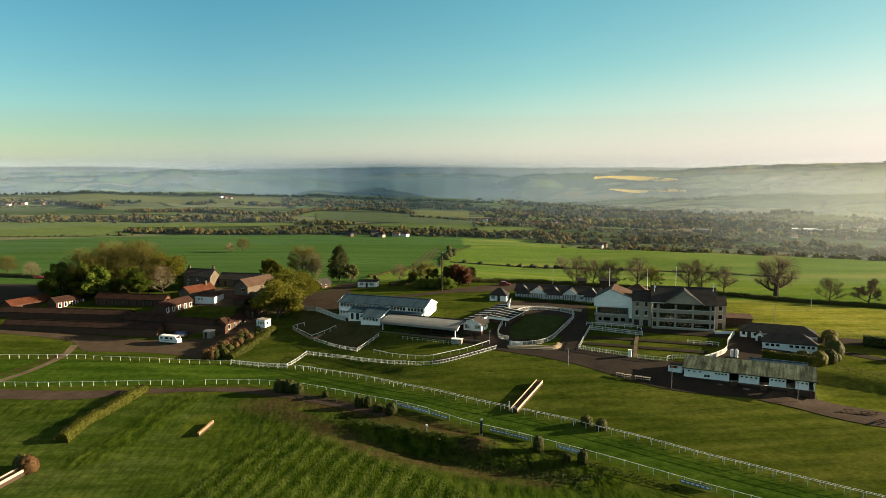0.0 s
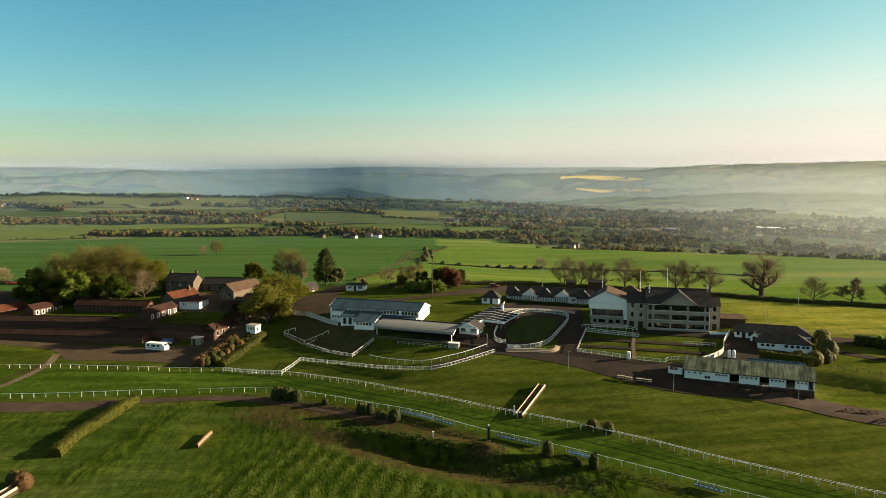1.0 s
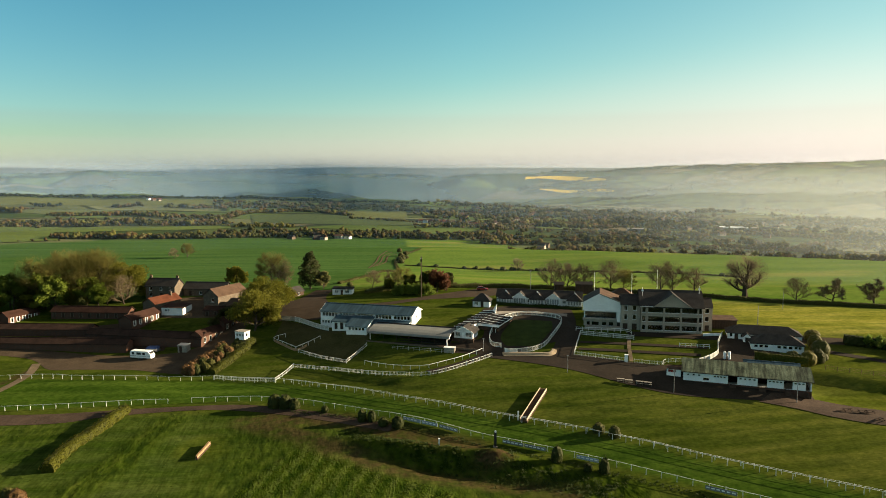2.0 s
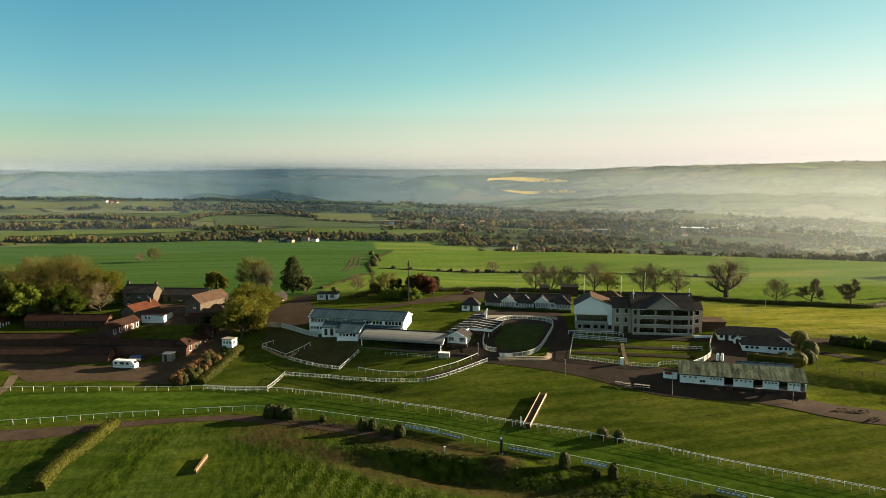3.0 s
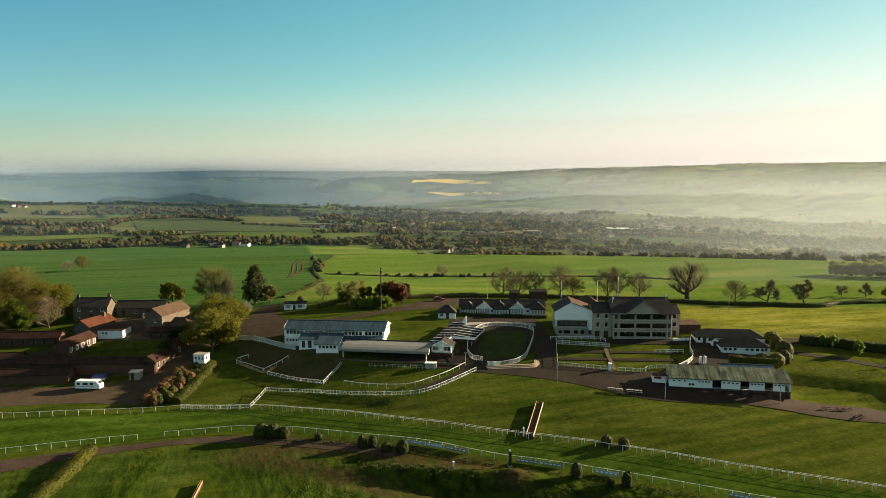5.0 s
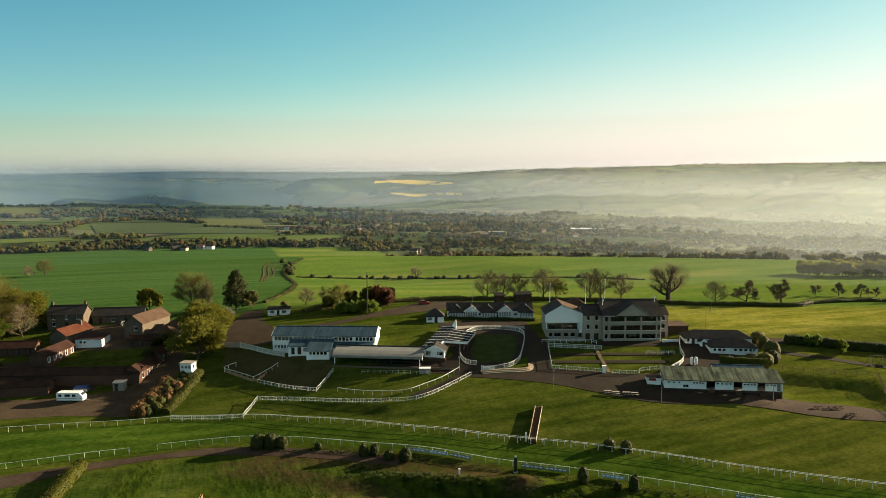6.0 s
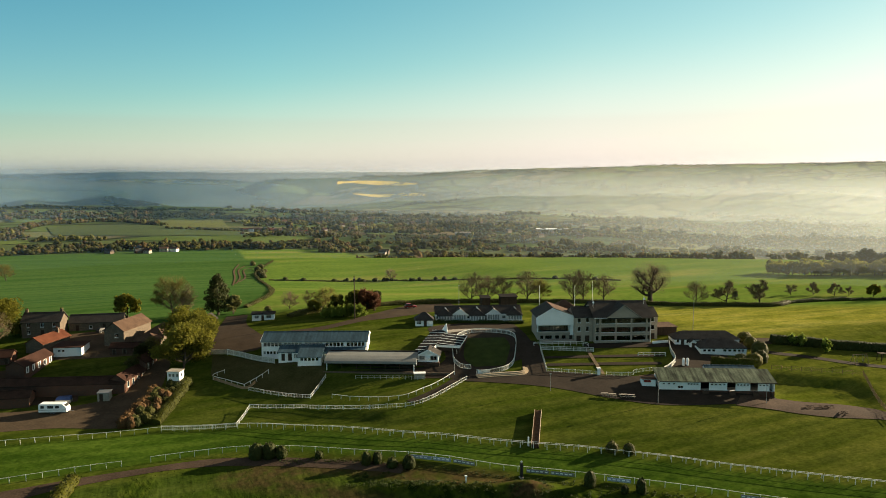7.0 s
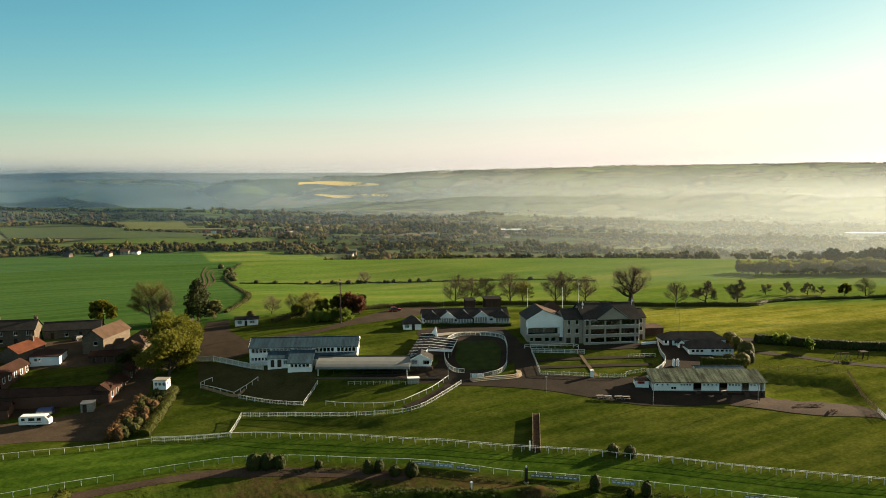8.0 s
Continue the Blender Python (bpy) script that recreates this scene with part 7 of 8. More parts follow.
LIME = [tree_meshes(s, 13, 1.1, "leafy", "leaf_olive", 0.36, 38, 0.35, 0.12, 3, 1.9) for s in (1, 2)]
GREEN = [tree_meshes(s, 12, 0.9, "leafy", "leaf", 0.42, 20, 0.3, 0.3, 3, 1.25) for s in (3, 4)]
BUDDING = [tree_meshes(s, 14, 0.85, "bare", "bud", 0.07, 10, 0.32, 0.2, 3, 1.3, up=0.8, dome=2600) for s in (5, 6)]
BARE = [tree_meshes(s, 10, 0.95, "bare", "twig", 0.045, 6, 0.26, 0.10, 3, 1.1, up=0.8, dome=1700) for s in (7, 8, 9)]
THORN = [tree_meshes(s, 5.5, 1.1, "bare", "twig", 0.06, 9, 0.2, 0.25, 3, 0.6, up=0.4) for s in (10, 11)]
OAK = tree_meshes(12, 14.0, 1.25, "bare", "twig", 0.05, 5, 0.95, 0.2, 3, 1.4, 5, "bark", up=0.4, dome=3400)
RED = tree_meshes(13, 8, 0.95, "leafy", "leaf_red", 0.35, 26, 0.3, 0.15, 3, 1.1)
BROWN = tree_meshes(18, 8, 0.95, "leafy", "hedge", 0.35, 26, 0.3, 0.12, 3, 1.1)
PALE = tree_meshes(15, 7, 0.85, "leafy", "leaf_pale", 0.45, 13, 0.2, 0.2, 3, 0.7)
SAPLING = tree_meshes(16, 4.4, 0.7, "leafy", "leaf_young", 0.26, 30, 0.1, 0.2, 2, 0.6)
SMALL_OLIVE = tree_meshes(17, 7, 0.95, "leafy", "leaf_olive", 0.45, 13, 0.2, 0.18, 3, 0.7)


def pine(seed, height):
    rng = random.Random(seed)
    tb, cb = bmesh.new(), bmesh.new()
    tube(tb, (0, 0, -0.4), (0, 0, height * 0.95), 0.35, 0.05, 8, False)
    z = height * 0.16
    while z < height:
        r = min((height - z) * 0.8 + 0.5, 4.6)
        for k in range(13):
            a = 6.2832 * (k + rng.random()) / 13
            rr = r * (0.6 + 0.5 * rng.random())
            leaf_cloud(cb, Vector((math.cos(a) * rr * 0.7, math.sin(a) * rr * 0.7, z + rng.gauss(0, 0.3))), 1.0, 26, 0.36, rng, 0.7)
        z += 0.8
    out = []
    for name, bm, material in (("trunk", tb, "bark"), ("crown", cb, "leaf_dark")):
        me_ = bpy.data.meshes.new(name)
        bm.to_mesh(me_)
        bm.free()
        me_.materials.append(M[material])
        out.append(me_)
    return out


PINE = pine(20, 12)
# beside the clubhouse drive and among the stables
plant(LIME[0], -54.3, 232.5, "broad tree in fresh olive-green leaf beside the drive", 1.06, 20)
plant(LIME[1], -50.2, 237.0, "broad tree in fresh olive-green leaf beside the drive", 1.06, 130)
plant(LIME[0], -52.5, 243.0, "broad tree in fresh olive-green leaf beside the drive", 1.05, 230)
plant(LIME[1], -49.0, 250.0, "broad tree in fresh olive-green leaf beside the drive", 0.85, 300)
for tx, ty, m_, sc in ((-66.8, 236.0, BROWN, 0.62), (-65.2, 240.6, BROWN, 0.66), (-63.6, 244.6, BROWN, 0.6), (-62.4, 247.8, BUDDING[1], 0.36)):
    plant(m_, tx, ty, "brown budding shrub tree along the stable range", sc, 37 * ty, group="shrubs beside the drive")
plant(PINE, -41.5, 285.0, "dark dense pine at the field edge", 1.15)
plant(PALE, -36.5, 284.0, "pale blossoming tree beside the pine", 1.0, 40)
plant(BUDDING[0], -56.0, 289.0, "tall budding tree with brown twigs", 1.12, 10)
plant(SMALL_OLIVE, -71.0, 296.0, "round budding tree behind the barns", 1.3, 70)
plant(BARE[0], -53.0, 288.0, "bare brown tree behind the barns", 1.25, 45)
rng = random.Random(5)
for i, (tx, ty, m_, s, lab) in enumerate([
        (-139, 276, BUDDING[1], 1.1, "brown budding tree in the stable copse"),
        (-133, 270, BUDDING[1], 1.1, "brown budding tree in the stable copse"), (-126, 275, BUDDING[0], 1.15, "brown budding tree in the stable copse"),
        (-121, 270, BUDDING[0], 0.85, "brown budding tree in the stable copse"), (-116, 276, BUDDING[1], 1.25, "brown budding tree in the stable copse"),
        (-112, 270.5, BUDDING[1], 0.75, "brown budding tree in the stable copse"), (-129, 281, BUDDING[0], 1.2, "brown budding tree in the stable copse"),
        (-106.5, 271, BARE[1], 0.95, "bare tree at the edge of the copse"), (-108, 279, LIME[0], 0.9, "olive-leaved tree in the stable copse"),
        (-136, 266, BROWN, 0.9, "brown-budded tree in the stable copse"), 
        (-121, 283, BUDDING[1], 1.2, "brown budding tree in the stable copse")]):
    plant(m_, tx, ty, lab, s * 1.2, rng.uniform(0, 360), group="stable copse")
for i, (tx, ty, m_, s) in enumerate(((-149.0, 268.0, LIME[1], 0.62), (-142.0, 265.5, GREEN[0], 1.0), (-135.0, 266.0, LIME[0], 0.62), (-127.5, 265.0, GREEN[1], 1.1), (-121.0, 267.0, LIME[1], 0.6), (-113.5, 266.0, GREEN[0], 0.8), (-134.0, 269.5, GREEN[1], 1.15), (-118.5, 268.5, GREEN[0], 0.95), (-146.0, 272.0, GREEN[0], 1.0))):
    plant(m_, tx, ty, "tree in fresh green leaf at the front of the copse", s, 61 * i, group="stable copse")
plant(PINE, -118.0, 262.5, "small dark yew at the front of the copse", 0.5)
plant(BARE[2], -180.5, 313.0, "bare field tree by the hedge", 0.75, 30)
plant(BUDDING[0], -196, 322, "brown budding tree in the hedge", 0.7, 10)
plant(BUDDING[1], -203, 318, "brown budding tree in the hedge", 0.75, 110)
# the clump by the pole
plant(RED, 5.6, 262.0, "copper-leaved ornamental tree by the drive", 1.1, 0)
plant(SMALL_OLIVE, -3.2, 263.0, "olive budding tree beside the pole", 1.0, 0)
plant(BROWN, 9.2, 264.0, "brown-budded tree beside the copper tree", 0.9, 80)
plant(SMALL_OLIVE, 1.2, 264.5, "olive budding tree beside the pole", 1.12, 190)
plant(BUDDING[0], -6.5, 270.0, "brown budding tree behind the copper tree", 0.65, 60)
plant(SMALL_OLIVE, -11.0, 268.5, "small olive budding tree beside the drive", 0.7, 60)
for i in range(7):
    plant(SAPLING, -9.0 + 1.9 * i, 258.6 - 0.35 * i + rng.uniform(-0.5, 0.5), "rounded green shrub in front of the copper tree", 1.05, 50 * i, "shrub", "shrubs by the pole")
# the hedgerow trees behind the stands
for tx, ty, m_, s, lab in ((51.0, 276, BARE[0], 1.05, "bare brown hedgerow tree behind the stands"), (57.5, 277, BARE[1], 1.0, "bare brown hedgerow tree behind the stands"), (64.5, 277, BARE[2], 0.95, "bare brown hedgerow tree behind the stands"),
                           (74.5, 275, BARE[1], 1.2, "bare brown hedgerow tree behind the stands"), (79.5, 274, BUDDING[1], 0.6, "brown budding hedgerow tree behind the stands"), (93.0, 271, BARE[2], 1.2, "bare brown hedgerow tree behind the stands"), (98.0, 272, BARE[0], 1.15, "bare brown hedgerow tree behind the stands"),
                           (105.0, 268, BARE[1], 1.05, "bare brown hedgerow tree behind the stands"), (120.5, 259, OAK, 1.12, "big bare oak with a thick trunk in the hedge"),
                           (134.5, 249, BARE[2], 0.85, "brown budding hedgerow tree behind the stands"), (146.0, 245.5, THORN[0], 1.5, "spreading hedgerow tree with brown buds"), (158.5, 241, THORN[1], 1.6, "spreading hedgerow tree with brown buds"),
                           (186, 252, THORN[0], 0.8, "small bare thorn tree on the pasture"), (194, 248, THORN[1], 1.0, "small bare thorn tree on the pasture"), (200, 243, THORN[0], 0.9, "small bare thorn tree on the pasture"), (206, 241, THORN[1], 0.7, "small bare thorn tree on the pasture"),
                           (211, 234, SMALL_OLIVE, 0.7, "small leafy hedgerow tree"), (217, 229, BARE[0], 0.75, "bare brown hedgerow tree behind the stands"), (236, 224, RED, 0.8, "copper-leaved bush in the hedge")):
    plant(m_, tx, ty, lab, s * 1.13, rng.uniform(0, 360), group="hedgerow trees")
plant(BARE[2], 76.4, 469, "lone bare tree on the field hedge", 0.9, 0)
plant(BARE[0], -164.5, 553, "lone bare tree in the crop", 0.85, 0)
plant(BUDDING[0], -156.0, 558, "lone budding tree in the crop", 0.85, 0)
for tx, ty, m_ in ((-17.6, 281, BARE[1]), (-10.8, 277, BARE[0])):
    plant(m_, tx, ty, "thin bare tree at the field edge", 0.72, rng.uniform(0, 360))
plant(PALE, -26.0, 273.0, "russet flowering shrub behind the white hut", 0.5, 15)
plant(SAPLING, 119.0, 184.0, "small green tree by the hedge", 1.0, 0)
plant(SAPLING, 116.4, 185.6, "small green tree by the hedge", 0.9, 90)
plant(SAPLING, 122.2, 178.4, "small green tree by the hedge", 1.05, 200)


for off_x in (0.0, 3.2, 6.8):
    strip("path", [(-6 + off_x, 606 - 4 * off_x), (-13 + off_x, 566), (-16 + off_x, 524), (-21 + 0.8 * off_x, 478 + 3 * off_x)], 1.1, M["rut"], "bare brown wheel rut beside the field boundary", "track", 0.25)


def clipped(x, y, rx, rz, material, label, name="bush", seed=0, group="", ry=None, fine=0.75):
    """A clipped bush: a dense leafy ball that sits on the ground."""
    rng_ = random.Random(seed)
    bm = bmesh.new()
    bmesh.ops.create_icosphere(bm, subdivisions=3, radius=1.0)
    ry = ry or rx
    for v in bm.verts:
        d = v.co.normalized()
        k = 0.86 + 0.10 * noise.noise(d * 2.2 + Vector((seed, 0, 0))) + 0.06 * noise.noise(d * 6 + Vector((0, seed, 0)))
        zz = max(d.z, -0.55)
        v.co = Vector((d.x * rx * k, d.y * ry * k, (zz + 0.55) / 1.55 * 2 * rz * k))
    src = [v.co.copy() for v in bm.verts]
    c = Vector((0, 0, rz))
    for _ in range(int(420 * max(1, rx * rz / 2))):
        p = rng_.choice(src)
        p = p + (p - c).normalized() * rng_.uniform(-0.02, 0.12) + Vector((rng_.gauss(0, 0.12), rng_.gauss(0, 0.12), rng_.gauss(0, 0.12)))
        p.z = max(p.z, 0.1)
        u = Vector((rng_.gauss(0, 1), rng_.gauss(0, 1), rng_.gauss(0, 1))).normalized()
        w = u.orthogonal().normalized()
        s = rng_.uniform(0.14, 0.28) * fine
        bm.faces.new([bm.verts.new(p + u * s * a + w * s * b) for a, b in ((-0.5, -0.4), (0.5, -0.4), (0.1, 0.6))])
    me_ = bpy.data.meshes.new(name)
    bm.to_mesh(me_)
    bm.free()
    me_.materials.append(M[material])
    ob = new(name, me_)
    ob.location = (x, y, gz(x, y) - 0.1)
    return tagged(ob, label, "bush", group)


k = 0
for bx, by, rx, rz, m_ in ((31.4, 152.4, 1.5, 1.3, "hedge"), (34.2, 150.2, 1.45, 1.35, "hedge")):
    k += 1
    clipped(bx, by, rx, rz, m_, "rounded clipped bush beside the course rail", seed=k)
for bx, by, rx, rz in ((-41.0, 177.4, 1.9, 1.9), (-38.4, 176.6, 1.9, 1.9), (-36.0, 175.6, 1.5, 1.5), (-19.8, 166.2, 1.2, 1.6), (-17.6, 165.8, 1.15, 1.5), (-15.0, 163.4, 1.3, 1.2), (-11.8, 162.0, 1.6, 1.6), (19.7, 142.6, 1.35, 1.9), (27.7, 137.0, 1.2, 1.7), (24.8, 138.2, 0.9, 0.9), (-28.6, 172.2, 1.0, 0.9)):
    k += 1
    clipped(bx, by, rx, rz, "leaf_dark", "dark clipped bush along the inside rail", seed=k, group="bushes along the rail")
clipped(-82.6, 138.8, 2.1, 1.9, "beech", "brown rounded bush at the end of the fence", seed=40)
clipped(-84.6, 139.8, 1.9, 1.8, "hedge", "green rounded bush at the end of the fence", seed=41)
for bx, by, rx, rz, m_ in ((91.0, 178.6, 2.3, 2.1, "hedge"), (94.0, 176.6, 2.5, 2.6, "dome"), (97.2, 177.6, 2.2, 2.5, "hedge"), (100.2, 181.4, 3.0, 3.2, "hedge"), (102.2, 186.8, 2.5, 2.6, "dome"), (104.4, 191.8, 2.6, 2.2, "dome"), (99.2, 178.8, 1.8, 1.5, "hedge")):
    k += 1
    clipped(bx, by, rx * 0.92, rz * 0.8, m_, "large clipped evergreen dome beside the bungalow", seed=k, group="evergreen domes", fine=0.5)
# the clipped brown balls along the drive, with mixed bushes behind them
for i in range(13):
    s = i / 12
    for j in range(2 if i % 3 else 1):
        k += 1
        ox, oy = -68.9 + 7.2 * s + 1.5 * j + rng.uniform(-0.3, 0.3), 204.0 + 16.4 * s - 0.9 * j + rng.uniform(-0.4, 0.4)
        clipped(ox, oy, rng.uniform(1.35, 1.75), rng.uniform(1.35, 1.75), "beech" if j == 0 or rng.random() < 0.4 else "hedge", "rounded clipped beech bush with russet leaves", seed=k, group="beech bushes along the drive")
for i in range(17):
    s = i / 16
    k += 1
    clipped(-64.9 + 8.3 * s + rng.uniform(-1.3, 1.3), 204.2 + 17.6 * s + rng.uniform(-1.2, 1.2), rng.uniform(1.0, 1.7), rng.uniform(1.0, 1.9), rng.choice(("hedge", "leaf_dark", "hedge", "beech", "leaf_dark")), "dark green bush between the beech row and the hedge", seed=k, group="bushes behind the beech row")


def hedge(line, w, h, material, label, seed=0, ragged=0.25, sprays=4):
    """A clipped hedge: lumpy sides and top along a line, with leaf sprays."""
    rng_ = random.Random(seed)
    pts = smooth_line(line, 0.5)
    bm = bmesh.new()
    rows = []
    prof = [(-0.5, 0.0), (-0.54, 0.25), (-0.52, 0.5), (-0.46, 0.75), (-0.34, 0.93), (-0.14, 1.0), (0.14, 1.0), (0.34, 0.93), (0.46, 0.75), (0.52, 0.5), (0.54, 0.25), (0.5, 0.0)]
    for i, p in enumerate(pts):
        d = (pts[min(i + 1, len(pts) - 1)] - pts[max(i - 1, 0)]).normalized()
        n = Vector((-d.y, d.x, 0))
        z = gz(p.x, p.y) - 0.15
        hh = h * (1 + ragged * noise.noise(Vector((p.x * 0.22, p.y * 0.22, seed))))
        row = []
        for a, b in prof:
            jj = 1 + 0.22 * noise.noise(Vector((p.x * 0.6 + a * 2, p.y * 0.6, b * 2 + seed))) + 0.3 * noise.noise(Vector((p.x * 1.9 + a * 5, p.y * 1.9, b * 5 + seed)))
            q = p + n * w * a * jj
            row.append(bm.verts.new((q.x, q.y, z + hh * b * (0.94 + 0.12 * jj * 0.5))))
        rows.append(row)
    for a, b in zip(rows, rows[1:]):
        for j in range(len(prof) - 1):
            bm.faces.new((a[j], a[j + 1], b[j + 1], b[j]))
    bm.faces.new(rows[0]), bm.faces.new(rows[-1][::-1])
    src = [v.co.copy() for r in rows for v in r[1:-1]]
    for p in src:
        for _ in range(sprays):
            q = p + Vector((rng_.gauss(0, 0.25), rng_.gauss(0, 0.25), rng_.gauss(0.03, 0.16)))
            u = Vector((rng_.gauss(0, 1), rng_.gauss(0, 1), rng_.gauss(0, 1))).normalized()
            v2 = u.orthogonal().normalized()
            s = rng_.uniform(0.14, 0.32)
            bm.faces.new([bm.verts.new(q + u * s * a + v2 * s * b) for a, b in ((-0.5, -0.4), (0.5, -0.4), (0.1, 0.6))])
    me_ = bpy.data.meshes.new("hedge")
    bm.to_mesh(me_)
    bm.free()
    me_.materials.append(M[material])
    return tagged(new("hedge", me_), label, "hedge")


hedge([(-82.4, 151.0), (-82.0, 160.4), (-78.6, 171.6), (-76.6, 180.2)], 2.4, 2.0, "hedge_gold", "clipped yellow-green hedge running down the slope", 1, 0.4)
hedge([(-61.6, 203.6), (-59.2, 209.4), (-56.4, 216.0), (-53.6, 223.0)], 2.6, 1.9, "hedge_gold", "clipped yellow-green hedge beside the lawn", 21, 0.25)
hedge([(80.6, 178.6), (86.2, 176.0), (91.8, 173.4)], 1.4, 3.3, "hedge_gold", "clipped brown hedge with a yellowing top behind the shed", 22, 0.06)
hedge([(11, 272), (34.5, 274), (60, 271), (80, 268), (102, 262), (122.7, 248), (140, 240), (157, 233), (168, 236)], 1.8, 1.5, "hedge", "long dark field hedge behind the stands", 2)
hedge([(168, 236), (180, 235.5), (192, 233), (214, 226), (250, 220)], 1.8, 1.2, "leaf_dark", "straggling dark field hedge with gaps", 3, 0.5, 2)
hedge([(111.7, 188.6), (119, 185.4), (128, 180.4), (137, 176), (147, 171.6), (170, 160)], 2.6, 2.7, "leaf_dark", "tall dark clipped hedge along the lane", 4, 0.06, 1)
hedge([offset(24.4, 243.9, -17.6, 0.5, -3.4), offset(24.4, 243.9, -17.6, 14.0, -3.4), offset(24.4, 243.9, -17.6, 28.5, -3.2)], 1.3, 1.0, "weeds", "low dark planting in front of the cottages", 9, 0.3)
hedge([(-20, 266), (-8, 270), (6, 274), (14, 274)], 2.5, 1.8, "hedge", "brown-green shrubs behind the clearing", 5, 0.5)
hedge([(-205, 318), (-170, 308), (-155, 304)], 2.2, 1.6, "hedge", "field hedge beyond the car park", 6, 0.5)
hedge([(4, 505), (45, 488), (80, 468), (100, 445), (130, 412), (165, 380), (178, 362)], 1.2, 0.7, "hedge", "thin low hedge across the pasture", 7, 0.7)
hedge([(-31, 296), (-17.2, 334), (-6, 420), (-1.8, 465), (0, 545), (22, 622)], 1.3, 0.8, "hedge", "straggling hedge between crop and pasture", 8, 0.9)
for i in range(22):
    s = rng.random()
    bx = 10 + 165 * s
    by = float(np.interp(bx, [4, 45, 80, 100, 130, 165, 178], [505, 488, 468, 445, 412, 380, 362]))
    k += 1
    clipped(bx, by, rng.uniform(1.2, 2.4), rng.uniform(0.9, 1.5), "leaf_dark", "dark thorn bush on the pasture hedge", seed=k, group="bushes on the pasture hedge")


for i in range(8):
    k += 1
    clipped(-2 + 8 * rng.random() + 0.8 * i, 520 + 11 * i, rng.uniform(1.8, 3.2), rng.uniform(1.2, 2.4), "hedge", "ragged thorn bush on the field boundary", seed=k, group="bushes on the field boundary")


# rank growth on the banks inside the course
def scrub():
    rng_ = random.Random(77)
    bm = bmesh.new()
    for p in smooth_line([(-36, 174.6), (-22, 168.6), (-8, 161.6), (6, 152), (19, 144.0), (30, 136.0), (44, 126.0)], 0.5):
        for _ in range(2):
            q = Vector((p.x + rng_.gauss(0, 0.6), p.y + rng_.gauss(-0.7, 0.5), 0))
            q.z = gz(q.x, q.y) + 0.1
            leaf_cloud(bm, q, rng_.uniform(0.2, 0.4), 16, 0.12, rng_, 0.7)
    for p in smooth_line([(-23, 161.5), (-14, 155), (-5, 148.5), (4, 143.4), (14, 138.5), (28, 130.5)], 0.4):
        for _ in range(4):
            q = Vector((p.x + rng_.gauss(0, 1.4), p.y + rng_.gauss(0, 1.9), 0))
            q.z = gz(q.x, q.y) + 0.1
            leaf_cloud(bm, q, rng_.uniform(0.25, 0.6), 34, 0.13, rng_, 0.6)
    me_ = bpy.data.meshes.new("scrub")
    bm.to_mesh(me_)
    bm.free()
    me_.materials.append(M["weeds"])
    tagged(new("scrub", me_), "rank weeds and low scrub on the banks", "scrub", kind="stuff")


scrub()


def tufts():
    """Coarse grass tufts over the unmown slope inside the course, in loose slanting rows."""
    g_ = np.random.default_rng(9)
    n = 46000
    px_, py_ = g_.uniform(-100, 45, n), g_.uniform(100, 182, n)
    south = np.interp(px_, [p[0] for p in TRACK_S], [p[1] for p in TRACK_S])
    row = np.sin((px_ * 0.98 + py_ * 0.19) * 3.3) + 0.7 * np.sin((px_ * 0.8 - py_ * 0.6) * 0.9 + 1.0)
    soil = off_line(px_, py_, DIRT)
    clear = np.hypot(px_ + 53.5, py_ - 157.5)
    inside = ((px_ + 45.5) * 24.1 - (py_ - 135.1) * 12.2 > 0) & ((px_ + 33.3) * 28.4 + (py_ - 159.2) * 37.3 < -60)
    ok = (py_ < south - 4.5) & (row + g_.normal(0, 0.6, n) > 0.1) & (soil > 2.2) & (clear > 7) & (inside | (g_.random(n) < 0.06))
    px_, py_ = px_[ok], py_[ok]
    pz_ = ground(px_, py_)
    n = len(px_)
    V = np.zeros((n, 2, 3, 3))
    for k in range(2):
        a = g_.uniform(0, 6.28, n)
        w, h = g_.uniform(0.10, 0.24, n), g_.uniform(0.06, 0.17, n)
        dx, dy = np.cos(a) * w, np.sin(a) * w
        V[:, k, 0] = np.stack([px_ - dx, py_ - dy, pz_ - 0.02], -1)
        V[:, k, 1] = np.stack([px_ + dx, py_ + dy, pz_ - 0.02], -1)
        V[:, k, 2] = np.stack([px_ + g_.normal(0, 0.1, n), py_ + g_.normal(0, 0.1, n), pz_ + h], -1)
    V = V.reshape(-1, 3)
    me_ = bpy.data.meshes.new("grass_tufts")
    me_.vertices.add(len(V))
    me_.vertices.foreach_set("co", V.astype(np.float32).reshape(-1))
    me_.loops.add(len(V))
    me_.loops.foreach_set("vertex_index", np.arange(len(V), dtype=np.int32))
    me_.polygons.add(len(V) // 3)
    me_.polygons.foreach_set("loop_start", np.arange(0, len(V), 3).astype(np.int32))
    me_.update(calc_edges=True)
    me_.materials.append(M["tuft"])
    tagged(new("grass_tufts", me_), "coarse tufts of grass on the unmown slope", "grass", kind="stuff")


tufts()


# ---- woods and hedgerows of the valley ----
ICO = bmesh.new()
bmesh.ops.create_icosphere(ICO, subdivisions=1, radius=1.0)
ICO_V = np.array([v.co[:] for v in ICO.verts])
ICO_F = np.array([[v.index for v in f.verts] for f in ICO.faces])
ICO.free()


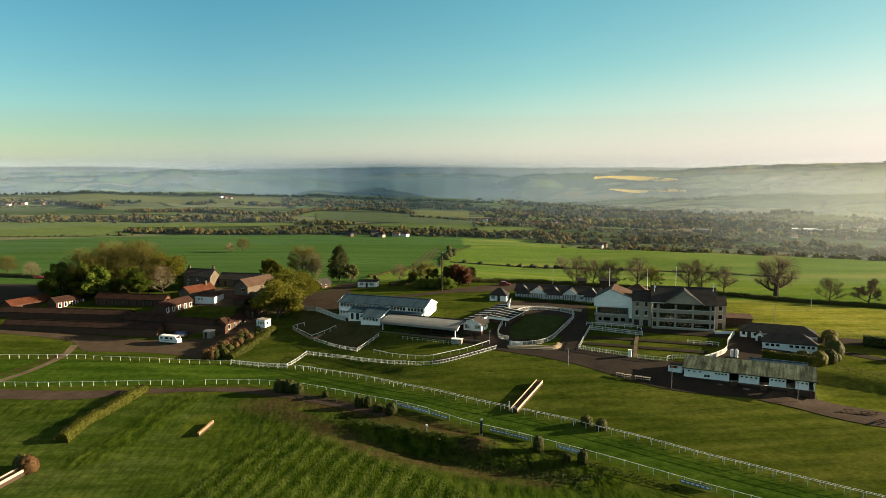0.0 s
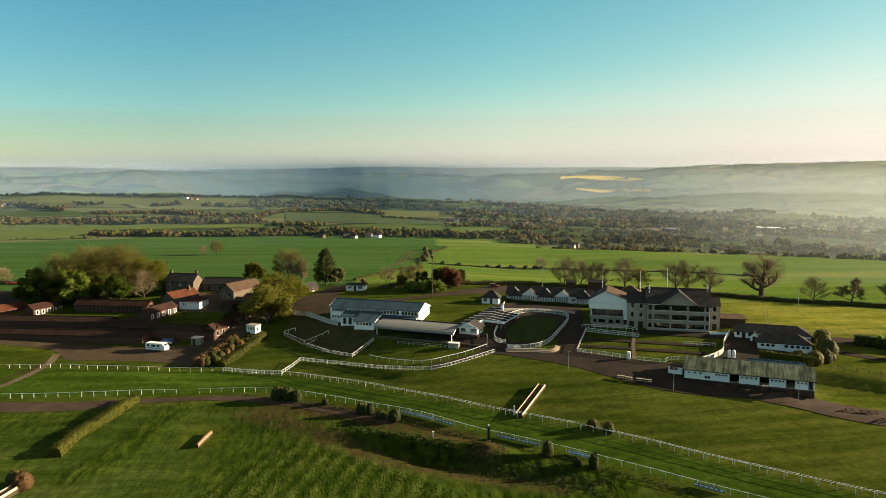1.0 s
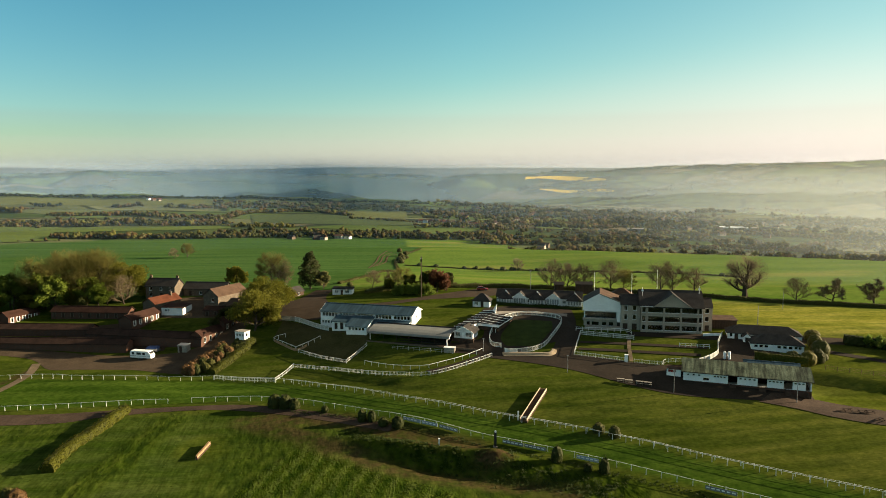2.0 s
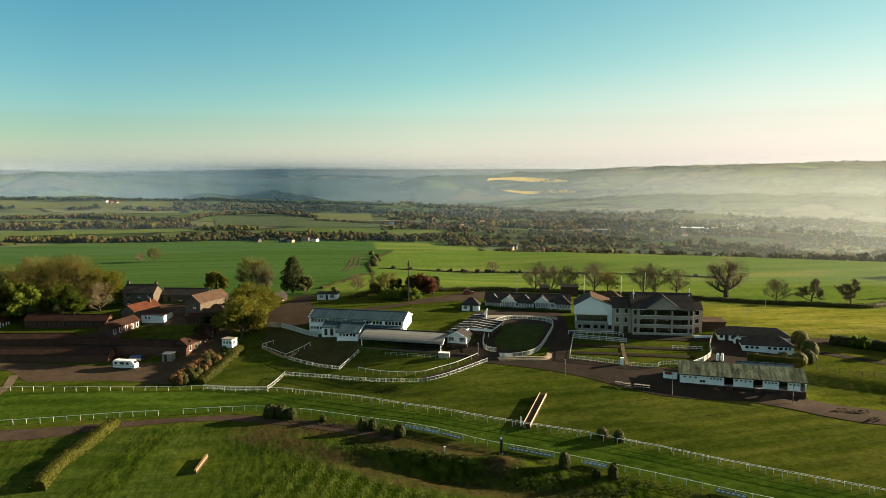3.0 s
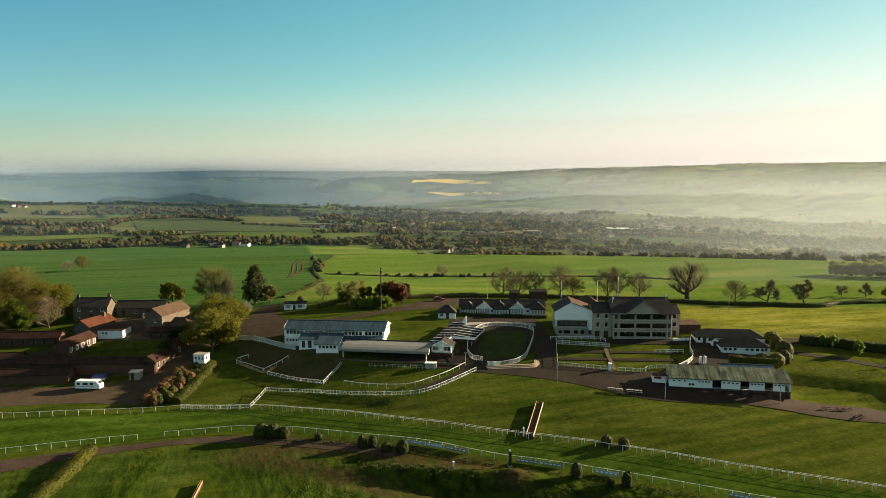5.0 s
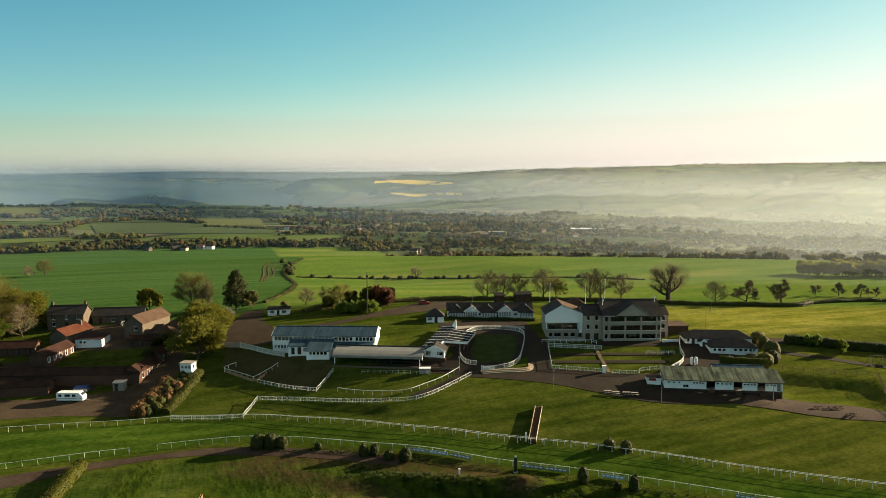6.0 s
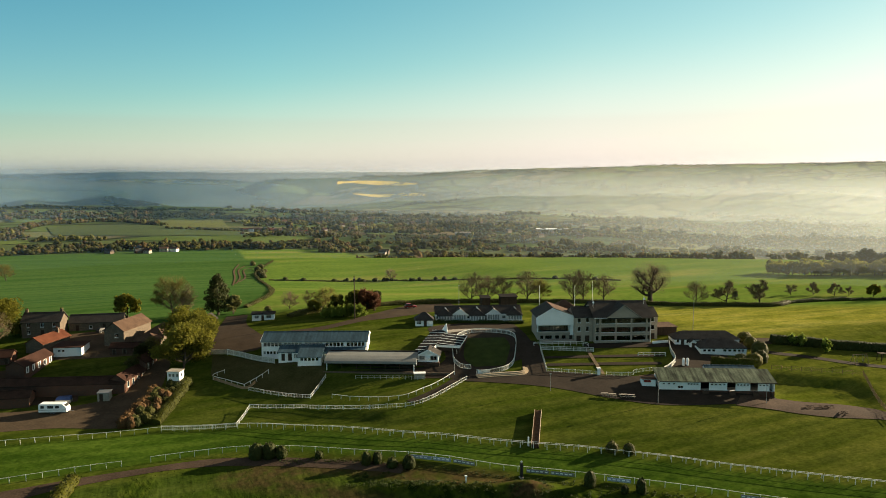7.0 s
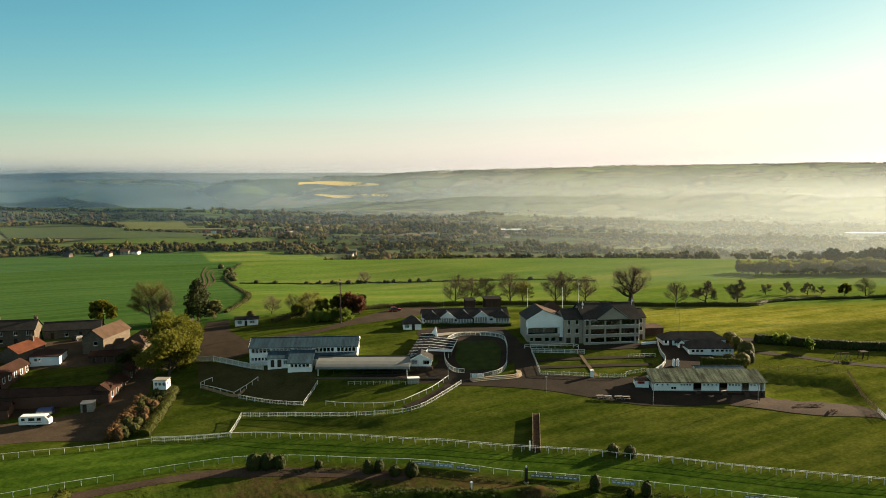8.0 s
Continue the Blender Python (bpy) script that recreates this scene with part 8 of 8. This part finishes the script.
def woods(name, spots, material, label, seed, sprays=40, lobes=7, tints=(0.0, 1.0)):
    """Many far trees as one thing: round-headed crowns of several soft lobes, roughened by leaf sprays; each tree has its own shade."""
    g = np.random.default_rng(seed)
    V, Fc, tint, smooth, base = [], [], [], [], 0
    for x_, y_, s in spots:
        z_ = gz(x_, y_)
        wide, tall, shade = g.uniform(0.85, 1.25), g.uniform(0.75, 1.15), g.uniform(*tints)
        at_ = np.stack([g.normal(0, 0.42, lobes), g.normal(0, 0.42, lobes), g.uniform(0.3, 0.95, lobes)], -1)
        at_[0] = (0, 0, 0.52)
        rad = g.uniform(0.20, 0.44, lobes)
        rad[0] = 0.5
        for c_, r in zip(at_, rad):
            vv = (ICO_V * (1 + g.normal(0, 0.24, (len(ICO_V), 1))) * r + c_) * np.array([wide, wide, tall])
            vv[:, 2] = np.maximum(vv[:, 2], 0.0)
            V.append(vv * s + np.array([x_, y_, z_]))
            Fc.append(ICO_F + base)
            tint.append(np.full(len(vv), shade + g.normal(0, 0.05)))
            smooth.append(np.ones(len(ICO_F), bool))
            base += len(vv)
        n = sprays
        d = g.normal(0, 1, (n, 3))
        d /= np.linalg.norm(d, axis=1)[:, None]
        pick = g.integers(0, lobes, n)
        p = (at_[pick] + d * rad[pick][:, None] * g.uniform(0.85, 1.2, (n, 1))) * np.array([wide, wide, tall])
        p[:, 2] = np.maximum(p[:, 2], 0.05)
        tri = (p * s + np.array([x_, y_, z_]))[:, None, :] + g.normal(0, 0.085 * s * (70 / n) ** 0.4, (n, 3, 3))
        V.append(tri.reshape(-1, 3))
        Fc.append(np.arange(3 * n).reshape(n, 3) + base)
        tint.append(np.repeat(shade + g.normal(0, 0.09, n), 3))
        smooth.append(np.zeros(n, bool))
        base += 3 * n
    me_ = bpy.data.meshes.new(name)
    V, Fc = np.concatenate(V), np.concatenate(Fc)
    me_.vertices.add(len(V))
    me_.vertices.foreach_set("co", V.astype(np.float32).reshape(-1))
    me_.loops.add(Fc.size)
    me_.loops.foreach_set("vertex_index", Fc.astype(np.int32).reshape(-1))
    me_.polygons.add(len(Fc))
    me_.polygons.foreach_set("loop_start", np.arange(0, Fc.size, 3).astype(np.int32))
    me_.polygons.foreach_set("use_smooth", np.concatenate(smooth))
    me_.update(calc_edges=True)
    me_.attributes.new("tint", "FLOAT", "POINT").data.foreach_set("value", np.concatenate(tint).astype(np.float32))
    me_.materials.append(M[material])
    return tagged(new(name, me_), label, "trees", kind="stuff")


def polar(a, r):
    return r * math.sin(radians(a)), r * math.cos(radians(a))


def scatter(seed, n, a0, a1, r0, r1, s0, s1, patch=None, cut=0.0):
    """Trees over a sector, thick where a slow noise is high."""
    g = random.Random(seed)
    out = []
    tries = 0
    while len(out) < n and tries < n * 30:
        tries += 1
        a, r = g.uniform(a0, a1), math.sqrt(g.uniform(r0 * r0, r1 * r1))
        x_, y_ = polar(a, r)
        if patch and noise.noise(Vector((x_ / patch, y_ / (patch * 0.5), seed * 1.7))) < cut:
            continue
        out.append((x_, y_, g.uniform(s0, s1)))
    return out


def tree_line(seed, points, gap, s0, s1, jitter=4.0):
    g = random.Random(seed)
    out = []
    for p in smooth_line(points, gap):
        out.append((p.x + g.gauss(0, jitter), p.y + g.gauss(0, jitter), g.uniform(s0, s1)))
    return out


P = polar


def groups(seed, n, a0, a1, r0, r1, length, width, per, s0, s1):
    """Strips of trees lying across the view, as hedges and shelter belts do."""
    g = random.Random(seed)
    out = []
    for _ in range(n):
        a, r = g.uniform(a0, a1), math.sqrt(g.uniform(r0 * r0, r1 * r1))
        cx_, cy_ = polar(a, r)
        turn = radians(-a + g.gauss(0, 14))
        ln, wd = length * g.uniform(0.4, 1.5), width * g.uniform(0.4, 1.4)
        k = g.uniform(s0, s1)
        for _ in range(int(per * ln / length)):
            u, v = g.uniform(-0.5, 0.5) * ln, g.gauss(0, 0.4) * wd
            out.append((cx_ + u * math.cos(turn) - v * math.sin(turn), cy_ + u * math.sin(turn) + v * math.cos(turn), k * g.choice((0.5, 0.7, 0.85, 1.0, 1.0, 1.3, 1.5))))
    return out


def ribbon(seed, line, gap, s0, s1, deep_):
    """A belt of trees, deep_ metres from front to back, along a line given by bearing and distance."""
    g = random.Random(seed)
    out = []
    for p in smooth_line([polar(*q) for q in line], gap):
        f = g.uniform(-0.5, 0.5) * deep_
        d = p.normalized()
        out.append((p.x + d.x * f + g.gauss(0, 2.5), p.y + d.y * f + g.gauss(0, 1.0), g.choice((0.55, 0.75, 0.9, 1.0, 1.1)) * g.uniform(s0, s1)))
    return out


belt = tree_line(1, [P(9, 700), P(12, 680), P(16, 665), P(22, 645), P(28, 630), P(34, 615)], 5.5, 2.2, 4.0, 6)
belt += tree_line(2, [P(7, 760), P(12, 725), P(20, 700), P(28, 675), P(36, 655), P(46, 640)], 3.6, 3.0, 6.4, 9)
belt += groups(3, 26, 12, 44, 745, 900, 90, 18, 20, 3.8, 7.0)
woods("near_wood", belt, "far_leaf", "mixed budding woodland belt beyond the fields", 1, 110, 7)
woods("near_wood", ribbon(41, [(-23.7, 985), (-19.7, 955), (-15.6, 938), (-11.8, 945)], 1.7, 3.8, 7.0, 30) + ribbon(42, [(-12.6, 962), (-8.3, 962), (-3.9, 966), (0.6, 970), (5.0, 972), (11.2, 985)], 1.3, 3.8, 7.2, 70), "far_leaf", "russet and olive woodland belt below the fields", 21, 80, 6)
woods("near_wood", ribbon(43, [(-11.4, 1092), (-9.4, 1085), (-7.4, 1076)], 4.5, 4.5, 6.5, 12), "far_leaf", "row of yellow-green willows in early leaf", 22, 80, 6, (0.85, 1.0))
woods("hedgerow", ribbon(44, [(-31.7, 1215), (-27.6, 1190), (-24.0, 1165)], 13.0, 3.0, 5.5, 30) + ribbon(45, [(-33, 985), (-27.6, 950), (-23.6, 945)], 9.0, 1.5, 3.0, 4), "far_leaf", "bushes along the far field edges", 8, 60, 5)
woods("valley_wood", ribbon(46, [(-33, 1300), (-27.2, 1240), (-22.4, 1200), (-17.7, 1185), (-11.8, 1160)], 1.3, 3.8, 7.6, 100) + ribbon(47, [(-23.7, 1497), (-20.8, 1420), (-19.0, 1450), (-16.0, 1320), (-11.8, 1290)], 1.9, 4.0, 7.6, 70), "far_leaf", "mixed woodland and hedgerow trees in the valley", 2, 24, 4)
woods("valley_wood", ribbon(48, [(-33, 1765), (-30.1, 1755), (-28.4, 1748)], 3.2, 5.0, 8.0, 60) + ribbon(49, [(-28.2, 1712), (-26.8, 1660), (-25.4, 1545)], 3.5, 5.5, 9.5, 30) + ribbon(50, [(-19.6, 1690), (-17.8, 1695)], 4.0, 5.0, 9.0, 25) + ribbon(51, [(-16.0, 1665), (-13.9, 1655), (-11.8, 1670)], 3.4, 5.0, 9.0, 40) + ribbon(52, [(-33, 1690), (-28.3, 1680), (-24.6, 1640)], 8.0, 2.5, 4.5, 8), "far_leaf", "hedgerow trees and copses among the valley fields", 23, 30, 5)
woods("valley_wood", ribbon(53, [(-12.5, 1240), (-10.1, 1440), (-6.6, 1580), (-2.7, 1425)], 1.8, 4.0, 7.6, 50) + ribbon(54, [(-12.6, 1725), (-8.3, 1745), (-3.0, 1700)], 1.4, 4.4, 8.0, 150) + ribbon(55, [(-2.7, 1285), (0.1, 1240), (2.8, 1215)], 4.0, 3.0, 6.0, 12) + ribbon(56, [(2.4, 1105), (6.8, 1130), (11.2, 1190)], 2.0, 4.0, 7.4, 60), "far_leaf", "mixed woodland round the valley farms", 24, 24, 4)
woods("valley_wood", ribbon(57, [(-3.9, 1690), (-0.3, 1720), (3.7, 1730)], 1.6, 5.5, 9.0, 110) + ribbon(58, [(-24.5, 1700), (-22.9, 1715)], 4.0, 5.0, 8.0, 20) + groups(14, 34, 4, 60, 900, 2100, 190, 26, 30, 5.0, 8.4), "far_dark", "dark hollies and pines in the valley", 10, 26, 4)
woods("valley_wood", groups(5, 84, 5, 64, 900, 1500, 170, 26, 40, 3.6, 6.6), "far_leaf", "mixed woodland and hedgerow trees in the valley", 9, 24, 4)
woods("valley_wood", groups(7, 118, 3, 66, 1500, 2500, 260, 36, 44, 4.4, 7.8), "far_leaf", "mixed woodland and hedgerow trees in the valley", 3, 14, 2)
ridge_w = ribbon(8, [(-29.0, 1945), (-24.6, 1920), (-20.8, 1935), (-16.2, 1850)], 2.6, 4.5, 7.0, 30) + ribbon(9, [(-16.2, 1850), (-11.8, 1965), (-8.3, 1860), (-3.9, 1870), (4.0, 1900)], 4.0, 4.5, 7.0, 30) + ribbon(59, [(-40, 2000), (-34, 1985), (-29.0, 1945)], 6.0, 4.5, 6.5, 20)
woods("plantation", ridge_w, "far_dark", "dark conifer plantation along the ridge", 4, 30, 4, (0.0, 0.5))
woods("far_wood", groups(10, 90, -42, 66, 2900, 4350, 260, 55, 80, 4.4, 6.6), "far_dark", "far woods and copses on the hills", 5, 4, 1)
woods("far_wood", groups(15, 150, -42, 66, 2900, 4450, 300, 7, 34, 2.6, 4.5), "far_dark", "far hedgerows on the hills", 11, 3, 1)
woods("far_wood", scatter(21, 1500, -13, -1, 2500, 2790, 3.6, 6.0, 130, 0.06) + ribbon(22, [(-24, 3480), (-17, 3490), (-11, 3480)], 6.0, 3.5, 5.5, 14), "far_dark", "dark woods on the knolls below the ridge", 14, 8, 2)
FIELD_TREE = [tree_meshes(s_, 9, 1.0, "leafy", "leaf_olive", 0.55, 8, 0.22, 0.16, 3, 1.2) for s_ in (31, 32)]
FIELD_PINE = tree_meshes(33, 12, 0.9, "leafy", "leaf_dark", 0.65, 8, 0.3, 0.25, 3, 1.1)
g = random.Random(77)
for i, p in enumerate(smooth_line([(268, 346), (264, 330), (263, 314), (266, 299), (276, 285), (292, 274), (312, 263)], 5.0)):
    plant(FIELD_TREE[i % 2], p.x + 3 + g.uniform(-1.5, 1.5), p.y + 1 + g.uniform(-1.5, 1.5), "olive budding tree at the edge of the pasture wood", g.uniform(0.72, 0.98), g.uniform(0, 360), group="pasture wood")
    plant(FIELD_TREE[(i + 1) % 2], p.x + 11 + g.uniform(-3, 3), p.y + 6 + g.uniform(-3, 3), "olive budding tree inside the pasture wood", g.uniform(0.8, 1.08), g.uniform(0, 360), group="pasture wood")
for i, p in enumerate(smooth_line([(292, 318), (298, 304), (306, 294), (318, 284), (332, 274)], 5.5)):
    plant(FIELD_PINE, p.x + g.uniform(-2, 2), p.y + g.uniform(-2, 2), "tall dark pine behind the pasture wood", g.uniform(0.95, 1.2), g.uniform(0, 360), group="pasture pines")


# houses of the town and farms in the valley
def far_house(x_, y_, w, d, h, rot, wall, roof, label="distant house among the trees"):
    t = thing("house", label, "house", x_, y_, gz(x_, y_), rot, "houses in the valley")
    part("wall", boxes((-w / 2, -d / 2, -2, w / 2, d / 2, h)), M[wall], t)
    bm = bmesh.new()
    solid(bm, [(-w / 2 - 0.4, -d / 2 - 0.4, h + 0.01), (-w / 2 - 0.4, d / 2 + 0.4, h + 0.01), (-w / 2 - 0.4, 0, h + d * 0.38)], (w + 0.8, 0, 0))
    part("roof", bm, M[roof], t)
    for s in (-0.25, 0.25):
        part("window", boxes((s * w - 0.6, -d / 2 - 0.05, h * 0.45, s * w + 0.6, -d / 2 - 0.003, h * 0.75)), M["black"], t)
    return t


g = random.Random(31)
for a, r, n, wide_ in ((-7.0, 925, 2, 0.5), (-5.4, 922, 3, 0.4), (-3.6, 925, 3, 0.5), (-17.1, 1785, 4, 0.7), (-30.2, 1725, 18, 1.8), (-9.5, 1500, 3, 0.4), (3.6, 1235, 16, 1.1), (5.8, 1200, 18, 1.4), (8.2, 1165, 10, 1.0), (12, 905, 2, 0.8)):
    for i in range(n):
        x_, y_ = polar(a + g.uniform(-wide_, wide_), r + g.uniform(-14, 14))
        far_house(x_, y_, g.uniform(7, 11), g.uniform(5, 6.5), g.uniform(2.6, 4.4), g.uniform(-50, 50), g.choice(("render", "stone", "cream", "brick")), g.choice(("red_roof", "dark_roof", "brown_roof", "stable_roof")))
for i in range(70):
    a, r = g.uniform(6, 30), g.uniform(1250, 1900)
    x_, y_ = polar(a, r)
    far_house(x_, y_, g.uniform(8, 14), g.uniform(6, 8), g.uniform(4, 6), g.uniform(-40, 40), g.choice(("cream", "stone", "brick", "cream")), g.choice(("dark_roof", "brown_roof", "stable_roof")))
for a, r, w, d, h in ((19.6, 1215, 30, 14, 6), (26.6, 1370, 46, 24, 8), (27.6, 1400, 30, 16, 7), (52.5, 1700, 90, 26, 8)):
    x_, y_ = polar(a, r)
    t = thing("warehouse", "large pale flat-roofed building in the town", "warehouse", x_, y_, gz(x_, y_), -25)
    part("wall", boxes((-w / 2, -d / 2, -3, w / 2, d / 2, h)), M["metal"], t)
    part("roof", boxes((-w / 2 - 0.5, -d / 2 - 0.5, h + 0.01, w / 2 + 0.5, d / 2 + 0.5, h + 0.6)), M["white" if w > 40 else "concrete"], t)


def field_patch(low, high, material, label, lift=2.0):
    drape("field", [polar(*p) for p in low], [polar(*p) for p in high], material, label, "field", lift=lift,
          across_n=10, step=40, kind="structure")


field_patch([(11.5, 3345), (12.6, 3380), (14.9, 3331), (17.7, 3292)], [(11.6, 3392), (14.0, 3424), (15.3, 3398), (17.7, 3318)], M["rape"], "yellow rape field in flower on the far hillside")
field_patch([(12.7, 3211), (15.3, 3140), (18.3, 3090)], [(12.7, 3222), (15.3, 3195), (18.3, 3125)], M["rape"], "narrow yellow rape field below the far wood")
field_patch([(-28.0, 1734), (-22.8, 1724), (-16.8, 1704), (-12.5, 1732)], [(-27.9, 1880), (-22.7, 1890), (-16.8, 1810), (-12.5, 1836)], M["stubble"], "pale green fields below the plantation", 0.7)
field_patch([(-33.5, 1000), (-27.6, 942), (-23.5, 942)], [(-33.5, 1255), (-27.6, 1201), (-23.3, 1157)], M["meadow"], "bright grass field beyond the crop", 0.7)
field_patch([(-33.5, 1560), (-28.3, 1517)], [(-33.5, 1728), (-28.2, 1694)], M["ley"], "dull green field below the village", 0.7)
field_patch([(-24.1, 1359), (-20.1, 1305)], [(-23.9, 1481), (-20.4, 1449)], M["meadow"], "small bright field among the trees", 0.7)
field_patch([(-10.1, 1177), (-6.1, 1141), (0.6, 1115), (2.8, 1117)], [(-10.1, 1361), (-6.1, 1421), (-2.7, 1389), (2.4, 1201)], M["ley"], "long green field on the valley side", 0.7)
field_patch([(-2.6, 1335), (1.9, 1383)], [(-2.7, 1623), (1.9, 1671)], M["stubble"], "yellowing field behind the hedge", 0.7)
for a, r, w_, d_, m_ in ((13.2, 1560, 1.6, 130, "meadow"), (13.6, 1190, 1.7, 70, "meadow"), (21.0, 1120, 2.2, 60, "stubble"), (27.5, 1010, 3.0, 60, "meadow"), (34.0, 980, 3.0, 70, "meadow"), (38.5, 860, 3.4, 50, "stubble"), (31.0, 1500, 3.0, 120, "ley"), (42.0, 1300, 3.0, 110, "meadow"), (24.0, 1750, 2.5, 130, "stubble")):
    field_patch([(a - w_, r), (a, r - 12), (a + w_, r - 20)], [(a - w_, r + d_), (a, r + d_), (a + w_, r + d_ - 25)], M[m_], "small sunlit field among the valley woods", 1.2)
field_patch([(-23.4, 1070), (-15.2, 1056), (-11.8, 1063)], [(-23.4, 1145), (-15.2, 1115), (-11.8, 1105)], M["meadow"], "narrow bright field between the belts", 0.7)


# ---- morning mist and distance haze, put into translucent coloured sheets ----
def haze_sheet_material(name, top, depth, dense, tint, glow_, west):
    m = bpy.data.materials.new(name)
    m.use_nodes = True
    n, l = m.node_tree.nodes, m.node_tree.links
    n.remove(n["Principled BSDF"])
    pos = n.new("ShaderNodeNewGeometry").outputs["Position"]
    sep = n.new("ShaderNodeSeparateXYZ")
    l.new(pos, sep.inputs[0])
    fade = n.new("ShaderNodeMapRange")
    fade.interpolation_type = "SMOOTHSTEP"
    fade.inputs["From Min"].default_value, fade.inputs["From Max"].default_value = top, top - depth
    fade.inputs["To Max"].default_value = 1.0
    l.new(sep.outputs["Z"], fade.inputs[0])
    # sunward haze glare is put in as a denser sheet
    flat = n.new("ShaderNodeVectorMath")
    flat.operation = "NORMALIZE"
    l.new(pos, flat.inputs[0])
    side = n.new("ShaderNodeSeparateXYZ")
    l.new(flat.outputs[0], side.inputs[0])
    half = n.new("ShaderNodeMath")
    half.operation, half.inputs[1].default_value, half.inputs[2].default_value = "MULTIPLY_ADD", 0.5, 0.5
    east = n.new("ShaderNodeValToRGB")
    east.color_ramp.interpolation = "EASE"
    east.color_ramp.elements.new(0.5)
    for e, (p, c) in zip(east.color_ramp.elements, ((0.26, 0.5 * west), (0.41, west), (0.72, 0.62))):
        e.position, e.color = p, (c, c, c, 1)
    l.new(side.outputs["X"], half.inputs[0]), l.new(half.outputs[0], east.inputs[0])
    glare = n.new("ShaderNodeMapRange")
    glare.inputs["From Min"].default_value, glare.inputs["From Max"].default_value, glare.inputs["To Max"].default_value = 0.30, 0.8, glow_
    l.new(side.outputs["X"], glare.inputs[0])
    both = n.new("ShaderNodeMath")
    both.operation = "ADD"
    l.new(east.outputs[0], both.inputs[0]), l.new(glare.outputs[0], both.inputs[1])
    t = n.new("ShaderNodeTexNoise")
    mp = n.new("ShaderNodeMapping")
    mp.inputs["Scale"].default_value = (0.0012, 0.0012, 0.012)
    l.new(pos, mp.inputs[0]), l.new(mp.outputs[0], t.inputs["Vector"])
    t.inputs["Scale"].default_value, t.inputs["Detail"].default_value = 1.0, 4
    k = n.new("ShaderNodeMapRange")
    k.inputs["From Min"].default_value, k.inputs["From Max"].default_value = 0.3, 0.7
    k.inputs["To Min"].default_value, k.inputs["To Max"].default_value = 0.6 * dense, 1.2 * dense
    l.new(t.outputs[0], k.inputs[0])
    m1, m2 = n.new("ShaderNodeMath"), n.new("ShaderNodeMath")
    m1.operation = m2.operation = "MULTIPLY"
    l.new(fade.outputs[0], m1.inputs[0]), l.new(both.outputs[0], m1.inputs[1])
    l.new(m1.outputs[0], m2.inputs[0]), l.new(k.outputs[0], m2.inputs[1])
    a, b, tr, mx, add = n.new("ShaderNodeBsdfDiffuse"), n.new("ShaderNodeBsdfTranslucent"), n.new("ShaderNodeBsdfTransparent"), n.new("ShaderNodeMixShader"), n.new("ShaderNodeMixShader")
    # haze colour painted by bearing: bluer to the west, greyer towards the sun
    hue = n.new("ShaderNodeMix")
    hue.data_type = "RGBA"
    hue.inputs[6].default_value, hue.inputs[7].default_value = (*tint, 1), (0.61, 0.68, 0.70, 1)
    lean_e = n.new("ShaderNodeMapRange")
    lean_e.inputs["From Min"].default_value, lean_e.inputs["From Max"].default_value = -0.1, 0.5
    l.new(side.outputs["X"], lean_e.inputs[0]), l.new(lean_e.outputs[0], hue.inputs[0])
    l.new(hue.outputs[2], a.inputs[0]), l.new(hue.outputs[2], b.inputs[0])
    add.inputs[0].default_value = 0.5
    l.new(a.outputs[0], add.inputs[1]), l.new(b.outputs[0], add.inputs[2])
    l.new(m2.outputs[0], mx.inputs[0]), l.new(tr.outputs[0], mx.inputs[1]), l.new(add.outputs[0], mx.inputs[2])
    l.new(mx.outputs[0], n["Material Output"].inputs[0])
    return m


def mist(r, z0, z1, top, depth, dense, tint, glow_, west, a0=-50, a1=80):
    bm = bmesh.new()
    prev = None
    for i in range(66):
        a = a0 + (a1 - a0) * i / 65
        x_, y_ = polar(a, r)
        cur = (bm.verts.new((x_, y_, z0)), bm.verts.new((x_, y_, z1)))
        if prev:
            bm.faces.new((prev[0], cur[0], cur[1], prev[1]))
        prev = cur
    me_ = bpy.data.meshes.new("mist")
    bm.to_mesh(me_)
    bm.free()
    me_.materials.append(haze_sheet_material("mist", top, depth, dense, tint, glow_, west))
    return tagged(new("mist", me_), "translucent sheet painted as valley mist and distance haze", "mist", kind="structure")


# each sheet adds the aerial haze of the distance behind it
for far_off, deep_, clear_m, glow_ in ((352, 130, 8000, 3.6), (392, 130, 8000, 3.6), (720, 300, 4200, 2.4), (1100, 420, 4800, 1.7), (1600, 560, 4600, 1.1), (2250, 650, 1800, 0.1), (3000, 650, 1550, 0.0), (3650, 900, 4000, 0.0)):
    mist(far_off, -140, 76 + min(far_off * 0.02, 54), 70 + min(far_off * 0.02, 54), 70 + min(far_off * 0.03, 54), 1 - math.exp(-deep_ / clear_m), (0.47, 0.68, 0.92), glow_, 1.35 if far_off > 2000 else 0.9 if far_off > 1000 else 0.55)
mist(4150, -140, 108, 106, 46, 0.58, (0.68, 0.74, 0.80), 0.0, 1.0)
